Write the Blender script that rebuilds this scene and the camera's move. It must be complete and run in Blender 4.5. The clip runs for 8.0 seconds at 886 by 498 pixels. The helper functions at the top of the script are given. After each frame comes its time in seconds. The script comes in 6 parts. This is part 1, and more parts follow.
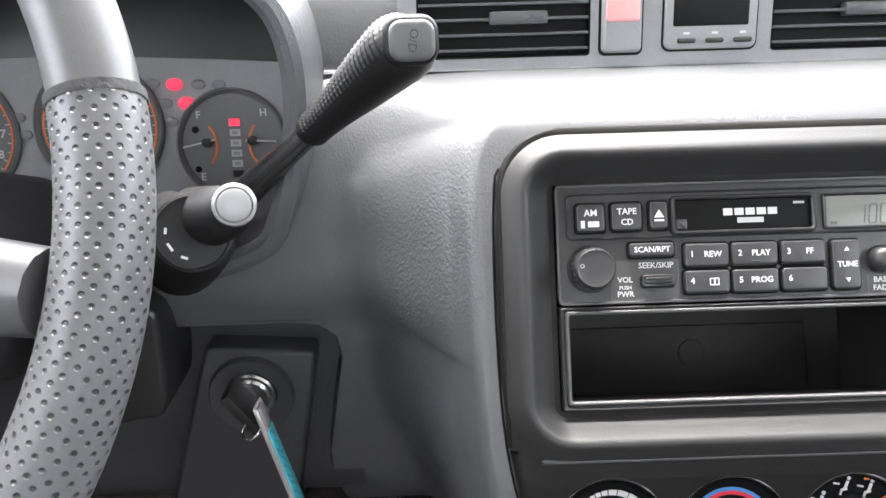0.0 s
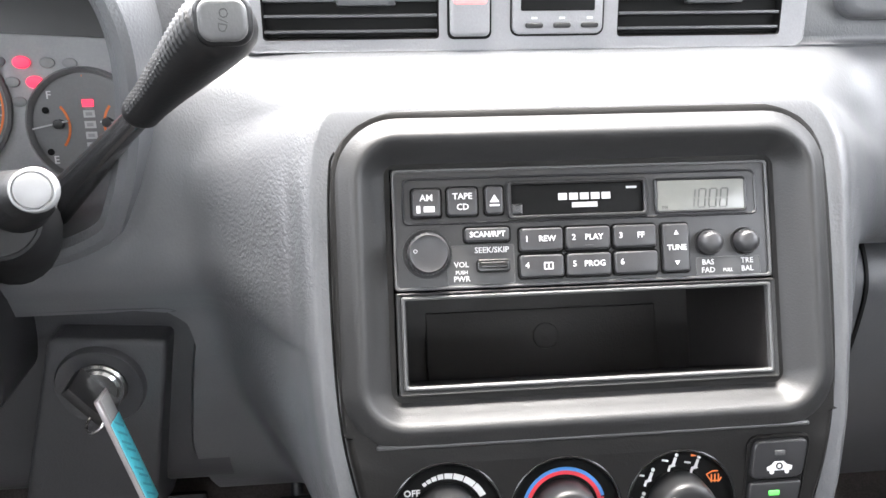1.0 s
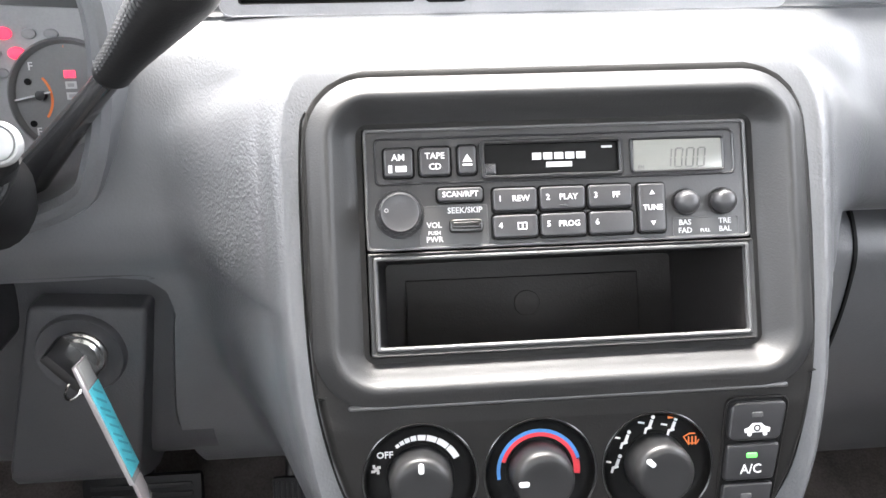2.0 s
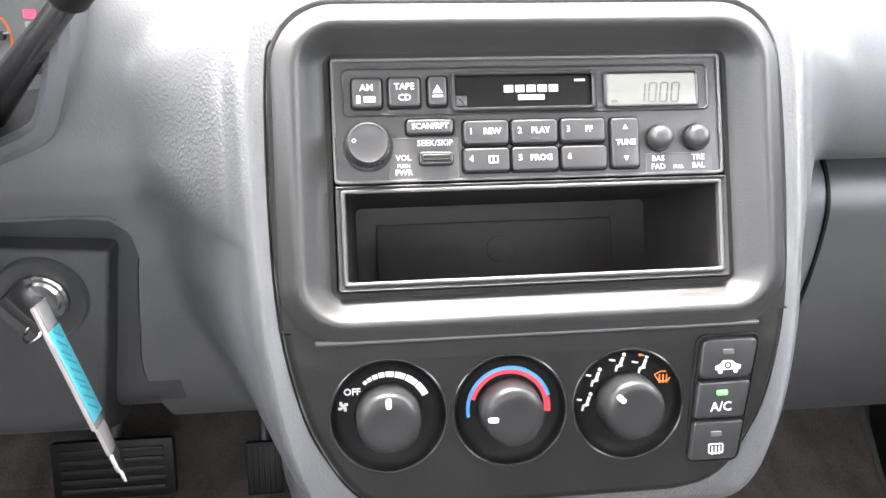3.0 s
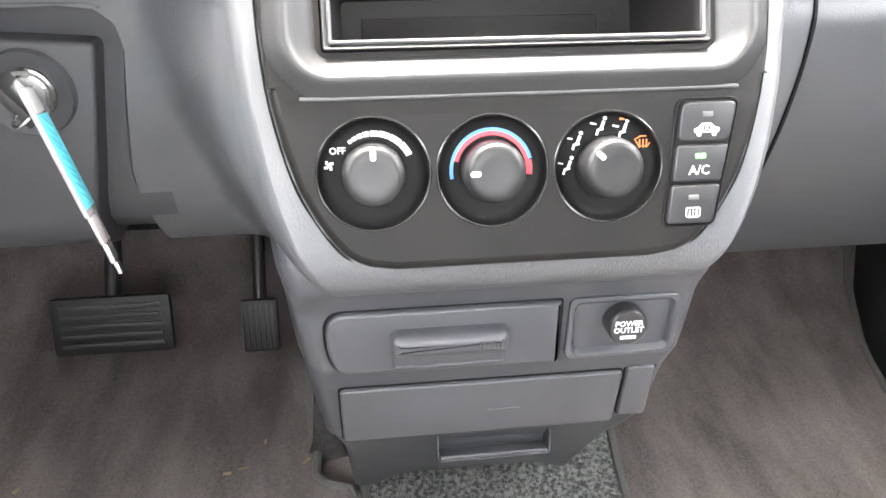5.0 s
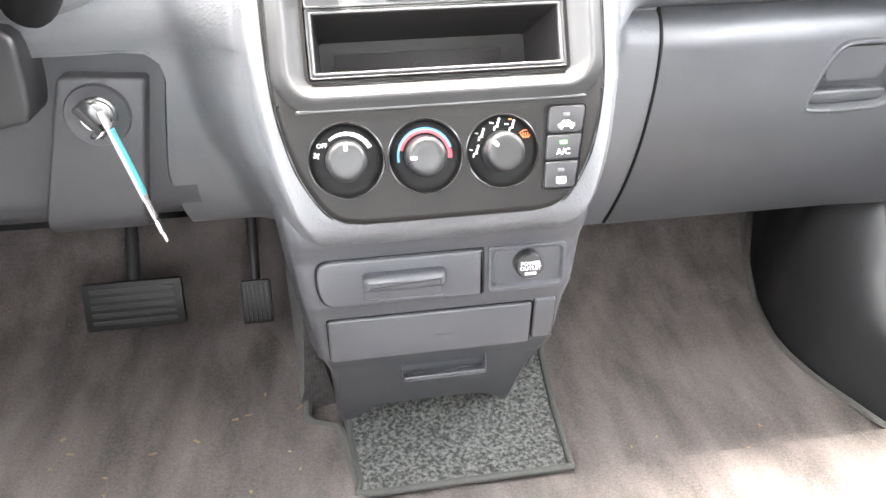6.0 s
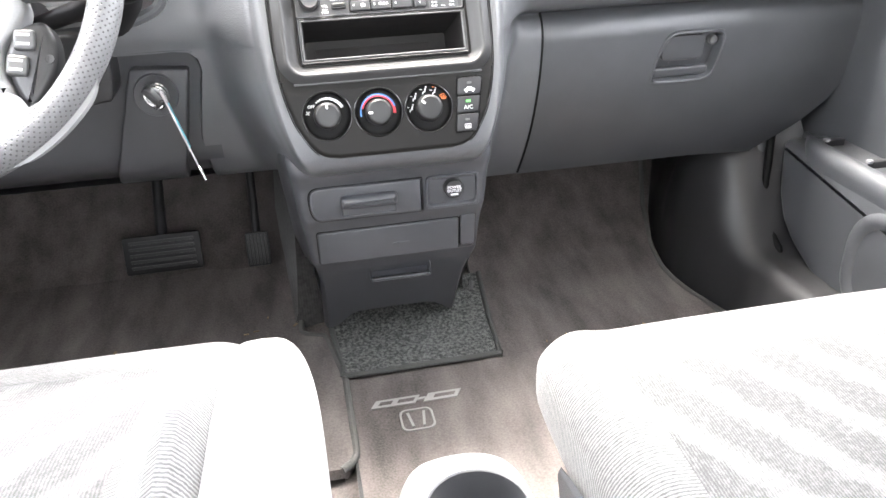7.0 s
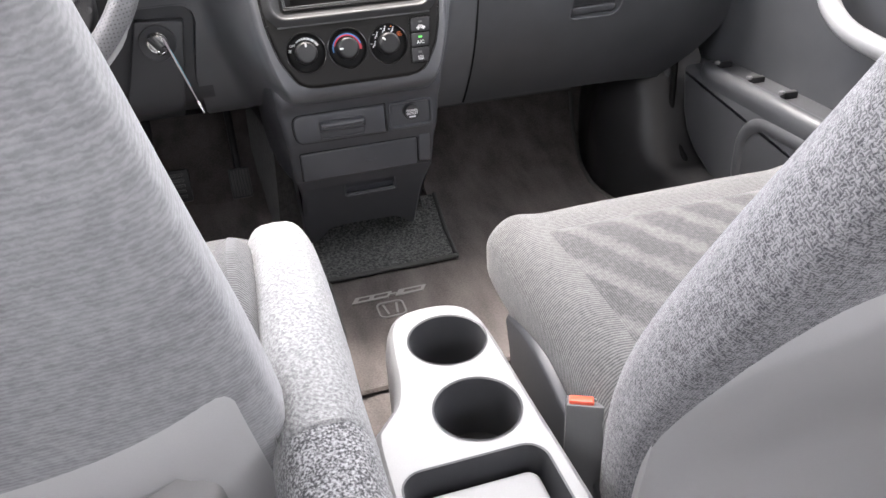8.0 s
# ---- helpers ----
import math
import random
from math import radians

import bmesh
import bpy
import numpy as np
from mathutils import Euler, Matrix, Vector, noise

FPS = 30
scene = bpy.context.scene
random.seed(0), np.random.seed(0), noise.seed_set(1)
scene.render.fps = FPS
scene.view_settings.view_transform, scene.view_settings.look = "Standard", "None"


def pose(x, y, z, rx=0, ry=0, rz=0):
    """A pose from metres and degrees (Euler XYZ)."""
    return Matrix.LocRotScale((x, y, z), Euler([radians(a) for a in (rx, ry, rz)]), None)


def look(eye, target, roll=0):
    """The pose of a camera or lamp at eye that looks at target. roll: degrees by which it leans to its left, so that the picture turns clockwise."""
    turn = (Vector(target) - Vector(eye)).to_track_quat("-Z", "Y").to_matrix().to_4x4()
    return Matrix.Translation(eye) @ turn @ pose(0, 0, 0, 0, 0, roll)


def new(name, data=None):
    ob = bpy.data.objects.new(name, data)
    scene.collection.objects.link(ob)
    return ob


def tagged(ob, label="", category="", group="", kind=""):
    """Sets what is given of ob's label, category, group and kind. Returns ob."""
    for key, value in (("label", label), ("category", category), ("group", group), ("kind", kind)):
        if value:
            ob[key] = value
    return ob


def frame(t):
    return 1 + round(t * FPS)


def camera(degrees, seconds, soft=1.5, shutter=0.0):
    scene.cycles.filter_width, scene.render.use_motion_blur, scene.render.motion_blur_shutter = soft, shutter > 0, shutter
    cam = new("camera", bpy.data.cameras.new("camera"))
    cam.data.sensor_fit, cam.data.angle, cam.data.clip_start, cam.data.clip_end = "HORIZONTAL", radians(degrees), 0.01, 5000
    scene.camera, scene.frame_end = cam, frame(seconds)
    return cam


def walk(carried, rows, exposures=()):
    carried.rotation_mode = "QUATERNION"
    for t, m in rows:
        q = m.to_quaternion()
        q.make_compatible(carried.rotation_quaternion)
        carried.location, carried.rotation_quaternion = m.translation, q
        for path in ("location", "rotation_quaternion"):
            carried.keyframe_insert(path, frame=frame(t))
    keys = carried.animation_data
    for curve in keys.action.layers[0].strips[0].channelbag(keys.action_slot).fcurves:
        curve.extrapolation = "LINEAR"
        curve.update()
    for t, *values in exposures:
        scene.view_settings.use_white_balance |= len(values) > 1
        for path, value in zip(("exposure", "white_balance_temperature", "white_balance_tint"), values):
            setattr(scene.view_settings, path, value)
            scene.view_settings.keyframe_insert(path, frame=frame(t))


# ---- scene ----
cam = camera(61.7, 8.0)
PATH = [
    (0, (-0.146, -0.286, 0.667), (-0.13, 1.569, -0.081), -1.6),
    (0.5, (-0.114, -0.283, 0.667), (0.033, 1.551, -0.116), 1.0),
    (1, (-0.098, -0.285, 0.666), (0.078, 1.543, -0.126), -0.0),
    (1.5, (-0.094, -0.288, 0.659), (0.079, 1.542, -0.129), 0.4),
    (1.7, (-0.086, -0.289, 0.656), (0.055, 1.54, -0.141), -0.7),
    (2.8, (-0.078, -0.293, 0.631), (0.114, 1.522, -0.185), 0.5),
    (3, (-0.077, -0.294, 0.626), (0.124, 1.51, -0.213), 0.4),
    (3.5, (-0.08, -0.297, 0.605), (0.118, 1.491, -0.268), 0.1),
    (4, (-0.081, -0.299, 0.589), (0.124, 1.47, -0.321), 0.8),
    (4.5, (-0.077, -0.312, 0.567), (0.126, 1.425, -0.405), 0.3),
    (4.7, (-0.075, -0.318, 0.557), (0.124, 1.405, -0.439), 0.3),
    (5.8, (-0.079, -0.455, 0.591), (0.173, 1.275, -0.381), -0.7),
    (6, (-0.08, -0.505, 0.612), (0.192, 1.225, -0.354), -0.8),
    (6.3, (-0.088, -0.597, 0.629), (0.204, 1.164, -0.272), 1.3),
    (6.5, (-0.098, -0.647, 0.653), (0.234, 1.125, -0.214), 0.5),
    (6.8, (-0.091, -0.739, 0.664), (0.242, 1.007, -0.254), -1.0),
    (7, (-0.102, -0.798, 0.662), (0.238, 0.935, -0.278), -1.9),
    (7.3, (-0.130, -0.865, 0.675), (0.272, 0.845, -0.281), -2.3),
    (7.5, (-0.131, -0.907, 0.664), (0.21, 0.796, -0.326), -4.9),
    (7.8, (-0.160, -0.958, 0.662), (0.239, 0.727, -0.339), -3.3),
    (8, (-0.166, -0.998, 0.691), (0.285, 0.656, -0.34), -3.1),
]
walk(cam, [(t, look(eye, target, roll)) for t, eye, target, roll in PATH], [(0, 4.28, 6600, 10), (0.5, 4.75, 6600, 10), (1, 4.8, 6600, 10), (1.5, 4.85, 6600, 10), (3, 5.6, 6700, 10), (4.5, 6.12, 6850, 10), (6, 6.75, 6850, 10), (6.5, 6.65, 6750, 10), (7, 5.7, 6700, 10), (7.3, 5.25, 6700, 10), (7.5, 4.9, 6700, 12), (8, 4.45, 6700, 14)])

# ---- world, sun and exposure ----
world = bpy.data.worlds.new("overcast_sky")
scene.world = world
world.use_nodes = True
wn = world.node_tree
sky = wn.nodes.new("ShaderNodeTexSky")
sky.sky_type = "NISHITA"
sky.sun_disc = False
SUN_EL, SUN_AZ = 76.0, -20.0
sky.sun_elevation, sky.sun_rotation = radians(SUN_EL), radians(SUN_AZ)
sky.dust_density = 4.0
milky = wn.nodes.new("ShaderNodeHueSaturation")
milky.inputs["Saturation"].default_value = 0.25
wn.links.new(sky.outputs[0], milky.inputs["Color"])
wn.links.new(milky.outputs[0], wn.nodes["Background"].inputs[0])
wn.nodes["Background"].inputs[1].default_value = 0.162

sun = new("sun", bpy.data.lights.new("sun", "SUN"))
sun.data.energy, sun.data.angle, sun.data.color = 0.5, radians(40), (1.0, 0.97, 0.93)
az, el = radians(SUN_AZ), radians(SUN_EL)
sun.matrix_world = look((0, 0, 5), (-math.sin(az) * math.cos(el), -math.cos(az) * math.cos(el), 5 - math.sin(el)))


# ---- helpers of this scene ----
def part(name, bm, material, parent, label="", smooth=True):
    """Link a bmesh as one mesh under a thing or part."""
    bmesh.ops.recalc_face_normals(bm, faces=bm.faces)
    me = bpy.data.meshes.new(name)
    bm.to_mesh(me)
    bm.free()
    if smooth:
        me.shade_smooth()
        me.set_sharp_from_angle(angle=radians(38))
    me.materials.append(material)
    ob = new(name, me)
    ob.parent = parent
    if label:
        ob["label"] = label
    return ob


def thing(name, label, category, m=None, group="", kind=""):
    ob = new(name)
    ob.empty_display_size = 0.02
    if m is not None:
        ob.matrix_world = m
    return tagged(ob, label, category, group, kind)


def join(*bms):
    out = bms[0]
    for b in bms[1:]:
        me = bpy.data.meshes.new("tmp")
        b.to_mesh(me)
        out.from_mesh(me)
        bpy.data.meshes.remove(me)
        b.free()
    return out


def moved(bm, m):
    bmesh.ops.transform(bm, matrix=m, verts=bm.verts)
    return bm


def block(x0, x1, y0, y1, z0, z1, bevel=0.0, segs=2):
    """A box between bounds with rounded edges."""
    bm = bmesh.new()
    bmesh.ops.create_cube(bm, size=1)
    bmesh.ops.scale(bm, vec=(x1 - x0, y1 - y0, z1 - z0), verts=bm.verts)
    bmesh.ops.translate(bm, vec=((x0 + x1) / 2, (y0 + y1) / 2, (z0 + z1) / 2), verts=bm.verts)
    if bevel:
        bmesh.ops.bevel(bm, geom=bm.edges, offset=bevel, segments=segs, profile=0.6, affect="EDGES")
    return bm


def rrect(u0, u1, v0, v1, r, n=5):
    """Outline of a rounded rectangle, counter-clockwise."""
    pts = []
    for cx, cy, a0 in ((u1 - r, v1 - r, 0), (u0 + r, v1 - r, 90), (u0 + r, v0 + r, 180), (u1 - r, v0 + r, 270)):
        for i in range(n + 1):
            a = radians(a0 + 90 * i / n)
            pts.append((cx + r * math.cos(a), cy + r * math.sin(a)))
    return pts


def circle(cx, cy, r, n=40):
    return [(cx + r * math.cos(2 * math.pi * i / n), cy + r * math.sin(2 * math.pi * i / n)) for i in range(n)]


def inset(pts, d):
    """Move a convex closed outline inwards by d."""
    out, n = [], len(pts)
    for i in range(n):
        a, b, c = Vector(pts[i - 1]), Vector(pts[i]), Vector(pts[(i + 1) % n])
        e = (c - a)
        if e.length < 1e-9:
            e = c - b
        e.normalize()
        out.append((b.x - e.y * d, b.y + e.x * d))
    return out


def stacked(loops, cap_first=False, cap_last=True):
    """Skin through closed loops of 3D points of equal length."""
    bm = bmesh.new()
    rows = [[bm.verts.new(p) for p in loop] for loop in loops]
    n = len(rows[0])
    for a, b in zip(rows, rows[1:]):
        for i in range(n):
            bm.faces.new((a[i], a[(i + 1) % n], b[(i + 1) % n], b[i]))
    if cap_first:
        bm.faces.new(rows[0][::-1])
    if cap_last:
        bm.faces.new(rows[-1])
    return bm


def pad(pts, n0, n1, r=0.0008, segs=3):
    """A button: an outline raised from height n0 to n1 with a rounded top edge."""
    loops = [[(u, v, n0) for u, v in pts], [(u, v, n1 - r) for u, v in pts]]
    for i in range(1, segs + 1):
        a = math.pi / 2 * i / segs
        loops.append([(u, v, n1 - r + r * math.sin(a)) for u, v in inset(pts, r * (1 - math.cos(a)))])
    return stacked(loops)


def ring(pts, inner, n0, n1, r=0.0006):
    """A frame between two outlines of equal length."""
    return stacked([[(u, v, n0) for u, v in pts], [(u, v, n1 - r) for u, v in pts], [(u, v, n1) for u, v in inset(pts, r)],
                    [(u, v, n1) for u, v in inset(inner, -r)], [(u, v, n1 - r) for u, v in inner], [(u, v, n0) for u, v in inner]], False, False)


def lathe(profile, segs=48, cap=True):
    """Turn (radius, height) pairs round the local z axis."""
    loops = [[(r * math.cos(2 * math.pi * i / segs), r * math.sin(2 * math.pi * i / segs), h) for i in range(segs)] for r, h in profile]
    return stacked(loops, False, cap)


def tube(points, radii, segs=16, caps=True):
    """A round bar through points."""
    pts = [Vector(p) for p in points]
    if not isinstance(radii, (list, tuple)):
        radii = [radii] * len(pts)
    loops, up = [], None
    for i, p in enumerate(pts):
        d = (pts[min(i + 1, len(pts) - 1)] - pts[max(i - 1, 0)]).normalized()
        if up is None:
            up = d.orthogonal().normalized()
        up = (up - d * up.dot(d)).normalized()
        side = d.cross(up)
        loops.append([tuple(p + (up * math.cos(2 * math.pi * k / segs) + side * math.sin(2 * math.pi * k / segs)) * radii[i]) for k in range(segs)])
    return stacked(loops, caps, caps)


def smooth_line(pts, k=6, closed=False):
    """Catmull-Rom through points."""
    pts = [Vector(p) for p in pts]
    n, out = len(pts), []
    for i in range(n if closed else n - 1):
        if closed:
            a, b, c, d = pts[i - 1], pts[i], pts[(i + 1) % n], pts[(i + 2) % n]
        else:
            a, b, c, d = pts[max(i - 1, 0)], pts[i], pts[i + 1], pts[min(i + 2, n - 1)]
        for j in range(k):
            t = j / k
            out.append(0.5 * (2 * b + (c - a) * t + (2 * a - 5 * b + 4 * c - d) * t * t + (3 * b - a - 3 * c + d) * t ** 3))
    if not closed:
        out.append(pts[-1])
    return out


def sheet(rows):
    """A surface through rows of 3D points."""
    bm = bmesh.new()
    vs = [[bm.verts.new(p) for p in row] for row in rows]
    for a, b in zip(vs, vs[1:]):
        for i in range(len(a) - 1):
            bm.faces.new((a[i], a[i + 1], b[i + 1], b[i]))
    return bm


def plate(outline, holes, n):
    """A flat plate with holes at height n."""
    bm = bmesh.new()
    edges = []
    for loop in (outline, *holes):
        vs = [bm.verts.new((u, v, n)) for u, v in loop]
        edges += [bm.edges.new((vs[i - 1], vs[i])) for i in range(len(vs))]
    bmesh.ops.triangle_fill(bm, use_beauty=True, edges=edges)
    return bm


def rounded(pts, r, k=5):
    """A convex outline with its corners rounded to about r."""
    out = []
    n = len(pts)
    for i in range(n):
        p_, q, s_ = Vector(pts[i - 1]), Vector(pts[i]), Vector(pts[(i + 1) % n])
        a, b = q + (p_ - q).normalized() * r, q + (s_ - q).normalized() * r
        for j in range(k + 1):
            t = j / k
            out.append(tuple(a * (1 - t) ** 2 + q * 2 * t * (1 - t) + b * t * t))
    return out


def ease(t):
    t = min(1.0, max(0.0, t))
    return t * t * (3 - 2 * t)


def lerp_table(table, x):
    """Piecewise linear look-up in sorted (x, value) pairs."""
    if x <= table[0][0]:
        return table[0][1]
    for (a, va), (b, vb) in zip(table, table[1:]):
        if x <= b:
            return va + (vb - va) * (x - a) / (b - a)
    return table[-1][1]


def lettering(text, u, v, n, size, material, parent, turn=0.0, wide=1.0, bold=0.0, name="lettering"):
    """Flat raised letters centred at (u, v) on a local face."""
    cu = bpy.data.curves.new("text", "FONT")
    cu.body, cu.size, cu.align_x, cu.align_y, cu.extrude, cu.offset = text, size, "CENTER", "CENTER", 0.00012, bold
    cu.resolution_u = 2
    tmp = bpy.data.objects.new("text", cu)
    scene.collection.objects.link(tmp)
    me = bpy.data.meshes.new_from_object(tmp.evaluated_get(bpy.context.evaluated_depsgraph_get()))
    bpy.data.objects.remove(tmp)
    bpy.data.curves.remove(cu)
    me.transform(pose(u, v, n + 0.00015, 0, 0, turn) @ Matrix.Diagonal((wide, 1, 1, 1)))
    me.materials.clear()
    me.materials.append(material)
    ob = new(name, me)
    ob.parent = parent
    return ob


def bar(u0, u1, v0, v1, n, material, parent, name="mark", turn=0.0, h=0.0003):
    bm = block(-(u1 - u0) / 2, (u1 - u0) / 2, -(v1 - v0) / 2, (v1 - v0) / 2, 0, h)
    return part(name, moved(bm, pose((u0 + u1) / 2, (v0 + v1) / 2, n, 0, 0, turn)), material, parent, smooth=False)


# ---- materials ----
def surface(name, base, rough=0.5, metal=0.0, grain=0.0, grain_size=0.0008, vary=0.12, vary_size=0.05, coat=0.0, spec=0.5, leather=False):
    """Principled surface with fine relief and two scales of colour change, in object metres."""
    m = bpy.data.materials.new(name)
    m.use_nodes = True
    nt = m.node_tree
    b = nt.nodes["Principled BSDF"]
    b.inputs["Metallic"].default_value = metal
    b.inputs["Coat Weight"].default_value = coat
    b.inputs["Specular IOR Level"].default_value = spec
    geo = nt.nodes.new("ShaderNodeNewGeometry")
    big = nt.nodes.new("ShaderNodeTexNoise")
    big.inputs["Scale"].default_value, big.inputs["Detail"].default_value = 1 / vary_size, 4
    fine = nt.nodes.new("ShaderNodeTexNoise")
    fine.inputs["Scale"].default_value, fine.inputs["Detail"].default_value = 1 / max(grain_size, 1e-4) / 2, 3
    for t in (big, fine):
        nt.links.new(geo.outputs["Position"], t.inputs["Vector"])
    both = nt.nodes.new("ShaderNodeMath")
    both.operation = "MULTIPLY_ADD"
    nt.links.new(fine.outputs[0], both.inputs[0])
    both.inputs[1].default_value = 0.5
    nt.links.new(big.outputs[0], both.inputs[2])
    ramp = nt.nodes.new("ShaderNodeMapRange")
    ramp.inputs[1].default_value, ramp.inputs[2].default_value = 0.45, 1.05
    ramp.inputs[3].default_value, ramp.inputs[4].default_value = 1 - vary, 1 + vary
    nt.links.new(both.outputs[0], ramp.inputs[0])
    mul = nt.nodes.new("ShaderNodeVectorMath")
    mul.operation = "SCALE"
    mul.inputs[0].default_value = base
    nt.links.new(ramp.outputs[0], mul.inputs["Scale"])
    nt.links.new(mul.outputs[0], b.inputs["Base Color"])
    rr = nt.nodes.new("ShaderNodeMapRange")
    rr.inputs[1].default_value, rr.inputs[2].default_value = 0.3, 0.75
    low, high = (max(0.33, rough - 0.06), min(1, rough + 0.06)) if rough >= 0.3 else (max(0.02, rough - 0.05), min(0.27, rough + 0.05))
    rr.inputs[3].default_value, rr.inputs[4].default_value = low, high
    nt.links.new(big.outputs[0], rr.inputs[0])
    nt.links.new(rr.outputs[0], b.inputs["Roughness"])
    if grain:
        bump = nt.nodes.new("ShaderNodeBump")
        bump.inputs["Strength"].default_value, bump.inputs["Distance"].default_value = grain, grain_size
        if leather:
            cells = nt.nodes.new("ShaderNodeTexVoronoi")
            cells.feature = "SMOOTH_F1"
            cells.inputs["Scale"].default_value = 1 / leather
            warp = nt.nodes.new("ShaderNodeTexNoise")
            warp.inputs["Scale"].default_value = 0.3 / leather
            add = nt.nodes.new("ShaderNodeVectorMath")
            add.operation = "MULTIPLY_ADD"
            add.inputs[1].default_value = (leather * 2.2,) * 3
            nt.links.new(geo.outputs["Position"], warp.inputs["Vector"])
            nt.links.new(warp.outputs["Color"], add.inputs[0])
            nt.links.new(geo.outputs["Position"], add.inputs[2])
            pull = nt.nodes.new("ShaderNodeMapping")
            pull.inputs["Rotation"].default_value = (0.5, 0.7, 0.6)
            pull.inputs["Scale"].default_value = (1.5, 0.55, 1.0)
            nt.links.new(add.outputs[0], pull.inputs["Vector"])
            nt.links.new(pull.outputs[0], cells.inputs["Vector"])
            mix = nt.nodes.new("ShaderNodeMath")
            mix.operation = "MULTIPLY_ADD"
            mix.inputs[1].default_value = 1.5
            nt.links.new(cells.outputs[0], mix.inputs[0])
            nt.links.new(fine.outputs[0], mix.inputs[2])
            nt.links.new(mix.outputs[0], bump.inputs["Height"])
        else:
            nt.links.new(fine.outputs[0], bump.inputs["Height"])
        if leather:  # creases come and go over the skin
            patch = nt.nodes.new("ShaderNodeTexNoise")
            patch.inputs["Scale"].default_value = 16
            nt.links.new(geo.outputs["Position"], patch.inputs["Vector"])
            pr = nt.nodes.new("ShaderNodeMapRange")
            pr.inputs[1].default_value, pr.inputs[2].default_value, pr.inputs[3].default_value, pr.inputs[4].default_value = 0.42, 0.66, grain * 0.25, grain * 1.3
            nt.links.new(patch.outputs[0], pr.inputs[0])
            nt.links.new(pr.outputs[0], bump.inputs["Strength"])
        nt.links.new(bump.outputs[0], b.inputs["Normal"])
    return m


def glow(name, colour, strength):
    m = bpy.data.materials.new(name)
    m.use_nodes = True
    b = m.node_tree.nodes["Principled BSDF"]
    b.inputs["Base Color"].default_value = (*colour, 1)
    b.inputs["Emission Color"].default_value = (*colour, 1)
    b.inputs["Emission Strength"].default_value = strength
    return m


M_PAD = surface("pad_vinyl", (0.090, 0.0925, 0.098), 0.37, grain=0.26, grain_size=0.0006, leather=0.0014)
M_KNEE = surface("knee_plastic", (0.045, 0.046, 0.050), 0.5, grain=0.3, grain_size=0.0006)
M_SIDE = surface("side_plastic", (0.055, 0.057, 0.0615), 0.34, grain=0.3, grain_size=0.0006)
M_PLATE = surface("heater_plate_plastic", (0.013, 0.0125, 0.012), 0.45, grain=0.18, grain_size=0.0005, spec=0.12)
M_DISH = surface("dial_dish_plastic", (0.006, 0.006, 0.006), 0.5, grain=0.05, grain_size=0.0004, spec=0.1)
M_KNOB = surface("dial_studplastic", (0.016, 0.016, 0.0165), 0.34, grain=0.06, grain_size=0.0004, spec=0.3)
M_LIP = surface("dial_lip_plastic", (0.011, 0.011, 0.011), 0.24, vary=0.04)
M_BEZEL = surface("bezel_plastic", (0.021, 0.021, 0.0213), 0.48, grain=0.22, grain_size=0.0005, spec=0.4)
M_CONSOLE = surface("console_plastic", (0.052, 0.054, 0.060), 0.36, grain=0.14, grain_size=0.0006)
M_VENTPANEL = surface("vent_plastic", (0.21, 0.21, 0.222), 0.5, grain=0.3, grain_size=0.0006)
M_KICK = surface("kick_plastic", (0.018, 0.018, 0.019), 0.42, grain=0.15, grain_size=0.0006, vary=0.05)
M_BLACK = surface("black_plastic", (0.018, 0.018, 0.019), 0.32, grain=0.1, grain_size=0.0004)
M_RADIO = surface("radio_face", (0.022, 0.022, 0.023), 0.42, grain=0.15, grain_size=0.0004)
M_SWITCH = surface("switch_plastic", (0.022, 0.022, 0.0235), 0.38, grain=0.1, grain_size=0.0004, spec=0.35)
M_BUTTON = surface("radio_button", (0.030, 0.030, 0.032), 0.36, grain=0.1, grain_size=0.0004)
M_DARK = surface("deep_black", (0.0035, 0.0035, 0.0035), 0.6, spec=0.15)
M_POCKET = surface("pocket_plastic", (0.022, 0.0205, 0.02), 0.5, grain=0.2, grain_size=0.0006, spec=0.25)
M_RIM = surface("pocket_rim_plastic", (0.075, 0.075, 0.076), 0.35, grain=0.15, grain_size=0.0005)
M_WHITE = surface("white_print", (0.6, 0.6, 0.6), 0.5, vary=0.03)
M_GREY_PRINT = surface("grey_print", (0.5, 0.5, 0.5), 0.5, vary=0.03)
M_RED = surface("red_print", (0.6, 0.03, 0.045), 0.45, vary=0.03)
M_BLUE = surface("blue_print", (0.05, 0.2, 0.5), 0.45, vary=0.03)
M_ORANGE = surface("orange_print", (0.8, 0.2, 0.05), 0.45, vary=0.03)
M_LABEL = surface("label_panel", (0.05, 0.05, 0.051), 0.45, vary=0.03)
M_LCD = surface("lcd_glass", (0.19, 0.193, 0.178), 0.2, vary=0.04)
M_LCDTEXT = surface("lcd_segment", (0.085, 0.085, 0.08), 0.4)
M_CHROME = surface("worn_chrome", (0.7, 0.7, 0.69), 0.22, metal=1.0, grain=0.1)
M_CAP = surface("cap_plastic", (0.3, 0.3, 0.303), 0.27, vary=0.04)
M_LEATHER = surface("wheel_leather", (0.095, 0.095, 0.098), 0.36, grain=0.12, grain_size=0.0004, leather=0.0010)
M_GRIP = surface("lever_rubber", (0.0085, 0.0085, 0.009), 0.5, grain=0.15, spec=0.32)
M_SHAFT = surface("lever_shaft_enamel", (0.03, 0.03, 0.031), 0.16, vary=0.05, coat=0.8)
M_CLUSTERTRIM = surface("cluster_trim", (0.6, 0.6, 0.6), 0.5, vary=0.04)
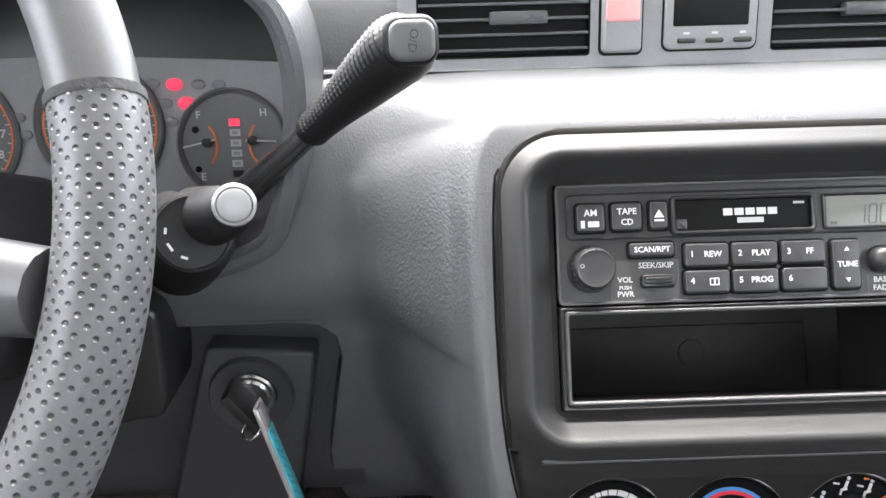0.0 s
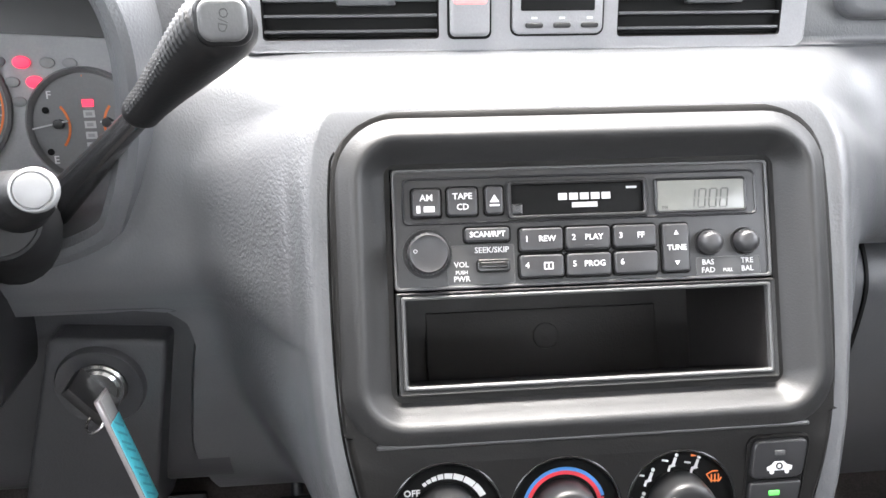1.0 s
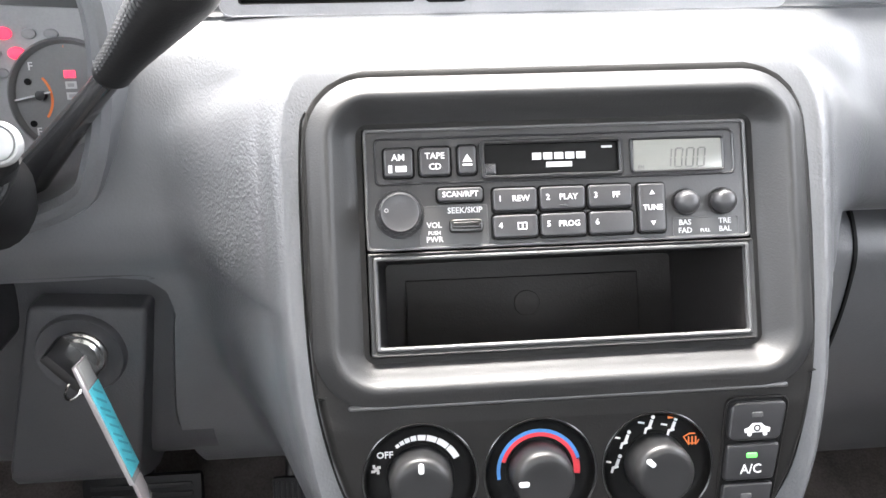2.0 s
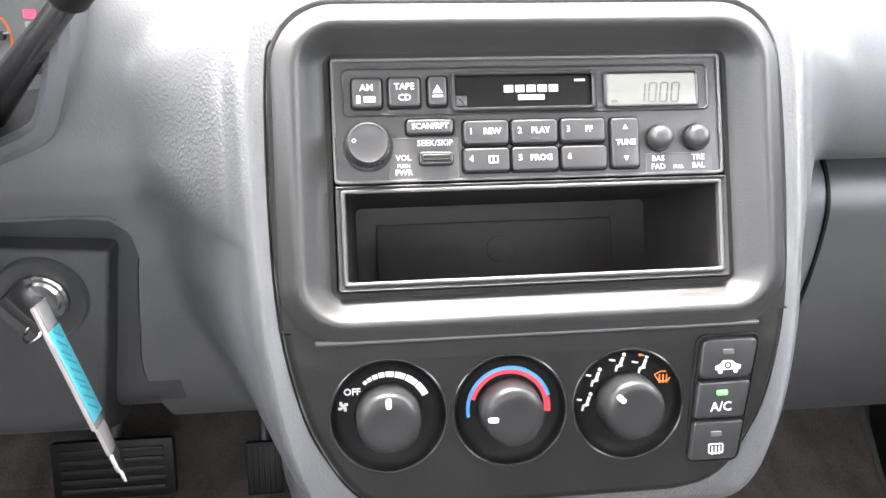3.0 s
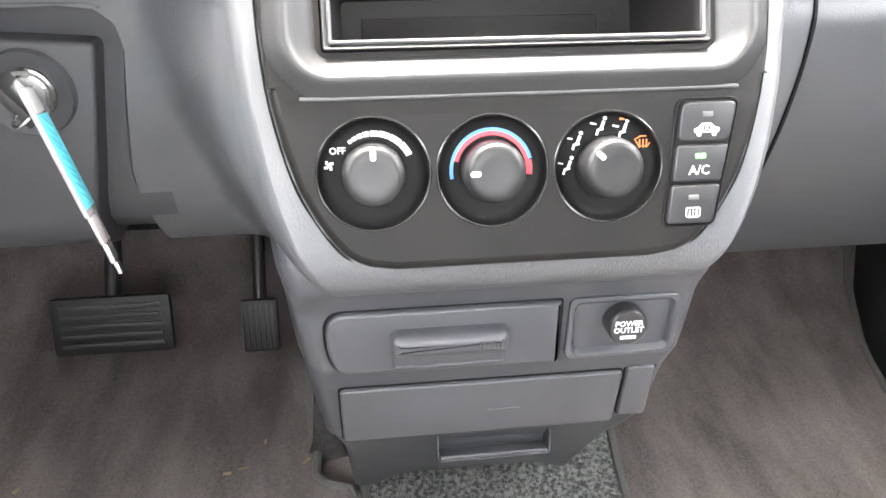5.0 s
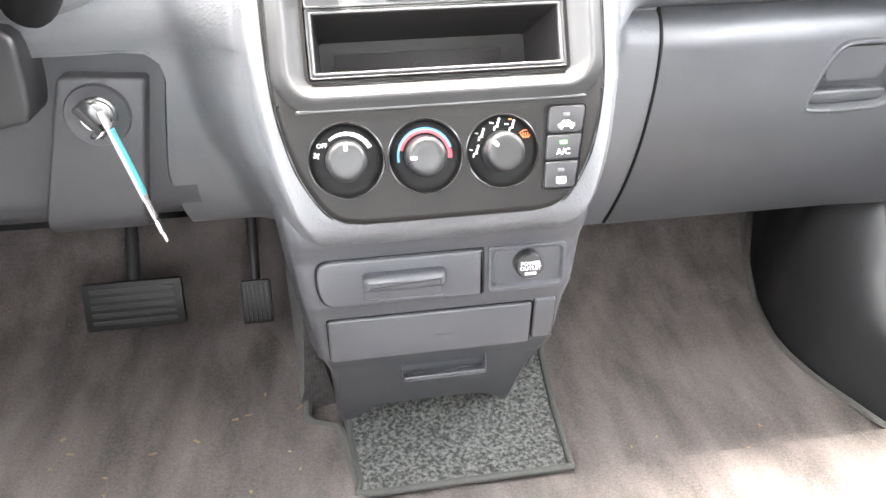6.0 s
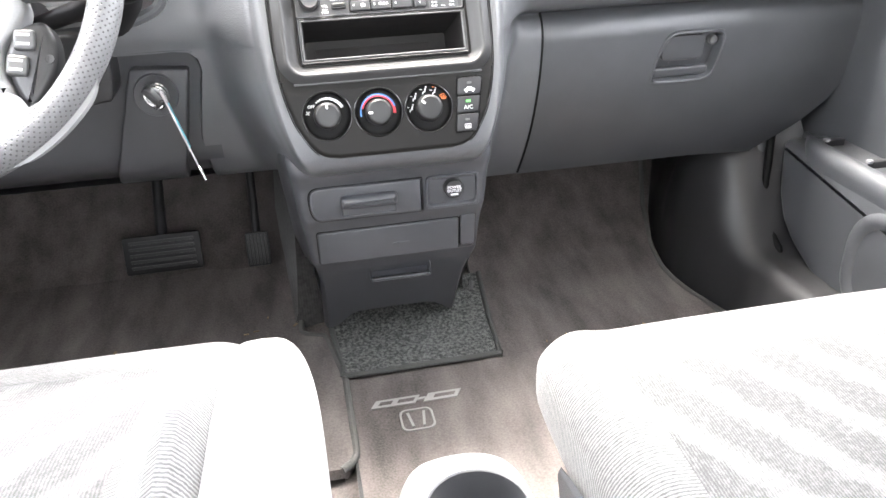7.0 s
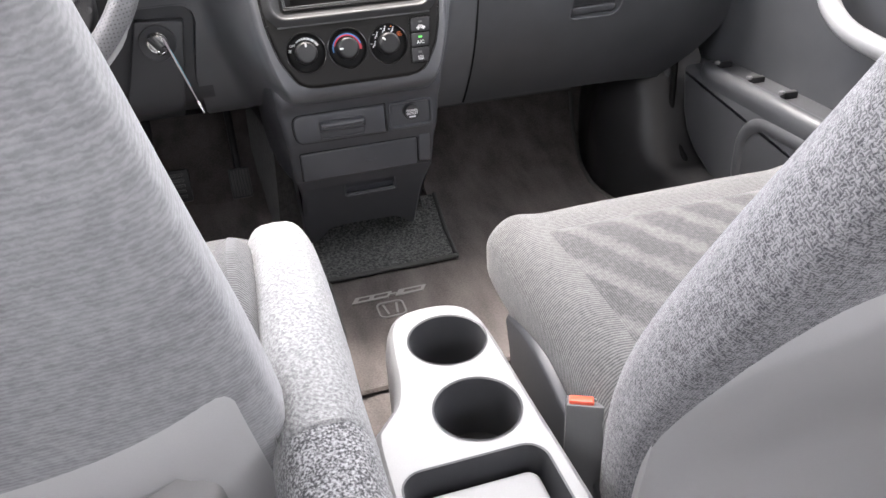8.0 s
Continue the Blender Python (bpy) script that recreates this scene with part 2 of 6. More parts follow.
M_GAUGE = surface("gauge_face", (0.17, 0.17, 0.172), 0.6)
M_LENS = surface("unlit_lens", (0.22, 0.22, 0.224), 0.4)
M_CLUSTER = surface("cluster_face", (0.32, 0.32, 0.325), 0.6)
M_VINYL = surface("seat_back_vinyl", (0.37, 0.364, 0.36), 0.5, grain=0.06, grain_size=0.0005, vary=0.06, vary_size=0.15)
M_POCKETVINYL = surface("seat_pocket_vinyl", (0.27, 0.262, 0.255), 0.55, grain=0.08, grain_size=0.0006, vary=0.06, vary_size=0.15)
M_CUP = surface("cup_console_plastic", (0.22, 0.22, 0.222), 0.42, grain=0.25, grain_size=0.0006)
M_SHIELD = surface("seat_cover_plastic", (0.10, 0.10, 0.101), 0.42, grain=0.2, grain_size=0.0006)
M_LAMP_RED = glow("red_lamp", (0.8, 0.02, 0.05), 0.12)
M_LAMP_GREEN = glow("green_lamp", (0.08, 0.6, 0.08), 0.07)
M_TAG = surface("cyan_tag", (0.08, 0.5, 0.62), 0.3, coat=0.6, vary=0.2, vary_size=0.006)
M_TAGBODY = surface("clear_grey_plastic", (0.3, 0.28, 0.29), 0.15, coat=0.8)
M_TAGPRINT = surface("dark_tag_print", (0.03, 0.25, 0.34), 0.4)
M_ORANGE_BUTTON = surface("orange_plastic", (0.75, 0.10, 0.05), 0.4)
M_HAZARD = surface("hazard_red", (0.75, 0.3, 0.3), 0.4)
M_GROUND = surface("concrete", (0.3, 0.295, 0.28), 0.9, grain=0.6, grain_size=0.01, vary=0.3, vary_size=1.0)
M_LINER = surface("head_lining", (0.55, 0.54, 0.52), 0.9, grain=0.3, grain_size=0.002)


def cloth(name, light, dark, rib=0.0035, axes="XY", band=0.0, rough=0.95, relief=0.6, fleck=0.5, spread=(0.35, 0.75), lean=-30, soil=(0.22, 14.0), jig=3.0, bandmix=0.5, drag=1.0, rows=False):
    """Woven cloth: two crossed sets of ribs broken up by flecks, and wide slanting bands where band is given."""
    m = bpy.data.materials.new(name)
    m.use_nodes = True
    nt = m.node_tree
    b = nt.nodes["Principled BSDF"]
    b.inputs["Roughness"].default_value = rough
    b.inputs["Specular IOR Level"].default_value = 0.15
    b.inputs["Sheen Weight"].default_value = 0.2
    geo = nt.nodes.new("ShaderNodeNewGeometry")

    def noise_at(scale, detail=3):
        n = nt.nodes.new("ShaderNodeTexNoise")
        n.inputs["Scale"].default_value, n.inputs["Detail"].default_value = scale, detail
        nt.links.new(geo.outputs["Position"], n.inputs["Vector"])
        return n.outputs[0]

    def mixed(f, p, q):
        n = nt.nodes.new("ShaderNodeMix")
        n.inputs[0].default_value = f
        nt.links.new(p, n.inputs[2])
        nt.links.new(q, n.inputs[3])
        return n.outputs[0]

    waves = []
    where = geo.outputs["Position"]
    if axes == "U":  # basket weave laid along the mesh's own cloth directions
        uvn = nt.nodes.new("ShaderNodeUVMap")
        pair = []
        for axis in "XY":
            w = nt.nodes.new("ShaderNodeTexWave")
            w.bands_direction = axis
            w.inputs["Scale"].default_value = 0.314 / rib
            w.inputs["Distortion"].default_value, w.inputs["Detail"].default_value, w.inputs["Detail Scale"].default_value = jig, 2.0, 3.0
            nt.links.new(uvn.outputs[0], w.inputs["Vector"])
            pair.append(w.outputs["Fac"])
        check = nt.nodes.new("ShaderNodeTexChecker")
        check.inputs["Scale"].default_value = 1 / (1.5 * rib)
        wob = nt.nodes.new("ShaderNodeTexNoise")
        wob.inputs["Scale"].default_value = 0.10 / rib
        shift = nt.nodes.new("ShaderNodeVectorMath")
        shift.operation = "MULTIPLY_ADD"
        shift.inputs[1].default_value = (rib * 3.0,) * 3
        nt.links.new(uvn.outputs[0], wob.inputs["Vector"])
        nt.links.new(wob.outputs["Color"], shift.inputs[0])
        nt.links.new(uvn.outputs[0], shift.inputs[2])
        nt.links.new(shift.outputs[0], check.inputs["Vector"])
        pick = nt.nodes.new("ShaderNodeMix")
        nt.links.new(check.outputs["Fac"], pick.inputs[0])
        nt.links.new(pair[0], pick.inputs[2])
        nt.links.new(pair[1], pick.inputs[3])
        waves.append(pair[1] if rows else pick.outputs[0])
        axes = ""
    for k, axis in enumerate(axes):
        w = nt.nodes.new("ShaderNodeTexWave")
        w.bands_direction = axis
        w.inputs["Scale"].default_value = 0.314 / rib * (1.0 if k == 0 else 0.8)
        w.inputs["Distortion"].default_value, w.inputs["Detail"].default_value, w.inputs["Detail Scale"].default_value = jig, 2.0, 4.0
        nt.links.new(geo.outputs["Position"], w.inputs["Vector"])
        waves.append(w.outputs["Fac"])
    weave = waves[0]
    if len(waves) > 1:
        mx = nt.nodes.new("ShaderNodeMath")
        mx.operation = "MAXIMUM"
        for k in (0, 1):
            nt.links.new(waves[k], mx.inputs[k])
        weave = mixed(0.45, mx.outputs[0], waves[0])
    weave = mixed(fleck, weave, noise_at(0.55 / rib, 3))
    fac = weave
    if band:
        mp = nt.nodes.new("ShaderNodeMapping")
        mp.inputs["Rotation"].default_value = (0, 0, radians(lean))
        nt.links.new(geo.outputs["Position"], mp.inputs["Vector"])
        w2 = nt.nodes.new("ShaderNodeTexWave")
        w2.bands_direction = "X"
        w2.inputs["Scale"].default_value = 0.314 / band
        w2.inputs["Distortion"].default_value, w2.inputs["Detail"].default_value, w2.inputs["Detail Scale"].default_value = 1.4, 5, 10.0
        nt.links.new(mp.outputs[0], w2.inputs["Vector"])
        edge = nt.nodes.new("ShaderNodeMapRange")
        edge.interpolation_type = "SMOOTHSTEP"
        edge.inputs[1].default_value, edge.inputs[2].default_value = 0.42, 1.0
        nt.links.new(w2.outputs["Fac"], edge.inputs[0])
        fac = mixed(bandmix, fac, edge.outputs[0])
    stain = nt.nodes.new("ShaderNodeMapping")
    stain.inputs["Scale"].default_value = (1.0, drag, 1.0)
    nt.links.new(geo.outputs["Position"], stain.inputs["Vector"])
    blot = nt.nodes.new("ShaderNodeTexNoise")
    blot.inputs["Scale"].default_value, blot.inputs["Detail"].default_value = soil[1], 5
    nt.links.new(stain.outputs[0], blot.inputs["Vector"])
    fac = mixed(soil[0], fac, blot.outputs[0])
    mr = nt.nodes.new("ShaderNodeMapRange")
    mr.inputs[1].default_value, mr.inputs[2].default_value = spread
    nt.links.new(fac, mr.inputs[0])
    col = nt.nodes.new("ShaderNodeMix")
    col.data_type = "RGBA"
    col.inputs[6].default_value, col.inputs[7].default_value = (*dark, 1), (*light, 1)
    nt.links.new(mr.outputs[0], col.inputs[0])
    nt.links.new(col.outputs[2], b.inputs["Base Color"])
    bump = nt.nodes.new("ShaderNodeBump")
    bump.inputs["Strength"].default_value, bump.inputs["Distance"].default_value = relief, rib * 0.5
    nt.links.new(weave, bump.inputs["Height"])
    nt.links.new(bump.outputs[0], b.inputs["Normal"])
    return m


M_CLOTH = cloth("seat_bolster_cloth", (0.15, 0.149, 0.147), (0.052, 0.052, 0.053), 0.0034, "Y", fleck=0.5, jig=1.8, relief=0.4, spread=(0.27, 0.76))
M_INSERT = cloth("seat_insert_cloth", (0.15, 0.148, 0.146), (0.052, 0.052, 0.053), 0.0026, "X", band=0.056, bandmix=0.22, fleck=0.72)
M_INSERT_B = cloth("seat_insert_cloth_mirrored", (0.15, 0.148, 0.146), (0.052, 0.052, 0.053), 0.0026, "X", band=0.056, lean=30, bandmix=0.22, fleck=0.72)
M_BOLSTER = cloth("side_bolster_cloth", (0.33, 0.33, 0.33), (0.125, 0.125, 0.128), 0.0013, "Y", fleck=0.85, relief=0.6, spread=(0.36, 0.66), soil=(0.12, 30.0), jig=6.0)
M_BACKCLOTH = cloth("seat_back_cloth", (0.235, 0.232, 0.238), (0.050, 0.050, 0.055), 0.0025, "U", fleck=0.70, relief=0.6, spread=(0.32, 0.68), soil=(0.12, 30.0), jig=6.0)
# driver's copy of the back cloth: brighter light and blur put into its colours
M_BACKCLOTH_B = cloth("lit_seat_back_cloth", (0.285, 0.283, 0.290), (0.140, 0.139, 0.146), 0.0034, "U", fleck=0.78, relief=0.3, spread=(0.26, 0.74), soil=(0.28, 16.0), jig=4.5, rows=True)
M_SIDECLOTH = cloth("seat_side_cloth", (0.32, 0.32, 0.326), (0.035, 0.035, 0.038), 0.0010, "Y", fleck=0.9, relief=0.9, spread=(0.42, 0.62), soil=(0.15, 60.0), jig=8.0)
M_CARPET = cloth("floor_carpet", (0.150, 0.132, 0.124), (0.048, 0.042, 0.040), 0.0015, "X", fleck=0.92, spread=(0.34, 0.68), soil=(0.60, 26.0), drag=0.3)
M_TUNNELMAT = cloth("tunnel_mat_carpet", (0.150, 0.155, 0.147), (0.019, 0.020, 0.020), 0.0024, "X", fleck=0.86, spread=(0.40, 0.64), jig=9.0, soil=(0.12, 30.0))
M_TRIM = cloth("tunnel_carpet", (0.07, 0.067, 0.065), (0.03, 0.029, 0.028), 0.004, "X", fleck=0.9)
M_MATEDGE = surface("mat_edge_binding", (0.035, 0.035, 0.036), 0.8, grain=0.5, grain_size=0.002)
M_MATBIND = surface("dark_mat_binding", (0.058, 0.060, 0.057), 0.85, grain=0.6, grain_size=0.002)
M_BINDING = surface("grey_mat_binding", (0.085, 0.085, 0.080), 0.85, grain=0.6, grain_size=0.002)
M_STRAW = surface("dry_straw", (0.2, 0.14, 0.085), 0.8, vary=0.4, vary_size=0.03)
M_PRINTED = surface("embroidery_thread", (0.27, 0.26, 0.25), 0.9, grain=0.5, grain_size=0.001)

# ---- the car's shell ----
S25, C25 = math.sin(radians(25)), math.cos(radians(25))
STACK = Matrix(((1, 0, 0, 0), (0, S25, -C25, 0), (0, C25, S25, 0.47), (0, 0, 0, 1)))  # local u, v, n on the stack's face

ground = part("ground", moved(block(-400, 400, -400, 400, -0.02, 0), pose(0, 0, -0.42)), M_GROUND, None)
tagged(ground, "dark asphalt ground under the car", "ground", kind="structure")


FLOOR = [(-2.0, 0.0), (0.15, 0.0), (0.24, 0.004), (0.32, 0.02), (0.40, 0.06), (0.50, 0.14), (0.62, 0.27), (0.70, 0.42), (0.74, 0.60)]


def floor_z(x, y):
    """Height of the carpet, with the tunnel's hump and the toe board."""
    hump = 0.012 * math.exp(-((x - 0.02) / 0.16) ** 2)
    toe = ease((y - 0.18) / 0.2) * 0.12 * math.exp(-((x + 0.01) / 0.13) ** 4)
    return lerp_table(FLOOR, y) - 0.012 + hump + toe


def carpet_floor():
    rows = []
    for y in (-2.0, -1.2, -0.6, -0.2, 0.0, 0.08, 0.15, 0.20, 0.24, 0.28, 0.32, 0.36, 0.40, 0.45, 0.50, 0.56, 0.62, 0.66, 0.70, 0.74):
        rows.append([(x, y, floor_z(x, y) + 0.003 * noise.noise((x * 9, y * 9, 0))) for x in [-0.72 + 1.44 * i / 60 for i in range(61)]])
    return sheet(rows)


floor = part("floor", carpet_floor(), M_CARPET, None)
tagged(floor, "taupe carpeted car floor, worn and stained", "floor", kind="structure")


def shell_side(side):
    """Outer side of the cabin with window openings and pillars."""
    s = side
    x0, x1 = (0.72, 0.76) if s > 0 else (-0.76, -0.72)
    bm = block(x0, x1, -2.05, 0.78, -0.2, 0.74, 0.008)
    for y0, y1 in ((-2.05, -1.9), (-1.0, -0.86)):
        bm = join(bm, block(x0, x1, y0, y1, 0.74, 1.20, 0.006))
    bm = join(bm, block(x0, x1, -2.05, 0.10, 1.06, 1.20, 0.006))
    pillar = tube([(x0 / 2 + x1 / 2, 0.75, 0.70), (s * 0.72, 0.45, 0.95), (s * 0.72, 0.10, 1.2)], 0.035, 10)
    return join(bm, pillar)


for s, nm in ((1, "wall_passenger"), (-1, "wall_driver")):
    w = part(nm, shell_side(s), M_SIDE, None)
    tagged(w, "grey lined side of the car body with window openings", "car body", kind="structure")
wall = part("wall_rear", join(block(-0.72, 0.72, -2.05, -2.0, -0.2, 0.78, 0.008), block(-0.72, 0.72, -2.05, -2.0, 1.1, 1.2, 0.008)), M_SIDE, None)
tagged(wall, "grey tailgate with an open window", "car body", kind="structure")
wall = part("wall_front", block(-0.72, 0.72, 0.705, 0.78, -0.2, 0.742, 0.005), M_DARK, None)
tagged(wall, "dark bulkhead behind the dashboard", "car body", kind="structure")
roof = part("ceiling", block(-0.74, 0.74, -2.05, 0.10, 1.2, 1.24, 0.01), M_LINER, None)
tagged(roof, "pale fabric head lining", "ceiling", kind="structure")

# ---- dashboard ----
HALF = [(-0.1015, 0.060), (-0.1005, 0.070), (-0.0985, 0.078), (-0.094, 0.0855), (-0.086, 0.0925), (-0.076, 0.0988), (-0.062, 0.1058), (-0.043, 0.1115), (-0.015, 0.1168), (0.02, 0.1192),
        (0.07, 0.1198), (0.104, 0.1185), (0.112, 0.1163), (0.118, 0.1130), (0.1235, 0.1075), (0.1275, 0.100), (0.1300, 0.091), (0.1315, 0.08)]


def half_width(v):
    """Half width of the centre bezel at height v on the stack's face."""
    return lerp_table(HALF, v)


def glove_y(t):
    """Depth of the passenger side below the ledge, t from 0 at its top to 1 at its bottom."""
    return 0.122 - 0.050 * t + 0.110 * t * t + 0.016 * (1 - min(1, max(0, t) / 0.15)) ** 2


TOP = [(0.72, 0.735), (0.45, 0.705), (0.22, 0.678), (0.158, 0.664), (0.137, 0.650), (0.129, 0.634), (0.125, 0.616), (0.124, 0.6085)]
POD = [(0.119, 0.6065), (0.098, 0.6040), (0.080, 0.6008), (0.068, 0.5965), (0.061, 0.5915), (0.055, 0.584), (0.0419, 0.56), (0.028, 0.53), (0.0163, 0.505), (0.0112, 0.494), (0.0084, 0.488),
       (0.007, 0.485), (0.0, 0.47), (-0.0125, 0.44), (-0.0235, 0.41), (-0.031, 0.382), (-0.032, 0.370), (-0.027, 0.359), (-0.016, 0.349), (0.000, 0.343), (0.03, 0.340)]
LEFT = [(0.121, 0.6050), (0.115, 0.6000), (0.107, 0.592), (0.101, 0.582), (0.0965, 0.572), (0.0925, 0.56), (0.0885, 0.54), (0.0845, 0.52), (0.0815, 0.505), (0.0815, 0.494), (0.0835, 0.486),
        (0.0865, 0.479), (0.089, 0.47), (0.092, 0.44), (0.098, 0.41), (0.1055, 0.382), (0.111, 0.360), (0.118, 0.340), (0.129, 0.320), (0.147, 0.301), (0.185, 0.286)]
RIGHT = [(0.121, 0.6050), (0.115, 0.5995), (0.1085, 0.591), (0.1035, 0.581), (0.099, 0.569), (0.0955, 0.556), (0.092, 0.538), (0.0905, 0.52), (0.0935, 0.505), (0.098, 0.497), (0.104, 0.491),
         (0.114, 0.4865)] + [(glove_y((0.480 - z) / 0.236) + 0.0012, z) for z in (0.479, 0.470, 0.455, 0.43, 0.40, 0.36, 0.32, 0.28, 0.240)]


LIP = [(0.340, 0.086), (0.349, 0.090), (0.359, 0.0945), (0.370, 0.099), (0.382, 0.1045), (0.40, 0.1105), (0.42, 0.1155), (0.45, 0.1205), (0.49, 0.1235), (0.56, 0.1245), (0.575, 0.123), (0.585, 0.118), (0.592, 0.112), (0.61, 0.110)]


def fine(profile):
    return [(p.x, p.y) for p in smooth_line([(*p, 0) for p in profile], 4)]


def dash_skin(keep):
    """Columns follow the lip of the centre stack, then its fillet, then run out to the sides."""
    top = fine(TOP + POD[:1])[:-1]
    pod, left, right = fine(POD), fine(LEFT), fine(RIGHT)
    core = [-1 + 2 * i / 64 for i in range(65)]
    out = [0.015 * (i + 1) for i in range(16)] + [0.28 + 0.72 * i / 13 for i in range(14)]
    far = [0.012 * (i + 1) for i in range(40)] + [0.48 + 0.052 * (i + 1) for i in range(10)]
    bm = bmesh.new()
    grid = []
    for row in range(len(top) + len(pod)):
        y, z = (top + pod)[row]
        w, reach = lerp_table(LIP, z), 0.074
        xs = [(-1, f, 1.0) for f in far[::-1]] + [(-1, t, 0.5) for t in out[::-1]] + [(0, c, 0.0) for c in core] + [(1, t, 0.5) for t in out] + [(1, f, 1.0) for f in far]
        line = []
        for side, t, zone in xs:
            if zone == 0.0:
                x, k = t * w, 0.0
            elif zone == 0.5:
                x, k = side * (w + reach * t), t
            else:
                x, k = side * (w + reach + (0.72 - w - reach) * t), 1.0
            k2 = ease(k ** 0.88)
            py, pz = y, z
            if row >= len(top):
                by, bz = (left if side < 0 else right)[row - len(top)]
                py, pz = y + (by - y) * k2, z + (bz - z) * ease(k)
            if zone == 0.5:  # soft raised lip, then a shallow crease
                d = reach * t
                fade = ease((z - 0.35) / 0.05) * ease((0.600 - z) / 0.045)
                py -= fade * (0.0018 * ease(d / 0.003) * (1 - ease((d - 0.006) / 0.007)) - 0.0016 * math.exp(-((d - 0.0145) / 0.0035) ** 2))
            line.append(bm.verts.new((x, py, pz)))
        grid.append(line)
    for a, b in zip(grid, grid[1:]):
        for i in range(len(a) - 1):
            c = sum((v.co for v in (a[i], a[i + 1], b[i + 1], b[i])), Vector()) / 4
            if keep(c):
                bm.faces.new((a[i], a[i + 1], b[i + 1], b[i]))
    bmesh.ops.delete(bm, geom=[v for v in bm.verts if not v.link_faces], context="VERTS")
    return bm


def snap_edge(bm, line, reach=0.014):
    """Pull open edges that lie near a line in x and z onto it."""
    for v in bm.verts:
        if v.co.x < -0.15 and 0.293 < v.co.z < 0.5 and any(len(e.link_faces) == 1 for e in v.link_edges):
            best = None
            for a, b in zip(line, line[1:]):
                p, q, r = Vector(a), Vector(b), Vector((v.co.x, v.co.z))
                t = min(1, max(0, (r - p).dot(q - p) / (q - p).length_squared))
                h = p + (q - p) * t
                if best is None or (h - r).length < best[0]:
                    best = ((h - r).length, h)
            if best[0] < reach:
                v.co.x, v.co.z = best[1]
    return bm


def within(x, z, pts):
    """Whether a point lies inside a closed outline."""
    hit = False
    for (x0, z0), (x1, z1) in zip(pts, pts[1:] + pts[:1]):
        if (z0 > z) != (z1 > z) and x < (x1 - x0) * (z - z0) / (z1 - z0) + x0:
            hit = not hit
    return hit


def cluster_outline(d=0.0):
    pts = [(-0.245, 0.522), (-0.231, 0.540), (-0.2215, 0.570), (-0.217, 0.602), (-0.219, 0.628), (-0.228, 0.646), (-0.25, 0.660), (-0.30, 0.669), (-0.42, 0.674), (-0.54, 0.669), (-0.60, 0.655),
           (-0.622, 0.628), (-0.628, 0.60), (-0.622, 0.57), (-0.61, 0.54), (-0.59, 0.520), (-0.54, 0.508), (-0.42, 0.503), (-0.30, 0.508)]
    line = [(p.x, p.y) for p in smooth_line([(*p, 0) for p in pts], 5, True)]
    return inset(line, d) if d else line


CLUSTER_HOLE = cluster_outline(-0.006)
RECESS = [(-0.212, 0.25), (-0.2145, 0.315), (-0.2155, 0.329), (-0.218, 0.350), (-0.2175, 0.371), (-0.212, 0.40), (-0.2055, 0.4346), (-0.2022, 0.450), (-0.2045, 0.4637), (-0.2130, 0.4722), (-0.232, 0.4745), (-0.80, 0.476), (-0.80, 0.25)]


def pad_keep(c):
    v = ((c.y * S25) + (c.z - 0.47) * C25)
    if abs(c.x) < half_width(v) - 0.0055 and -0.0995 < v < 0.1285 and c.z < 0.592:
        return False  # opening for the bezel
    if c.y < 0.17 and within(c.x, c.z, CLUSTER_HOLE):
        return False  # opening for the instruments
    if c.x < -0.15 and within(c.x, c.z, RECESS):
        return False  # recess of the ignition lock
    if c.x > 0.2235 and c.z < 0.477:
        return False  # opening for the glovebox
    return True


dashboard = thing("dashboard", "grey grained vinyl dashboard with a bulging centre stack", "dashboard")
part("padding", snap_edge(dash_skin(pad_keep), RECESS[:11]), M_PAD, dashboard)


hood = stacked([[(x, 0.150, z) for x, z in cluster_outline(-0.013)], [(x, 0.096, z) for x, z in cluster_outline(-0.012)], [(x, 0.0815, z) for x, z in cluster_outline(-0.009)],
                [(x, 0.0790, z) for x, z in cluster_outline(-0.005)], [(x, 0.0795, z) for x, z in cluster_outline(-0.001)], [(x, 0.084, z) for x, z in cluster_outline(0.003)], [(x, 0.22, z) for x, z in cluster_outline(0.010)]], False, False)
part("instrument_hood", hood, M_PAD, dashboard, "grey hood round the instruments")
# recess round the ignition lock and the panel under the column
def knee_y(z):
    """Depth of the knee panel, which rolls under towards its lower edge."""
    return 0.108 + 0.06 * max(0, 0.44 - z) + 26 * max(0, 0.348 - z) ** 2


part("knee_recess", sheet([[(x, knee_y(z), z) for x in (-0.70, -0.5, -0.35, -0.25, -0.198)] for z in (0.515, 0.48, 0.44, 0.40, 0.37, 0.348, 0.335, 0.322, 0.310, 0.300, 0.292, 0.286)]), M_KNEE, dashboard)


def left_y(z):
    return lerp_table(sorted((z_, y_) for y_, z_ in LEFT), z)


line = smooth_line([(x, 0, z) for x, z in ((-0.2120, 0.292), (-0.2145, 0.315), (-0.2155, 0.329), (-0.218, 0.350), (-0.2175, 0.371), (-0.212, 0.40), (-0.2055, 0.4346), (-0.2020, 0.450), (-0.2043, 0.4641), (-0.2130, 0.4730), (-0.232, 0.4752), (-0.30, 0.476), (-0.50, 0.477))], 5)
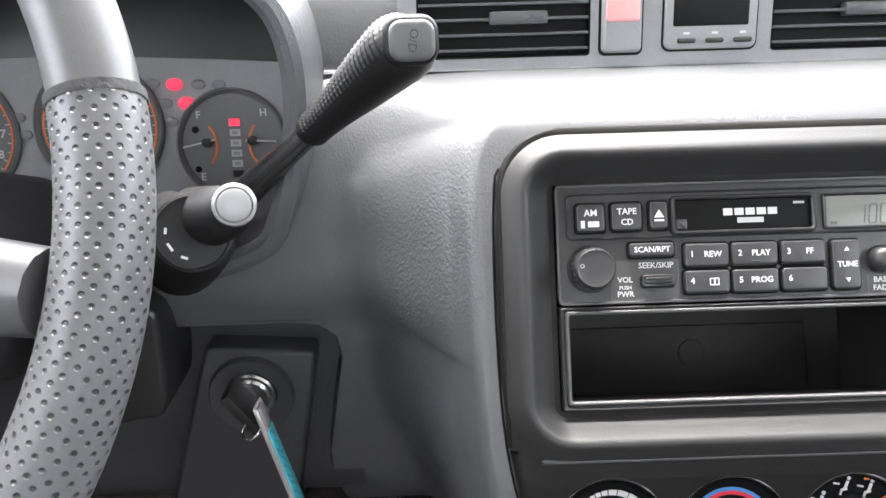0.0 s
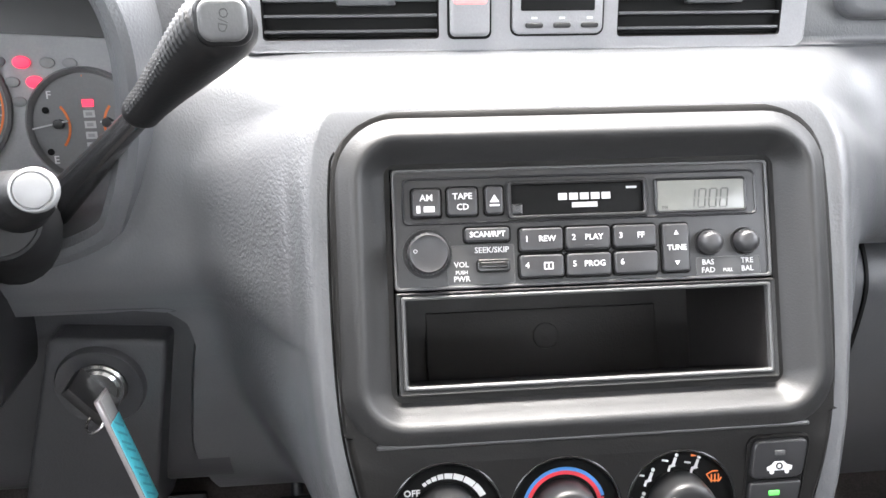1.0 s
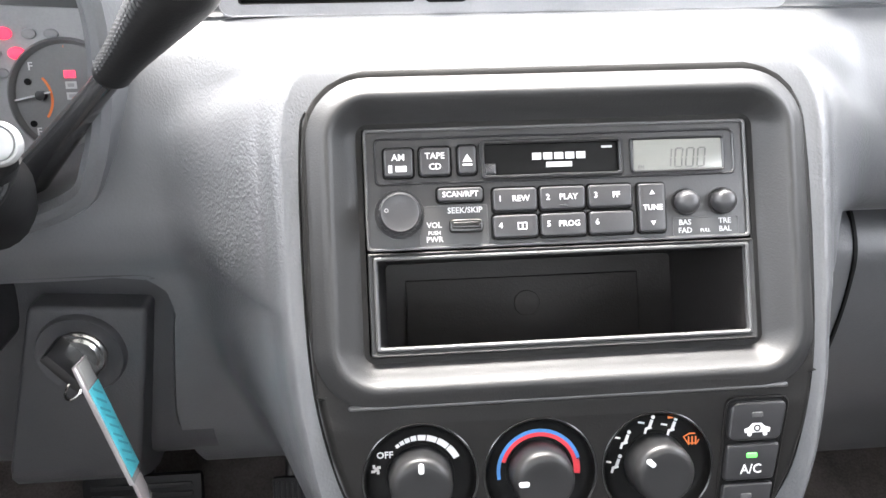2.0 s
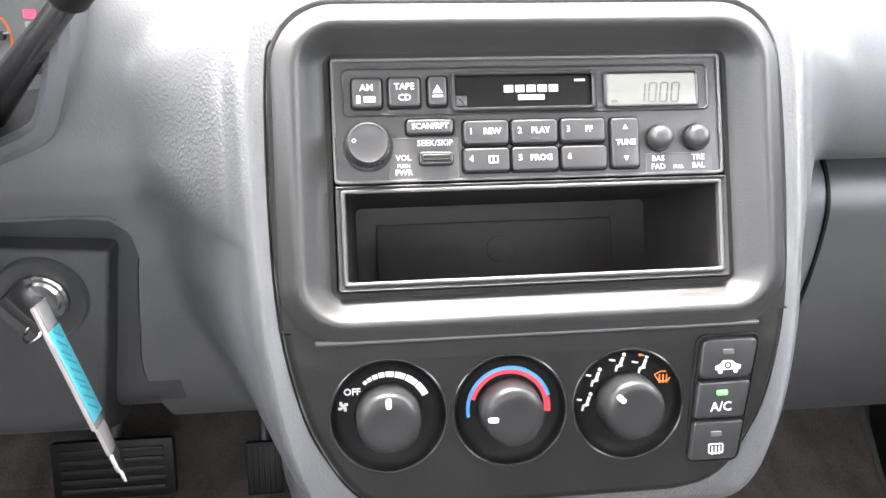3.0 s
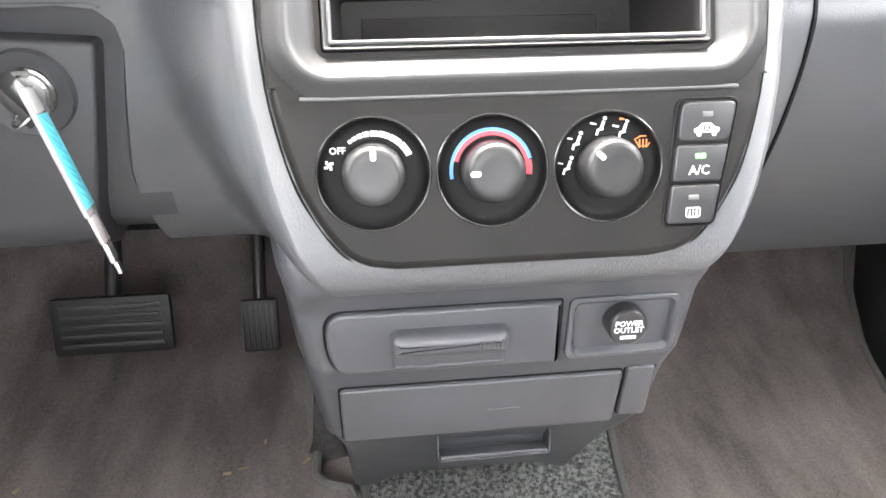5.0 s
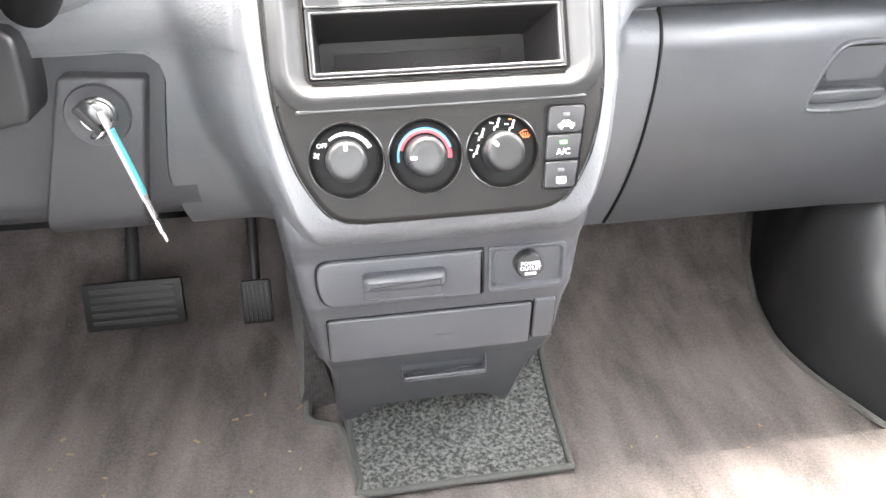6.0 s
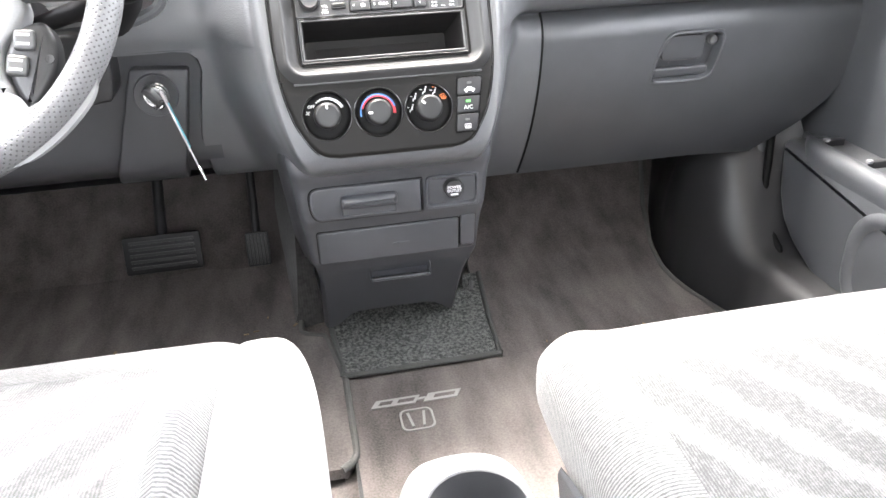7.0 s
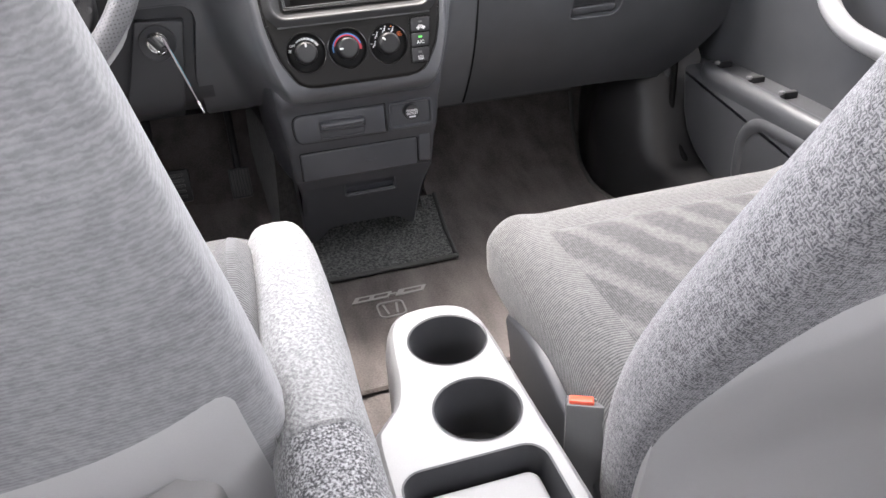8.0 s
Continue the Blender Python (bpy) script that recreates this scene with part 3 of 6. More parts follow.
part("recess_wall", sheet([[(p.x + dx, left_y(p.z) + dy, p.z + dz) for p in line] for dx, dz, dy in ((0.0034, 0.0020, 0.0012), (0.0018, 0.0011, 0.0000), (0.0, 0.0, 0.0004), (-0.0016, -0.0010, 0.0026), (-0.0030, -0.0019, 0.0075), (-0.0060, -0.0036, 0.05))]), M_KNEE, dashboard)
part("lower_cover", sheet([[(x, y + (0.01 if x < -0.2 else 0), z) for x in (-0.70, -0.5, -0.35, -0.2065, -0.2055, -0.16, -0.125)] for y, z in ((0.180, 0.2865), (0.23, 0.280), (0.30, 0.272), (0.45, 0.262))]), M_KNEE, dashboard)

# ---- centre bezel ----
bezel_thing = thing("centre_bezel", "charcoal plastic centre stack bezel framing the radio", "bezel", STACK)
DIALS = [(-0.0708, -0.0556), (-0.0158, -0.0562), (0.0393, -0.0566)]


def rr_dist(u, v, cu, cv, hu, hv, r):
    """Signed distance to a rounded rectangle."""
    a, b = abs(u - cu) - hu + r, abs(v - cv) - hv + r
    return math.hypot(max(a, 0), max(b, 0)) + min(max(a, b), 0) - r


def bezel_height(u, v, edge):
    """Relief of the bezel plate: rounded rim and dished dials."""
    n = 0.0045 if v > -0.03 else 0.0045 - 0.0095 * (-0.03 - v) / 0.07
    if rr_dist(u, v, 0.0, 0.0515, 0.1065, 0.0655, 0.020) < 0.002:
        n -= 0.006  # under the raised frame
    if edge < 0.0024:
        n -= 0.006 * (1 - edge / 0.0024) ** 2
    return n


def bezel_skin():
    vs = sorted(set([-0.1015 + 0.233 * i / 150 for i in range(151)] + [-0.0008, 0.1042]))
    cols = sorted(set([round(-0.1128 + 0.2256 * i / 140, 5) for i in range(141)] + [-0.0915, 0.0915]))
    outer = [0.25, 0.5, 0.7, 0.85, 0.95, 1.0]
    bm = bmesh.new()
    rows = []
    for v in vs:
        hw = half_width(v)
        core = min(0.1128, hw - 0.002)
        us = [c * core / 0.1128 for c in cols]
        us = [-core - (hw - core) * k for k in outer[::-1]] + us + [core + (hw - core) * k for k in outer]
        row = []
        for u in us:
            edge = min(hw - abs(u), v + 0.1015, 0.1315 - v)
            row.append(bm.verts.new((u, v, bezel_height(u, v, max(0, edge)))))
        rows.append(row)
    for a, b in zip(rows, rows[1:]):
        for i in range(len(a) - 1):
            c = (a[i].co + b[i + 1].co) / 2
            if c.y < -0.0168 and abs(c.x) > half_width(c.y) - 0.006:
                continue
            if c.y > -0.0225 and not (abs(c.x) < 0.0915 and -0.0008 < c.y < 0.1042):
                bm.faces.new((a[i], a[i + 1], b[i + 1], b[i]))
    return bm


part("plate", bezel_skin(), M_PLATE, bezel_thing)


def heater_plate():
    """Lower plate with rounded edge and three round openings."""
    vs = [-0.1013 + 0.0893 * i / 44 for i in range(45)]
    out = [(half_width(v) - 0.0003, v) for v in vs] + [(-half_width(v) + 0.0003, v) for v in vs[::-1]]
    level = lambda v: 0.0045 - 0.0095 * (-0.03 - v) / 0.07 if v < -0.03 else 0.0045 - 0.0003 * ease((v + 0.03) / 0.006)
    rim = stacked([[(u, v, level(v) - d) for u, v in (inset(out, k) if k else out)] for k, d in ((0.0, 0.007), (0.0004, 0.0036), (0.0014, 0.0014), (0.0028, 0.0003), (0.0042, 0.0))], False, False)
    flat = plate(inset(out, 0.0042), [circle(cu, cv, 0.0258, 64) for cu, cv in DIALS], 0.0)
    for v in flat.verts:
        v.co.z = level(v.co.y)
    for v in rim.verts:  # the upper edge tucks under the plate
        if v.co.y > -0.0166:
            v.co.z -= 0.004
    return join(rim, flat)


part("heater_plate", heater_plate(), M_PLATE, bezel_thing)
FRAME = [(0.1168, 0.0758, 0.0290, 0.0030), (0.1160, 0.0750, 0.0285, 0.0047), (0.1140, 0.0730, 0.0265, 0.0058), (0.1105, 0.0695, 0.0235, 0.0088), (0.1080, 0.0670, 0.0212, 0.0103), (0.1066, 0.0656, 0.0200, 0.0107), (0.1052, 0.0642, 0.0188, 0.0102),
         (0.1036, 0.0626, 0.0172, 0.0086), (0.1000, 0.0596, 0.0130, 0.0040), (0.0960, 0.0566, 0.0080, 0.0), (0.0935, 0.0545, 0.0050, -0.0018), (0.0914, 0.0524, 0.0025, -0.0030), (0.0912, 0.0522, 0.0025, -0.02)]
part("frame", stacked([[(u, v, n) for u, v in rrect(-hu, hu, 0.0515 - hv, 0.0515 + hv, r, 10)] for hu, hv, r, n in FRAME], False, False), M_BEZEL, bezel_thing)
# paler than the bezel: the moulding's highlight is put into its colour
part("moulding", pad(rrect(-0.1018, 0.1018, -0.0230, -0.0208, 0.0010), 0.003, 0.0058, 0.0010), M_RIM, bezel_thing)
def pad_level(v):
    """Height of the vinyl round the bezel over the stack's face."""
    line = sorted((y * S25 + (z - 0.47) * C25, -y * C25 + (z - 0.47) * S25) for y, z in POD[5:18])
    return lerp_table(line, v)


lip_pts = [(p.x, p.y) for p in smooth_line([(hw, v, 0) for v, hw in HALF] + [(-hw, v, 0) for v, hw in HALF[::-1]], 3, True)]
part("edge_seam", stacked([[(u, v, min(0.0, pad_level(v)) + d - 0.007 * ease((v - 0.112) / 0.014)) for u, v in inset(lip_pts, k)] for k, d in ((-0.0010, -0.004), (-0.0008, 0.0002), (-0.0004, 0.0005), (0.0004, 0.0002), (0.0006, -0.004))], False, False), M_DARK, bezel_thing, "dark gap round the bezel")

# ---- radio ----
radio = thing("car_radio", "black cassette car radio with push buttons and a grey display", "radio", STACK)
part("face", pad(rrect(-0.0905, 0.0895, 0.0480, 0.1034, 0.002), -0.03, 0.0, 0.001), M_RADIO, radio)
part("upper_frame", ring(rrect(-0.0862, 0.0842, 0.0776, 0.0996, 0.003), rrect(-0.0850, 0.0830, 0.0788, 0.0984, 0.0024), 0.0, 0.0008), M_BUTTON, radio)


def push_button(u0, u1, v0, v1, name="button", h=0.0028, parent=None, mat=None):
    return part(name, pad(rrect(u0, u1, v0, v1, 0.0018), -0.001, h, 0.0011), mat or M_BUTTON, parent or radio)


def radio_button(u0, u1, v0, v1, words, size=0.0034, wide=1.0):
    b = push_button(u0, u1, v0, v1)
    for text, du, dv in words:
        lettering(text, (u0 + u1) / 2 + du, (v0 + v1) / 2 + dv, 0.0028, size, M_WHITE, b, wide=wide, bold=0.00006)
    part("button_gap", ring(rrect(u0 - 0.0009, u1 + 0.0009, v0 - 0.0009, v1 + 0.0009, 0.0022), rrect(u0 - 0.0001, u1 + 0.0001, v0 - 0.0001, v1 + 0.0001, 0.0018), -0.001, 0.0003, 0.0002), M_DARK, b)
    return b


b = radio_button(-0.0815, -0.0683, 0.0813, 0.0943, [("AM", 0, 0.0022)], 0.0042)
bar(-0.0795, -0.0778, 0.0832, 0.0866, 0.0028, M_WHITE, b)
bar(-0.0762, -0.0712, 0.0836, 0.0862, 0.0028, M_WHITE, b)
radio_button(-0.0652, -0.0512, 0.0815, 0.0945, [("TAPE", 0, 0.0023), ("CD", 0, -0.0026)], 0.0040)
b = radio_button(-0.0475, -0.0392, 0.0817, 0.0948, [])
tri = [(-0.0456, 0.0872), (-0.0411, 0.0872), (-0.04335, 0.0908)]
part("eject_mark", stacked([[(u, v, 0.0028) for u, v in tri], [(u, v, 0.0031) for u, v in tri]]), M_WHITE, b, smooth=False)
bar(-0.0456, -0.0411, 0.0854, 0.0863, 0.0028, M_WHITE, b)
# cassette slot
slot = part("cassette_slot", ring(rrect(-0.0372, 0.0300, 0.0790, 0.0970, 0.0022), rrect(-0.0352, 0.0280, 0.0808, 0.0952, 0.0012), -0.002, 0.0022), M_BLACK, radio)
part("slot_flap", pad(rrect(-0.0354, 0.0282, 0.0806, 0.0954, 0.001), -0.004, 0.0004), M_DARK, slot)
part("slot_step", pad(rrect(-0.0352, -0.0300, 0.0812, 0.0862, 0.0006), 0.0, 0.0016), M_BUTTON, slot)
for i in range(5):  # maker's mark as plain bars
    u = -0.0128 + 0.0052 * i
    bar(u, u + 0.0042, 0.0874, 0.0906, 0.0005, M_WHITE, slot, "maker_mark")
bar(-0.0064, 0.0058, 0.0838, 0.0862, 0.0005, M_GREY_PRINT, slot, "maker_mark")
bar(0.0200, 0.0250, 0.0920, 0.0930, 0.0005, M_GREY_PRINT, slot)
# display
disp = part("display", pad(rrect(0.0350, 0.0778, 0.0806, 0.0950, 0.001), -0.001, 0.0006, 0.0003), M_LCD, radio, "pale grey liquid crystal display")
part("display_frame", ring(rrect(0.0338, 0.0790, 0.0794, 0.0962, 0.0018), rrect(0.0350, 0.0778, 0.0806, 0.0950, 0.001), -0.001, 0.0014), M_BLACK, disp)
for k, digit in enumerate("1000"):  # thin slanting segments
    for du, dv, tall in ((-1, 1, 1), (1, 1, 1), (-1, -1, 1), (1, -1, 1), (0, 2, 0), (0, -2, 0)):
        if digit == "1" and not (du == 1 and tall):
            continue
        u, v = 0.0515 + 0.0054 * k + 0.0017 * du, 0.0862 + 0.0022 * dv
        w, h = (0.0003, 0.0019) if tall else (0.0014, 0.0003)
        part("digit_segment", moved(block(-w, w, -h, h, 0, 0.0002), Matrix.Translation((u + 0.12 * (v - 0.0862), v, 0.0006)) @ Matrix(((1, 0.12, 0, 0), (0, 1, 0, 0), (0, 0, 1, 0), (0, 0, 0, 1)))), M_LCDTEXT, disp, smooth=False)
lettering("FM", 0.0385, 0.0822, 0.0007, 0.0024, M_LCDTEXT, disp)
# volume knob
knob = part("volume_knob", moved(lathe([(0.0096, -0.002), (0.0094, 0.0085), (0.0090, 0.0102), (0.0083, 0.0110), (0.0074, 0.0106), (0.003, 0.0103)]), pose(-0.0752, 0.0645, 0)), M_BUTTON, radio)
part("studseat", moved(lathe([(0.0116, -0.001), (0.0114, 0.0006), (0.0100, 0.0004), (0.0098, -0.001)], cap=False), pose(-0.0752, 0.0645, 0)), M_BLACK, knob)
for i in range(24):
    a = 2 * math.pi * i / 24
    part("studrib", moved(block(0.0092, 0.0098, -0.0004, 0.0004, 0.001, 0.0084), pose(-0.0752, 0.0645, 0, 0, 0, math.degrees(a))), M_BUTTON, knob, smooth=False)
lettering("O", -0.0812, 0.0655, 0.0108, 0.0026, M_GREY_PRINT, knob)
radio_button(-0.0577, -0.0368, 0.0692, 0.0757, [("SCAN/RPT", 0, 0)], 0.0036)
lettering("SEEK/SKIP", -0.0452, 0.0652, 0.0003, 0.0038, M_WHITE, radio, bold=0.00005)
lp = part("label_panel", pad(rrect(-0.0664, -0.0346, 0.0494, 0.0678, 0.001), -0.001, 0.00012, 0.0001), M_LABEL, radio)
part("label_outline", ring(rrect(-0.0664, -0.0346, 0.0494, 0.0678, 0.001), rrect(-0.0660, -0.0350, 0.0498, 0.0674, 0.0009), 0.0, 0.0003, 0.0001), M_RIM, lp)
seek = push_button(-0.0528, -0.0372, 0.0548, 0.0612, "seek_rocker", 0.0036, mat=M_LIP)
part("rocker_waist", pad(rrect(-0.0515, -0.0385, 0.0568, 0.0598, 0.0012), 0.003, 0.0046, 0.0006), M_LIP, seek)
for word, v, s in (("VOL", 0.0588, 0.0036), ("PUSH", 0.0552, 0.0024), ("PWR", 0.0522, 0.0036)):
    lettering(word, -0.0596, v, 0.0, s, M_WHITE, radio, bold=0.00005)
cells = [(-0.0322, -0.0118, 0.0638, 0.0746, "1", "REW"), (-0.0104, 0.0108, 0.0638, 0.0746, "2", "PLAY"), (0.0124, 0.0330, 0.0640, 0.0746, "3", "FF"),
         (-0.0326, -0.0118, 0.0516, 0.0622, "4", ""), (-0.0105, 0.0108, 0.0515, 0.0622, "5", "PROG"), (0.0124, 0.0334, 0.0516, 0.0622, "6", "")]
for u0, u1, v0, v1, num, word in cells:
    b = radio_button(u0, u1, v0, v1, [(num, -0.0070, 0.0004)] + ([(word, 0.0026, 0.0003)] if word else []), 0.0038)
    if num == "4":
        m = (u0 + u1) / 2 + 0.003
        part("noise_mark", ring(rrect(m - 0.0022, m + 0.0022, 0.0552, 0.0586, 0.0003), rrect(m - 0.0017, m + 0.0017, 0.0557, 0.0581, 0.0002), 0.0027, 0.0030, 0.0001), M_WHITE, b)
        bar(m - 0.0003, m + 0.0003, 0.0554, 0.0584, 0.0028, M_WHITE, b)
    if num == "2":
        part("finger_ridge", pad(rrect(-0.0018, 0.0022, 0.0652, 0.0660, 0.0003), 0.002, 0.0034, 0.0003), M_BUTTON, b)
b = radio_button(0.0360, 0.0489, 0.0516, 0.0744, [("TUNE", 0, 0.0)], 0.0036)
for v, s in ((0.0700, 1), (0.0560, -1)):
    tri = [(0.0412, v - 0.0008 * s), (0.0436, v - 0.0008 * s), (0.0424, v + 0.0012 * s)]
    part("arrow_mark", stacked([[(u, w, 0.0028) for u, w in tri], [(u, w, 0.0031) for u, w in tri]]), M_WHITE, b, smooth=False)
for cu in (0.0592, 0.0770):
    k = part("tone_knob", moved(lathe([(0.0056, -0.001), (0.0057, 0.0028), (0.0053, 0.0046), (0.0043, 0.0060), (0.0028, 0.0068), (0.0010, 0.0070)], 28), pose(cu, 0.0650, 0)), M_BUTTON, radio)
    part("studseat", moved(lathe([(0.0068, -0.001), (0.0066, 0.0005), (0.0058, 0.0003)], 28, False), pose(cu, 0.065, 0)), M_BLACK, k)
lp = part("label_panel", pad(rrect(0.0524, 0.0843, 0.0490, 0.0580, 0.001), -0.001, 0.00012, 0.0001), M_LABEL, radio)
part("label_outline", ring(rrect(0.0524, 0.0843, 0.0490, 0.0580, 0.001), rrect(0.0528, 0.0839, 0.0494, 0.0576, 0.0009), 0.0, 0.0003, 0.0001), M_RIM, lp)
for word, u, v, s in (("BAS", 0.0585, 0.0555, 0.0036), ("FAD", 0.0585, 0.0517, 0.0036), ("PULL", 0.0682, 0.0515, 0.0022), ("TRE", 0.0778, 0.0557, 0.0036), ("BAL", 0.0778, 0.0519, 0.0036)):
    lettering(word, u, v, 0.0, s, M_WHITE, radio, bold=0.00005)

part("face_edge", ring(rrect(-0.0907, 0.0897, 0.0478, 0.1036, 0.0022), rrect(-0.0893, 0.0883, 0.0492, 0.1022, 0.0016), -0.002, 0.0011, 0.0004), M_RIM, radio)

# ---- storage pocket under the radio ----
pocket = thing("storage_pocket", "empty dark plastic storage pocket below the radio", "storage box", STACK)
part("rim", stacked([[(u, v, n) for u, v in rrect(*r)] for r, n in
     (((-0.0905, 0.0905, -0.0002, 0.0468, 0.001), -0.02), ((-0.0905, 0.0905, -0.0002, 0.0468, 0.001), 0.0012), ((-0.0900, 0.0900, 0.0003, 0.0463, 0.001), 0.0018),
      ((-0.0880, 0.0880, 0.0024, 0.0450, 0.001), 0.0006), ((-0.0862, 0.0862, 0.0040, 0.0434, 0.001), -0.001))], False, False), M_BEZEL, pocket)
part("rim_lip", ring(rrect(-0.0882, 0.0882, 0.0022, 0.0452, 0.0014), rrect(-0.0864, 0.0864, 0.0040, 0.0434, 0.001), -0.001, 0.0020, 0.0006), M_RIM, pocket)
D = -0.085
well = stacked([[(u, v, n) for u, v in rrect(*r)] for r, n in
    (((-0.0864, 0.0864, 0.0038, 0.0436, 0.001), -0.0008), ((-0.0852, 0.0852, 0.0020, 0.0432, 0.002), -0.02), ((-0.0838, 0.0838, -0.0060, 0.0424, 0.002), D + 0.003), ((-0.0830, 0.0830, -0.0070, 0.0418, 0.003), D))])
part("well", well, M_POCKET, pocket)
part("back_panel", pad(rrect(-0.0720, 0.0625, -0.0066, 0.0322, 0.0006), D - 0.001, D + 0.0022, 0.0006), M_POCKET, pocket)
part("back_stud", moved(lathe([(0.0075, 0), (0.0073, 0.0006), (0.0055, 0.0009), (0.001, 0.0007)], 28), pose(-0.003, 0.0165, D + 0.0022)), M_POCKET, pocket)

# ---- heater controls ----
heater = thing("heater_controls", "black heater control panel with three round dials", "heater controls", STACK)


def arc_band(cu, cv, r0, r1, a0, a1, n, h=0.0003, segs=24):
    """A flat printed band between two radii, angles clockwise from the top."""
    loops = []
    for i in range(segs + 1):
        a = radians(a0 + (a1 - a0) * i / segs)
        s, c = math.sin(a), math.cos(a)
        loops.append([(cu + r * s, cv + r * c, n + d) for r, d in ((r0, 0), (r0, h), (r1, h), (r1, 0))])
    return stacked(loops, True, True)


def dial(cu, cv, pointer):
    """Dished surround with a smooth rounded knob, leaning with the lower plate."""
    dish = part("dial", lathe([(0.0254, 0.0042), (0.0249, 0.0026), (0.0240, 0.0012), (0.0226, 0.0003), (0.0200, 0.0), (0.010, 0.0)], 72), M_DISH, heater)
    dish.matrix_basis = pose(cu, cv, -0.0032, 7.73)
    part("dial_lip", lathe([(0.0268, 0.0036), (0.0266, 0.0043), (0.0261, 0.0046), (0.0256, 0.0044), (0.0251, 0.0030)], 72, False), M_LIP, dish)
    k = part("dial_knob", lathe([(0.0146, 0.0), (0.0145, 0.003), (0.0141, 0.0108), (0.0138, 0.0128), (0.0130, 0.0144), (0.0118, 0.0153), (0.0102, 0.0156), (0.0066, 0.0154), (0.003, 0.0153)], 64), M_KNOB, dish, "smooth dark grey turning knob")
    part("studgap", lathe([(0.0158, 0.0), (0.0157, 0.0005), (0.0148, 0.0005)], 48, False), M_DARK, k)
    a = radians(pointer)
    part("pointer", moved(pad(rrect(-0.0013, 0.0013, -0.0024, 0.0024, 0.0012), -0.001, 0.0004, 0.0003), pose(0.0096 * math.sin(a), 0.0096 * math.cos(a), 0.0154, 0, 0, -pointer)), M_WHITE, k, "white pointer mark")
    return dish


NP = 0.0006
d1 = dial(*DIALS[0], 0)
cu = cv = 0.0
edges = [-36, -29, -21, -12, -2, 11, 27, 45, 66]
wid = [0.0006, 0.0010, 0.0014, 0.0018, 0.0021, 0.0024, 0.0027, 0.003]
for i in range(8):
    part("fan_mark", arc_band(cu, cv, 0.0172, 0.0172 + 0.0012 + wid[i] * 0.6, edges[i], edges[i + 1] - 1.6, NP, segs=5), M_WHITE, d1, smooth=False)
lettering("OFF", cu - 0.0158, cv + 0.0110, NP, 0.0043, M_WHITE, d1, bold=0.00008)
for k in range(4):
    bar(cu - 0.0209, cu - 0.0187, cv + 0.0040, cv + 0.0052, NP, M_WHITE, d1, "fan_symbol", turn=45 + 90 * k)
    b = bar(cu - 0.0209 + 0.0016 * math.cos(k * math.pi / 2 + 0.6), cu - 0.0192 + 0.0016 * math.cos(k * math.pi / 2 + 0.6), cv + 0.0040 + 0.0016 * math.sin(k * math.pi / 2 + 0.6), cv + 0.0052 + 0.0016 * math.sin(k * math.pi / 2 + 0.6), NP, M_WHITE, d1, "fan_symbol", turn=90 * k)
d2 = dial(*DIALS[1], -90)
cu = cv = 0.0
part("cold_band", arc_band(cu, cv, 0.0182, 0.0198, -100, 75, NP), M_BLUE, d2, "blue printed arc", smooth=False)
part("hot_band", arc_band(cu, cv, 0.0163, 0.0182, -74, 98, NP), M_RED, d2, "red printed arc", smooth=False)
part("hot_band", arc_band(cu, cv, 0.0182, 0.0193, 77, 98, NP), M_RED, d2, "red printed arc", smooth=False)
d3 = dial(*DIALS[2], -48)
cu = cv = 0.0


def seat_symbol(u, v, s, dish, mat):
    """A small seated figure with an arrow, as plain strokes."""
    bar(u - 0.0006 * s, u + 0.0006 * s, v - 0.001 * s, v + 0.0024 * s, NP, mat, dish, "mode_symbol", turn=-20)
    bar(u - 0.0022 * s, u + 0.0004 * s, v - 0.0016 * s, v - 0.0006 * s, NP, mat, dish, "mode_symbol", turn=12)
    bar(u - 0.0026 * s, u - 0.0017 * s, v - 0.0034 * s, v - 0.0012 * s, NP, mat, dish, "mode_symbol", turn=-15)
    part("mode_symbol", moved(lathe([(0.0008 * s, 0), (0.0008 * s, 0.0003)], 12), pose(u + 0.001 * s, v + 0.0034 * s, NP)), mat, dish)
    bar(u - 0.0052 * s, u - 0.0026 * s, v + 0.0010 * s, v + 0.0017 * s, NP, mat, dish, "mode_symbol", turn=-12)


for a in (-88, -50, -9, 25):
    r = 0.0188
    seat_symbol(cu + r * math.sin(radians(a)) + 0.0008, cv + r * math.cos(radians(a)), 1.15, d3, M_WHITE)
bar(cu + 0.0060, cu + 0.0086, cv + 0.0214, cv + 0.0226, NP, M_ORANGE, d3, "defrost_symbol")
fan_pts = [(cu + 0.0140, cv + 0.0120), (cu + 0.0166, cv + 0.0132), (cu + 0.0196, cv + 0.0132), (cu + 0.0216, cv + 0.0118), (cu + 0.0200, cv + 0.0090), (cu + 0.0160, cv + 0.0090)][::-1]
part("defrost_symbol", ring(fan_pts[::-1], inset(fan_pts[::-1], 0.0006), NP, NP + 0.0003, 0.0001), M_ORANGE, d3)
for i in range(3):
    bar(cu + 0.0158 + 0.0017 * i, cu + 0.0164 + 0.0017 * i, cv + 0.0080, cv + 0.0120, NP, M_ORANGE, d3, "defrost_symbol")

# switches beside the dials, in a column that leans with the lower plate
switches = thing("climate_switches", "black rocker switches with white symbols and a green lamp", "switch panel", STACK @ pose(0, -0.03, 0.0045, 7.73) @ pose(0, 0.03, 0))


def column_x(v, side):
    t = (v + 0.028) / -0.059
    return 0.0727 - 0.0057 * t if side < 0 else 0.1012 - 0.0096 * t


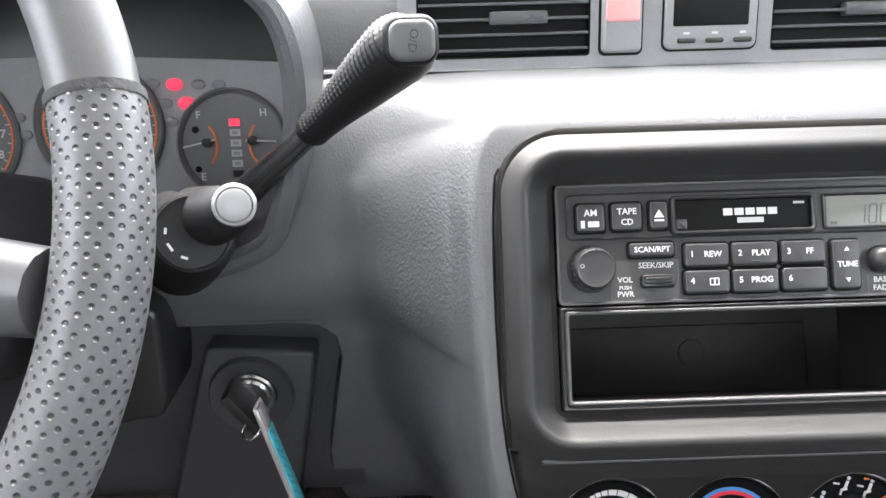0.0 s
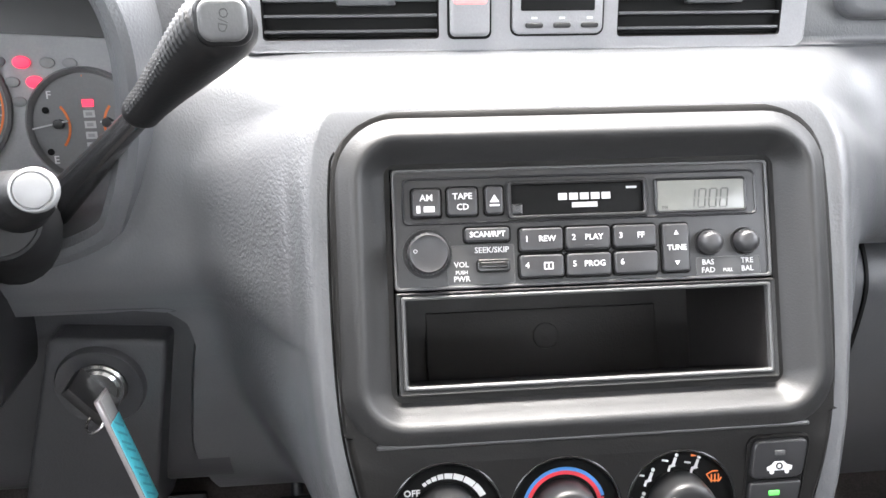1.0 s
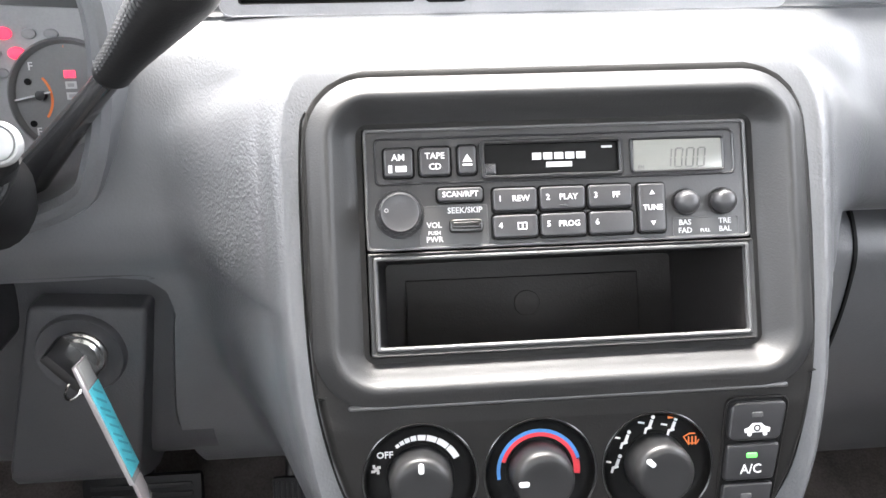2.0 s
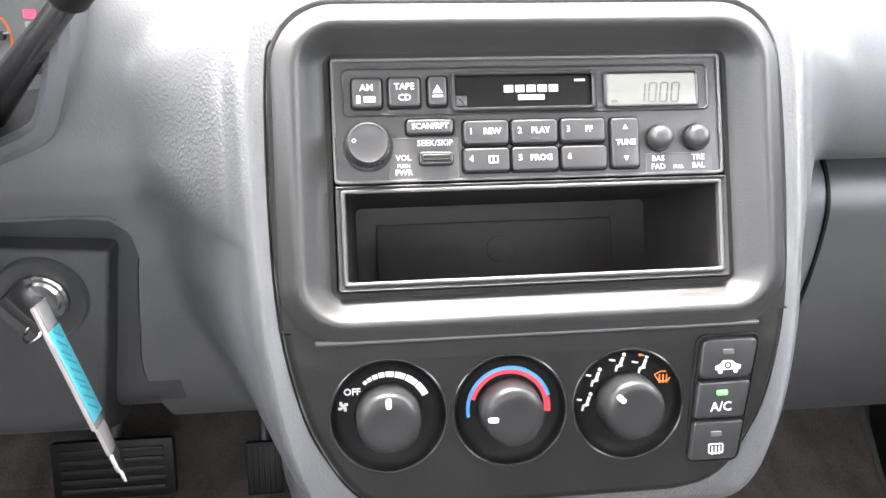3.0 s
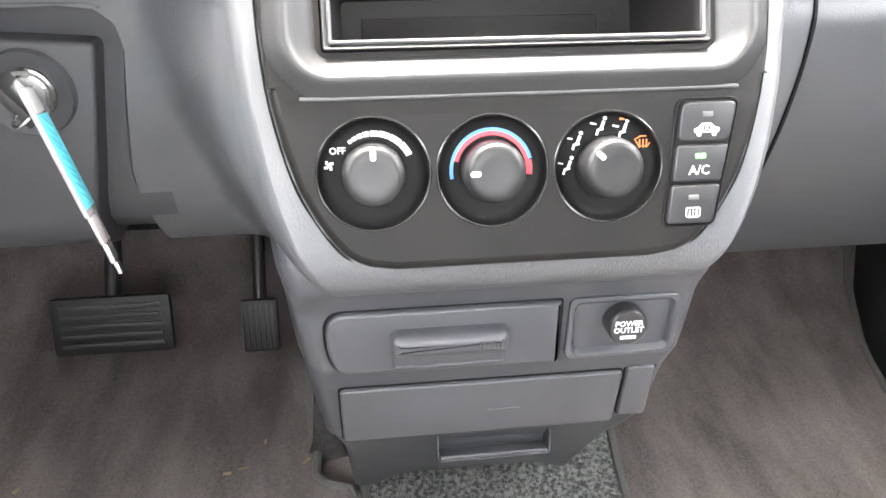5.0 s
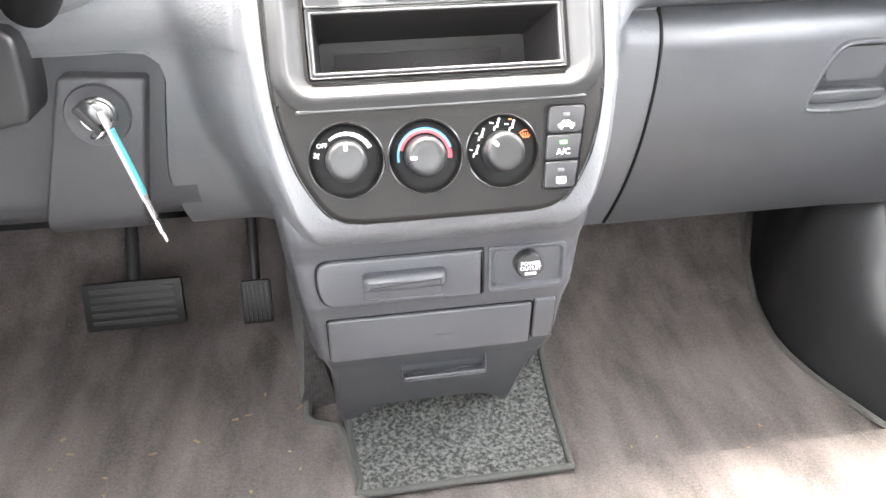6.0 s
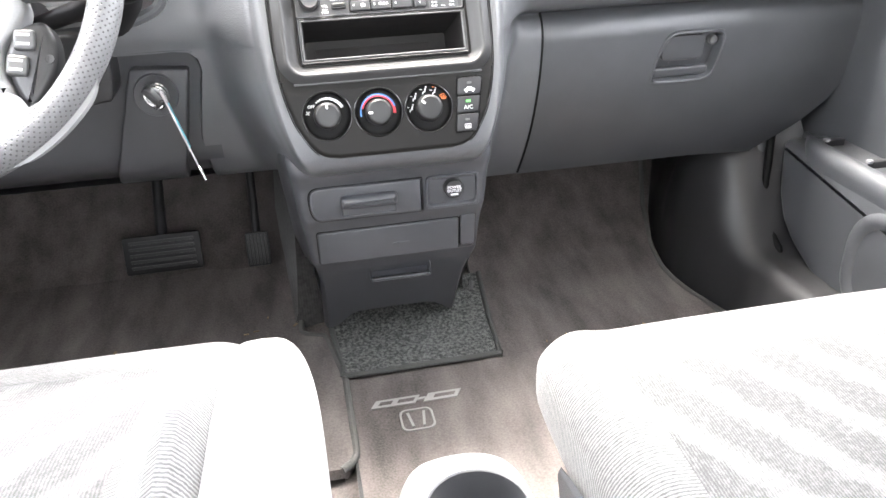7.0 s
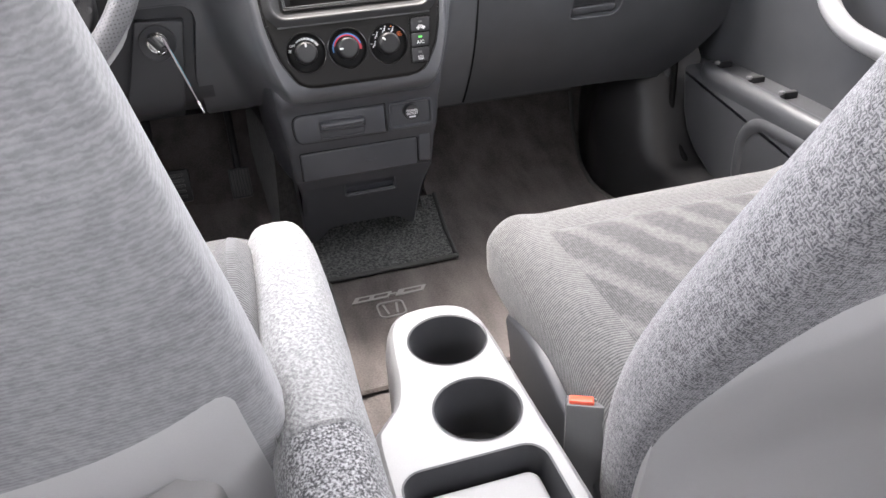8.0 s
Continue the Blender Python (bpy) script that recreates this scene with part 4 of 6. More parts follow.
def column_quad(v0, v1, d):
    """Corners of a piece of the column between two heights, counter-clockwise."""
    return [(column_x(v0, -1) + d, v0 + d), (column_x(v0, 1) - d, v0 + d), (column_x(v1, 1) - d, v1 - d), (column_x(v1, -1) + d, v1 - d)]


part("housing", pad(rounded(column_quad(-0.0870, -0.0278, 0.0), 0.0045), -0.004, 0.0005, 0.0004), M_DARK, switches)
part("housing_rim", ring(rounded(column_quad(-0.0870, -0.0278, -0.0012), 0.0052), rounded(column_quad(-0.0870, -0.0278, -0.0002), 0.0046), -0.002, 0.0008, 0.0003), M_PLATE, switches)
for i, (v0, v1) in enumerate(((-0.0478, -0.0278), (-0.0667, -0.0478), (-0.0870, -0.0667))):
    n1 = 0.0026
    sw = part("switch", pad(rounded(column_quad(v0, v1, 0.0008), 0.0042 if i == 0 else 0.0022), -0.002, n1, 0.0012, 4), M_SWITCH, switches)
    mu, mv = (column_x(v0, -1) + column_x(v0, 1) + column_x(v1, -1) + column_x(v1, 1)) / 4, (v0 + v1) / 2
    part("indicator", pad(rrect(mu - 0.0026, mu + 0.0026, mv + 0.0022, mv + 0.0046, 0.0006), n1 - 0.0005, n1 + 0.0004, 0.0003), M_LAMP_GREEN if i == 1 else M_RIM, sw)
    if i == 0:  # car with circling air, as plain strokes
        mv -= 0.0016
        body = [(mu - 0.0060, mv - 0.0036), (mu + 0.0058, mv - 0.0036), (mu + 0.0062, mv - 0.0016), (mu + 0.0036, mv - 0.0008), (mu + 0.0018, mv + 0.0008), (mu - 0.0024, mv + 0.0008), (mu - 0.0040, mv - 0.0010), (mu - 0.0062, mv - 0.0018)]
        part("car_symbol", pad(body, n1 - 0.0002, n1 + 0.0002, 0.0001), M_WHITE, sw)
        part("car_symbol", ring(circle(mu - 0.0002, mv - 0.0014, 0.0017, 16), circle(mu - 0.0002, mv - 0.0014, 0.0010, 16), n1, n1 + 0.0005, 0.0001), M_SWITCH, sw)
        for du in (-0.0038, 0.0036):
            part("car_symbol", moved(lathe([(0.0011, 0.0), (0.0011, 0.0003), (0.0003, 0.0003)], 12), pose(mu + du, mv - 0.0042, n1)), M_WHITE, sw)
    elif i == 1:
        lettering("A/C", mu - 0.0004, mv - 0.0034, n1, 0.0062, M_WHITE, sw, bold=0.00004)
    else:
        part("heater_symbol", ring(rrect(mu - 0.0036, mu + 0.0036, mv - 0.0062, mv - 0.0014, 0.0008), rrect(mu - 0.0031, mu + 0.0031, mv - 0.0057, mv - 0.0019, 0.0005), n1 - 0.0002, n1 + 0.0003, 0.0001), M_WHITE, sw)
        for k in (-1, 0, 1):
            bar(mu + 0.0017 * k - 0.0003, mu + 0.0017 * k + 0.0003, mv - 0.0066, mv - 0.0026, n1, M_WHITE, sw, "heater_symbol")

# ---- vent panel above the ledge ----
VENT = pose(0, 0.1225, 0.6078, 82, 0, 0)
vents = thing("vent_panel", "grey plastic dashboard panel with two air vents", "vent panel", VENT)
V1, V2 = (-0.1530, -0.0612), (0.0355, 0.1275)
holes = [rrect(a, b, 0.0042, 0.052, 0.002) for a, b in (V1, V2)]
part("panel", plate(rrect(-0.163, 0.142, -0.002, 0.058, 0.006), holes, 0.004), M_VENTPANEL, vents)
part("panel_edge", ring(rrect(-0.163, 0.142, -0.002, 0.058, 0.006), rrect(-0.1622, 0.1412, -0.0012, 0.0572, 0.0056), -0.004, 0.0042, 0.0003), M_VENTPANEL, vents)
for a, b in (V1, V2):
    # shallow box coloured black in place of the shade of a deep duct
    v = part("air_vent", stacked([[(u, w, n) for u, w in rrect(*r)] for r, n in (((a, b, 0.0042, 0.052, 0.002), 0.0042), ((a + 0.0006, b - 0.0006, 0.005, 0.0514, 0.002), 0.003), ((a + 0.001, b - 0.001, 0.006, 0.051, 0.002), -0.0008))]), M_DARK, vents, "air vent with a black backing for its shaded depth")
    for i in range(6):
        part("slat", moved(block(a + 0.0008, b - 0.0008, -0.0008, 0.0008, -0.0006, 0.0037, 0.0004), pose(0, 0.0085 + 0.0078 * i, 0, 0)), M_SIDE, v)
    mid = (a + b) / 2 + 0.008
    part("vent_tab", moved(block(-0.0155, 0.0155, -0.0035, 0.0035, -0.002, 0.0055, 0.0016), pose(mid, 0.0245, 0)), M_SIDE, v)
hz = part("hazard_switch", pad(rrect(-0.0555, -0.0345, 0.0052, 0.054, 0.003), 0.0, 0.0085, 0.002), M_VENTPANEL, vents, "hazard switch with a red top")
part("hazard_lens", pad(rrect(-0.0540, -0.0360, 0.0210, 0.053, 0.002), 0.007, 0.0092, 0.001), M_HAZARD, hz)
part("switch_gap", ring(rrect(-0.0568, -0.0332, 0.0038, 0.0555, 0.0036), rrect(-0.0554, -0.0346, 0.0053, 0.0539, 0.003), 0.0, 0.0046, 0.0002), M_DARK, hz)
ck = part("clock", pad(rrect(-0.0222, 0.0268, 0.0060, 0.054, 0.004), 0.0, 0.0062, 0.001), M_VENTPANEL, vents, "small digital clock, unlit")
part("clock_seam", ring(rrect(-0.0232, 0.0278, 0.0050, 0.0550, 0.0046), rrect(-0.0222, 0.0268, 0.0060, 0.054, 0.004), 0.0, 0.0046, 0.0002), M_DARK, ck)
part("clock_window", pad(rrect(-0.0178, 0.0222, 0.0178, 0.0330, 0.001), 0.005, 0.0066, 0.0004), M_DARK, ck)
for i in range(3):
    u = -0.0105 + 0.0150 * i
    part("clock_button", pad(rrect(u - 0.0048, u + 0.0048, 0.0090, 0.0118, 0.0013), 0.005, 0.0078, 0.0009), M_BEZEL, ck)
    bar(u - 0.0016, u + 0.0016, 0.0136, 0.0147, 0.0062, M_GREY_PRINT, ck)
airbag = thing("airbag_cover", "grey vinyl airbag cover with a soft edge", "airbag cover", pose(0, 0.121, 0.618, 80, 0, 0))
part("cover", pad(rrect(0.160, 0.56, 0.002, 0.11, 0.014, 8), -0.01, 0.0075, 0.005), M_PAD, airbag)

# ---- lower console ----
console = thing("lower_console", "slate grey plastic lower console with drawers", "console")


def console_skin():
    rows = []
    table_w = [(0.20, 0.1085), (0.25, 0.1115), (0.267, 0.1135), (0.298, 0.117), (0.33, 0.120), (0.359, 0.1225), (0.372, 0.124)]
    table_y = [(0.2125, 0.0300), (0.2140, 0.0262), (0.220, 0.0225), (0.264, 0.0125), (0.284, 0.004), (0.325, 0.003), (0.334, 0.000), (0.341, -0.004), (0.35, -0.006), (0.36, -0.004), (0.372, 0.004)]
    for z in [0.2125, 0.2140] + [0.2160 + 0.004 * i for i in range(40)]:
        w, y = lerp_table(table_w, z), lerp_table(table_y, z)
        row = [(-w - 0.024, 0.34, z), (-w - 0.022, 0.20, z), (-w - 0.015, y + 0.09, z), (-w - 0.005, y + 0.030, z)]
        for i in range(9):
            a = math.pi / 2 * i / 8
            row.append((-w + 0.012 - 0.012 * math.cos(a), y + 0.014 - 0.014 * math.sin(a), z))
        row += [(-w + 0.012 + (2 * w - 0.024) * k / 12, y, z) for k in range(1, 12)]
        row += [(-p[0] - 0.004, p[1], p[2]) for p in row[:13][::-1]]
        rows.append(row)
    return sheet(rows)


part("body", console_skin(), M_CONSOLE, console)
part("underside", block(-0.100, 0.100, 0.045, 0.33, 0.2085, 0.2120, 0.001), M_CONSOLE, console)
FACE = Matrix(((1, 0, 0, 0), (0, 0, -1, 0.0035), (0, 1, 0, 0), (0, 0, 0, 1)))  # local u = x, v = z, n towards the cabin


def face_part(name, bm, mat, parent, label="", m=FACE):
    return part(name, moved(bm, m), mat, parent, label)


drawer_pts = [(0.0315, 0.2845), (0.0315, 0.3265), (-0.094, 0.3265), (-0.0995, 0.3225), (-0.1010, 0.314), (-0.0995, 0.296), (-0.0965, 0.2885), (-0.0905, 0.2852)]
drawer_pts = rounded(drawer_pts[:3], 0.0012, 2)[3:6] + [(p.x, p.y) for p in smooth_line([(*p, 0) for p in [(-0.0900, 0.3265), (-0.0955, 0.3248), (-0.0995, 0.3205), (-0.1010, 0.3130), (-0.1000, 0.2990), (-0.0965, 0.2895), (-0.0900, 0.2852)]], 3)] + [(0.0315, 0.2845), (0.0318, 0.2850)]
dr = face_part("drawer", pad(drawer_pts, -0.01, 0.0048, 0.0022), M_CONSOLE, console)
face_part("drawer_gap", pad(inset(drawer_pts, -0.0016), -0.01, 0.0014, 0.0002), M_DARK, dr)
face_part("drawer_handle", pad(rrect(-0.0655, 0.0010, 0.3010, 0.3155, 0.005), 0.003, 0.0150, 0.0060, 5), M_CONSOLE, dr)
face_part("handle_ledge", ring(rrect(-0.0645, 0.0000, 0.2885, 0.3030, 0.002), rrect(-0.0628, -0.0017, 0.2902, 0.3013, 0.0015), 0.003, 0.0060, 0.0006), M_CONSOLE, dr)
face_part("grip_ribs", join(*[block(-0.0165 + 0.002 * i, -0.0157 + 0.002 * i, 0.3060, 0.3110, 0.0146, 0.0154) for i in range(7)]), M_CONSOLE, dr)
out_pts = rrect(0.0365, 0.1015, 0.2850, 0.3270, 0.005)
op = face_part("outlet_panel", ring(out_pts, rrect(0.0395, 0.0985, 0.2885, 0.3240, 0.005), -0.01, 0.0032), M_CONSOLE, console)
face_part("outlet_recess", stacked([[(u, v, n) for u, v in rrect(*r)] for r, n in (((0.0395, 0.0985, 0.2885, 0.3240, 0.005), 0.003), ((0.0405, 0.0975, 0.2895, 0.3232, 0.005), 0.0015), ((0.0430, 0.0950, 0.2960, 0.3222, 0.005), -0.0125), ((0.0450, 0.0930, 0.2985, 0.3215, 0.005), -0.0135))]), M_CONSOLE, op)
outlet = thing("power_outlet", "black round power outlet plug with white lettering", "power outlet", FACE @ pose(0.0690, 0.3105, -0.0070, -5, 0, 0))
part("collar", lathe([(0.0152, -0.008), (0.0150, 0.004), (0.0140, 0.0056), (0.0130, 0.0058), (0.0127, 0.003)], 40, False), M_RIM, outlet)
plug = part("plug", moved(lathe([(0.0126, 0.0), (0.0126, 0.0040), (0.0116, 0.0046), (0.0116, 0.0165), (0.0112, 0.0182), (0.0104, 0.0190), (0.004, 0.0188)], 40), pose(0, -0.001, 0, 0)), M_BLACK, outlet)
for word, v, s in (("POWER", 0.0030, 0.0047), ("OUTLET", -0.0012, 0.0047)):
    lettering(word, 0, v, 0.0, s, M_WHITE, plug, bold=0.00012)
bar(-0.0046, 0.0046, -0.0068, -0.0046, 0.0, M_WHITE, plug)
for o in plug.children:
    o.matrix_basis = pose(0, -0.001, 0.0191)
# ashtray lid
FACE2 = Matrix(((1, 0, 0, 0), (0, -0.13, -0.9915, 0.0466), (0, 0.9915, -0.13, 0.002), (0, 0, 0, 1)))
ash = face_part("ashtray_lid", pad(rrect(-0.0965, 0.0775, 0.2195, 0.2655, 0.003), -0.01, 0.0035, 0.0016), M_CONSOLE, console, m=FACE2)
face_part("lid_gap", pad(rrect(-0.0977, 0.0787, 0.2183, 0.2668, 0.004), -0.012, 0.0008, 0.0002), M_DARK, ash, m=FACE2)
face_part("lid_mark", pad(rrect(-0.006, 0.014, 0.2395, 0.2412, 0.0006), 0.003, 0.0041, 0.0003), M_CONSOLE, ash, m=FACE2)
fl = face_part("side_lid", pad(rrect(0.0800, 0.0985, 0.2240, 0.2690, 0.0035), -0.01, 0.0030, 0.0016), M_CONSOLE, console, m=FACE2)
face_part("lid_gap", pad(rrect(0.0790, 0.0995, 0.2228, 0.2702, 0.004), -0.012, 0.0006, 0.0002), M_DARK, fl, m=FACE2)
# lower skirt down to the carpet and the pull tab
SLOPE = [(0.0290, 0.2130), (0.0390, 0.195), (0.060, 0.165), (0.087, 0.125), (0.114, 0.085), (0.143, 0.040)]


def slope_at(t):
    """Point (y, z) down the skirt, t from 0 to 1."""
    k = min(t, 0.9999) * (len(SLOPE) - 1)
    a, b = SLOPE[int(k)], SLOPE[int(k) + 1]
    return a[0] + (b[0] - a[0]) * (k - int(k)), a[1] + (b[1] - a[1]) * (k - int(k))


def skirt():
    """Closes the console below the lid: a broad foot on one side, a narrow one on the other and an arch between."""
    rows = []
    for k in range(25):
        row = []
        for i in range(61):
            s = i / 60
            reach = lerp_table([(0, 0.985), (0.09, 0.97), (0.15, 0.90), (0.20, 0.835), (0.26, 0.81), (0.5, 0.80), (0.76, 0.81), (0.82, 0.83), (0.88, 0.87), (0.93, 0.93), (0.965, 0.935), (0.985, 0.91), (1.0, 0.86)], s)
            t = k / 24 * reach
            y, z = slope_at(t)
            w0, w1 = -0.1085 + 0.0085 * min(1, t / 0.35), 0.1080 - 0.0105 * ease(t / 0.5)
            y += 0.016 * (max(0, abs(2 * s - 1) - 0.94) / 0.06) ** 2
            row.append((w0 + (w1 - w0) * s, y, z))
        rows.append(row)
    rows.append([(x, y + 0.012, z + 0.006) for x, y, z in rows[-1]])
    return sheet(rows)


part("skirt", skirt(), M_CONSOLE, console)
TAB = Matrix(((1, 0, 0, 0.005), (0, 0.30, -0.954, 0.0400), (0, 0.954, 0.30, 0.1880), (0, 0, 0, 1)))
part("tab_hollow", moved(ring(rrect(-0.0400, 0.0400, -0.0150, 0.0200, 0.002), rrect(-0.0385, 0.0385, -0.0135, 0.0192, 0.0015), -0.016, 0.0012, 0.0006), TAB), M_CONSOLE, console)
part("pull_tab", moved(join(pad(rrect(-0.0378, 0.0378, -0.0130, -0.0100, 0.0012), -0.008, 0.0020, 0.0012), moved(pad(rrect(-0.0378, 0.0378, -0.0105, 0.0190, 0.0012), -0.010, -0.0030, 0.0005), pose(0, -0.004, -0.0055, 32))), TAB), M_CONSOLE, console)
part("skirt_side", sheet([[(-0.105, 0.046, 0.2), (-0.105, 0.34, 0.2)], [(-0.100, 0.112, 0.11), (-0.100, 0.34, 0.11)], [(-0.096, 0.165, 0.03), (-0.096, 0.34, 0.012)]]), M_CONSOLE, console)
part("skirt_side", sheet([[(0.1075, 0.044, 0.2125), (0.1075, 0.34, 0.2125)], [(0.1005, 0.080, 0.15), (0.1005, 0.34, 0.15)], [(0.0965, 0.125, 0.085), (0.0965, 0.34, 0.085)], [(0.0950, 0.165, 0.03), (0.0950, 0.34, 0.012)]]), M_CONSOLE, console)

tunnel = thing("tunnel_trim", "dark carpeted floor tunnel below the console", "tunnel trim", kind="structure")
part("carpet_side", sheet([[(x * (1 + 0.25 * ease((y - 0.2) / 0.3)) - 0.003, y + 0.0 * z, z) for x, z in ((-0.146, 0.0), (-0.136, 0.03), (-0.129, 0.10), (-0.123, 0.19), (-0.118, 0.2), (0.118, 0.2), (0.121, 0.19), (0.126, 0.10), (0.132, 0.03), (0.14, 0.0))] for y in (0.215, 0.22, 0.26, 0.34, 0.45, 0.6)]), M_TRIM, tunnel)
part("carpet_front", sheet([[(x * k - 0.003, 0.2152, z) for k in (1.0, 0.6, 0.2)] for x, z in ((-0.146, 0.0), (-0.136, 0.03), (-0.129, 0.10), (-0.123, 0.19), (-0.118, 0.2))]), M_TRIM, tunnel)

# ---- mats on the floor ----
mat = thing("tunnel_mat", "dark grey tufted mat with bound edge on the tunnel", "floor mat")


def mat_point(x, t):
    """Lies on the carpet and climbs under the console."""
    y = 0.056 + 0.19 * t
    return (x, y, 0.016 + 0.06 * max(0, t - 0.45) ** 1.3)


part("carpet_top", sheet([[mat_point(-0.080 - 0.018 * t + (0.226 + 0.034 * t) * i / 30, t) for i in range(31)] for t in [k / 20 for k in range(21)]]), M_TUNNELMAT, mat)
edge = [mat_point(-0.098, 1), mat_point(-0.089, 0.5), mat_point(-0.082, 0.1), mat_point(-0.076, 0.0), mat_point(0.03, 0.0), mat_point(0.137, 0.0), mat_point(0.146, 0.05), mat_point(0.154, 0.5), mat_point(0.161, 1)]
part("binding", tube(smooth_line(edge, 3), 0.0042, 8), M_MATBIND, mat, "dark grey edge binding")
part("push_pin", moved(block(-0.003, 0.003, -0.010, 0.010, 0, 0.004, 0.001), pose(0.142, 0.216, 0.036, 20, 0, -12)), M_RIM, mat)

dmat = thing("driver_floor_mat", "taupe carpet floor mat in the driver footwell", "floor mat")


def mat_slab(x0, x1, y0, y1, th, right):
    rows = []
    for j in range(25):
        y = y0 + (y1 - y0) * j / 24
        lift = 0.002 + 0.10 * max(0, y - 0.26) ** 1.2 * 3
        row = []
        for i in range(41):
            x = x0 + (right(y) - x0) * i / 40
            row.append((x, y, th + lift + 0.0025 * noise.noise((x * 14, y * 14, 3))))
        row = [(row[0][0], y, -0.01)] + row + [(row[-1][0] + 0.003, y, th * 0.5 + lift), (row[-1][0] + 0.002, y, -0.01)]
        rows.append(row)
    rows = [[(x, y - 0.004, min(z, 0.004)) for x, y, z in rows[0]]] + rows
    return sheet(rows)


def dmat_edge(y):
    """Side of the driver's mat, stepping outwards beside the console."""
    return -0.0815 - 0.020 * max(0.0, (-0.095 - y) / 0.028) ** 2.2 - 0.0185 * min(1, max(0, (y - 0.05) / 0.12)) - 0.036 * ease((y - 0.163) / 0.02)


part("carpet_top", mat_slab(-0.66, 0, -0.123, 0.40, 0.013, dmat_edge), M_CARPET, dmat)
part("binding", tube([(dmat_edge(y), y, 0.013 + 0.30 * max(0, y - 0.26) ** 1.2) for y in [-0.123 + 0.01 * i for i in range(48)]], 0.0048, 8), M_BINDING, dmat, "grey bound edge")
pmat = thing("passenger_floor_mat", "taupe carpet floor mat, stained, over tunnel and passenger footwell", "floor mat")
part("carpet_top", mat_slab(-0.083, 0, -0.222, 0.056, 0.006, lambda y: 0.545 - 0.14 * y), M_CARPET, pmat)


def front_edge(y):
    return lerp_table([(0.05, 0.5375), (0.067, 0.530), (0.133, 0.511), (0.17, 0.501), (0.206, 0.495), (0.25, 0.495), (0.293, 0.500), (0.39, 0.523), (0.476, 0.552)], y)


front = []
for j in range(43):
    y = 0.0555 + 0.01 * j
    x0, x1 = 0.152 + 0.10 * max(0, y - 0.25), front_edge(y)
    line_ = [(x0 + (x1 - x0) * i / 40, y) for i in range(41)]
    front.append([(x0, y, floor_z(x0, y) - 0.01)] + [(x, y_, max(floor_z(x, y_), -0.012) + 0.0090 + 0.0075 * ease((y - 0.0555) / 0.08) + 0.0025 * noise.noise((x * 14, y_ * 14, 3))) for x, y_ in line_] + [(x1 + 0.002, y, floor_z(x1, y) - 0.01)])
part("carpet_front", sheet(front), M_CARPET, pmat)
part("binding", tube([(front_edge(y), y, max(floor_z(0.5, y), -0.012) + 0.016) for y in [0.05 + 0.01 * i for i in range(43)]], 0.0045, 8), M_BINDING, pmat, "grey bound edge")
part("binding", tube([(0.552 - 0.40 * i / 30, 0.478, floor_z(0.552 - 0.40 * i / 30, 0.478) + 0.018) for i in range(28)], 0.0045, 8), M_BINDING, pmat, "grey bound edge")
part("stitched_edge", tube([(-0.083, 0.07, 0.0075), (-0.083, -0.222, 0.0075)], 0.0025, 8), M_MATEDGE, pmat)
# embroidered badge as plain strokes
for i, (x, w) in enumerate(((-0.036, 0.014), (-0.008, 0.018), (0.0155, 0.008), (0.045, 0.023))):
    part("embroidery", moved(block(-w, w, -0.0075, 0.0075, 0, 0.002) if i != 2 else block(-w * 0.7, w * 0.7, -0.002, 0.002, 0, 0.002), Matrix.Translation((x, -0.010, 0.0085)) @ Matrix(((1, 0.6, 0, 0), (0, 1, 0, 0), (0, 0, 1, 0), (0, 0, 0, 1))) ), M_PRINTED, pmat, "pale embroidered strokes")
    if i != 2:
        part("embroidery", moved(block(-w * 0.62, w * 0.62, -0.003, 0.003, 0.001, 0.0024), Matrix.Translation((x + 0.003, -0.010, 0.0085)) @ Matrix(((1, 0.6, 0, 0), (0, 1, 0, 0), (0, 0, 1, 0), (0, 0, 0, 1)))), M_CARPET, pmat)
part("embroidery", moved(ring(rrect(-0.0225, 0.0225, -0.021, 0.021, 0.010), rrect(-0.0195, 0.0195, -0.018, 0.018, 0.008), 0, 0.002, 0.0004), pose(0.003, -0.050, 0.0085)), M_PRINTED, pmat, "pale embroidered emblem outline")
for u in (-0.009, 0.009):
    part("embroidery", moved(block(-0.0018, 0.0018, -0.014, 0.014, 0, 0.002), pose(0.003 + u, -0.050, 0.0085, 0, 0, -8 if u > 0 else 8)), M_PRINTED, pmat)

# ---- glovebox and passenger side ----
glove = thing("glovebox", "smooth slate grey glovebox door with a recessed handle", "glovebox")


def glove_point(x, t, d=0.0):
    """t from 0 at the top edge to 1 at the bottom."""
    z = 0.480 - 0.236 * t - 0.02 * ease((x - 0.45) / 0.35) * t
    y = glove_y(t) + 0.02 * ease((x - 0.5) / 0.25)
    return (x, y - d, z)


GM = Matrix(((1, 0, 0, 0), (0, -0.12, -0.993, 0.1205), (0, 0.993, -0.12, 0.40), (0, 0, 0, 1)))
hp = [(p.x, p.y) for p in smooth_line([(*p, 0) for p in ((0.370, -0.016), (0.376, -0.0240), (0.395, -0.0255), (0.43, -0.0255), (0.452, -0.0240), (0.464, -0.016), (0.470, 0.0), (0.4745, 0.028), (0.472, 0.0415), (0.461, 0.0475), (0.43, 0.0480), (0.402, 0.0475), (0.389, 0.041), (0.380, 0.026), (0.373, 0.004))], 3, True)]


GLOVE_END = [(0.24, 0.588), (0.262, 0.613), (0.292, 0.647), (0.33, 0.680), (0.372, 0.700), (0.42, 0.708), (0.49, 0.712)]


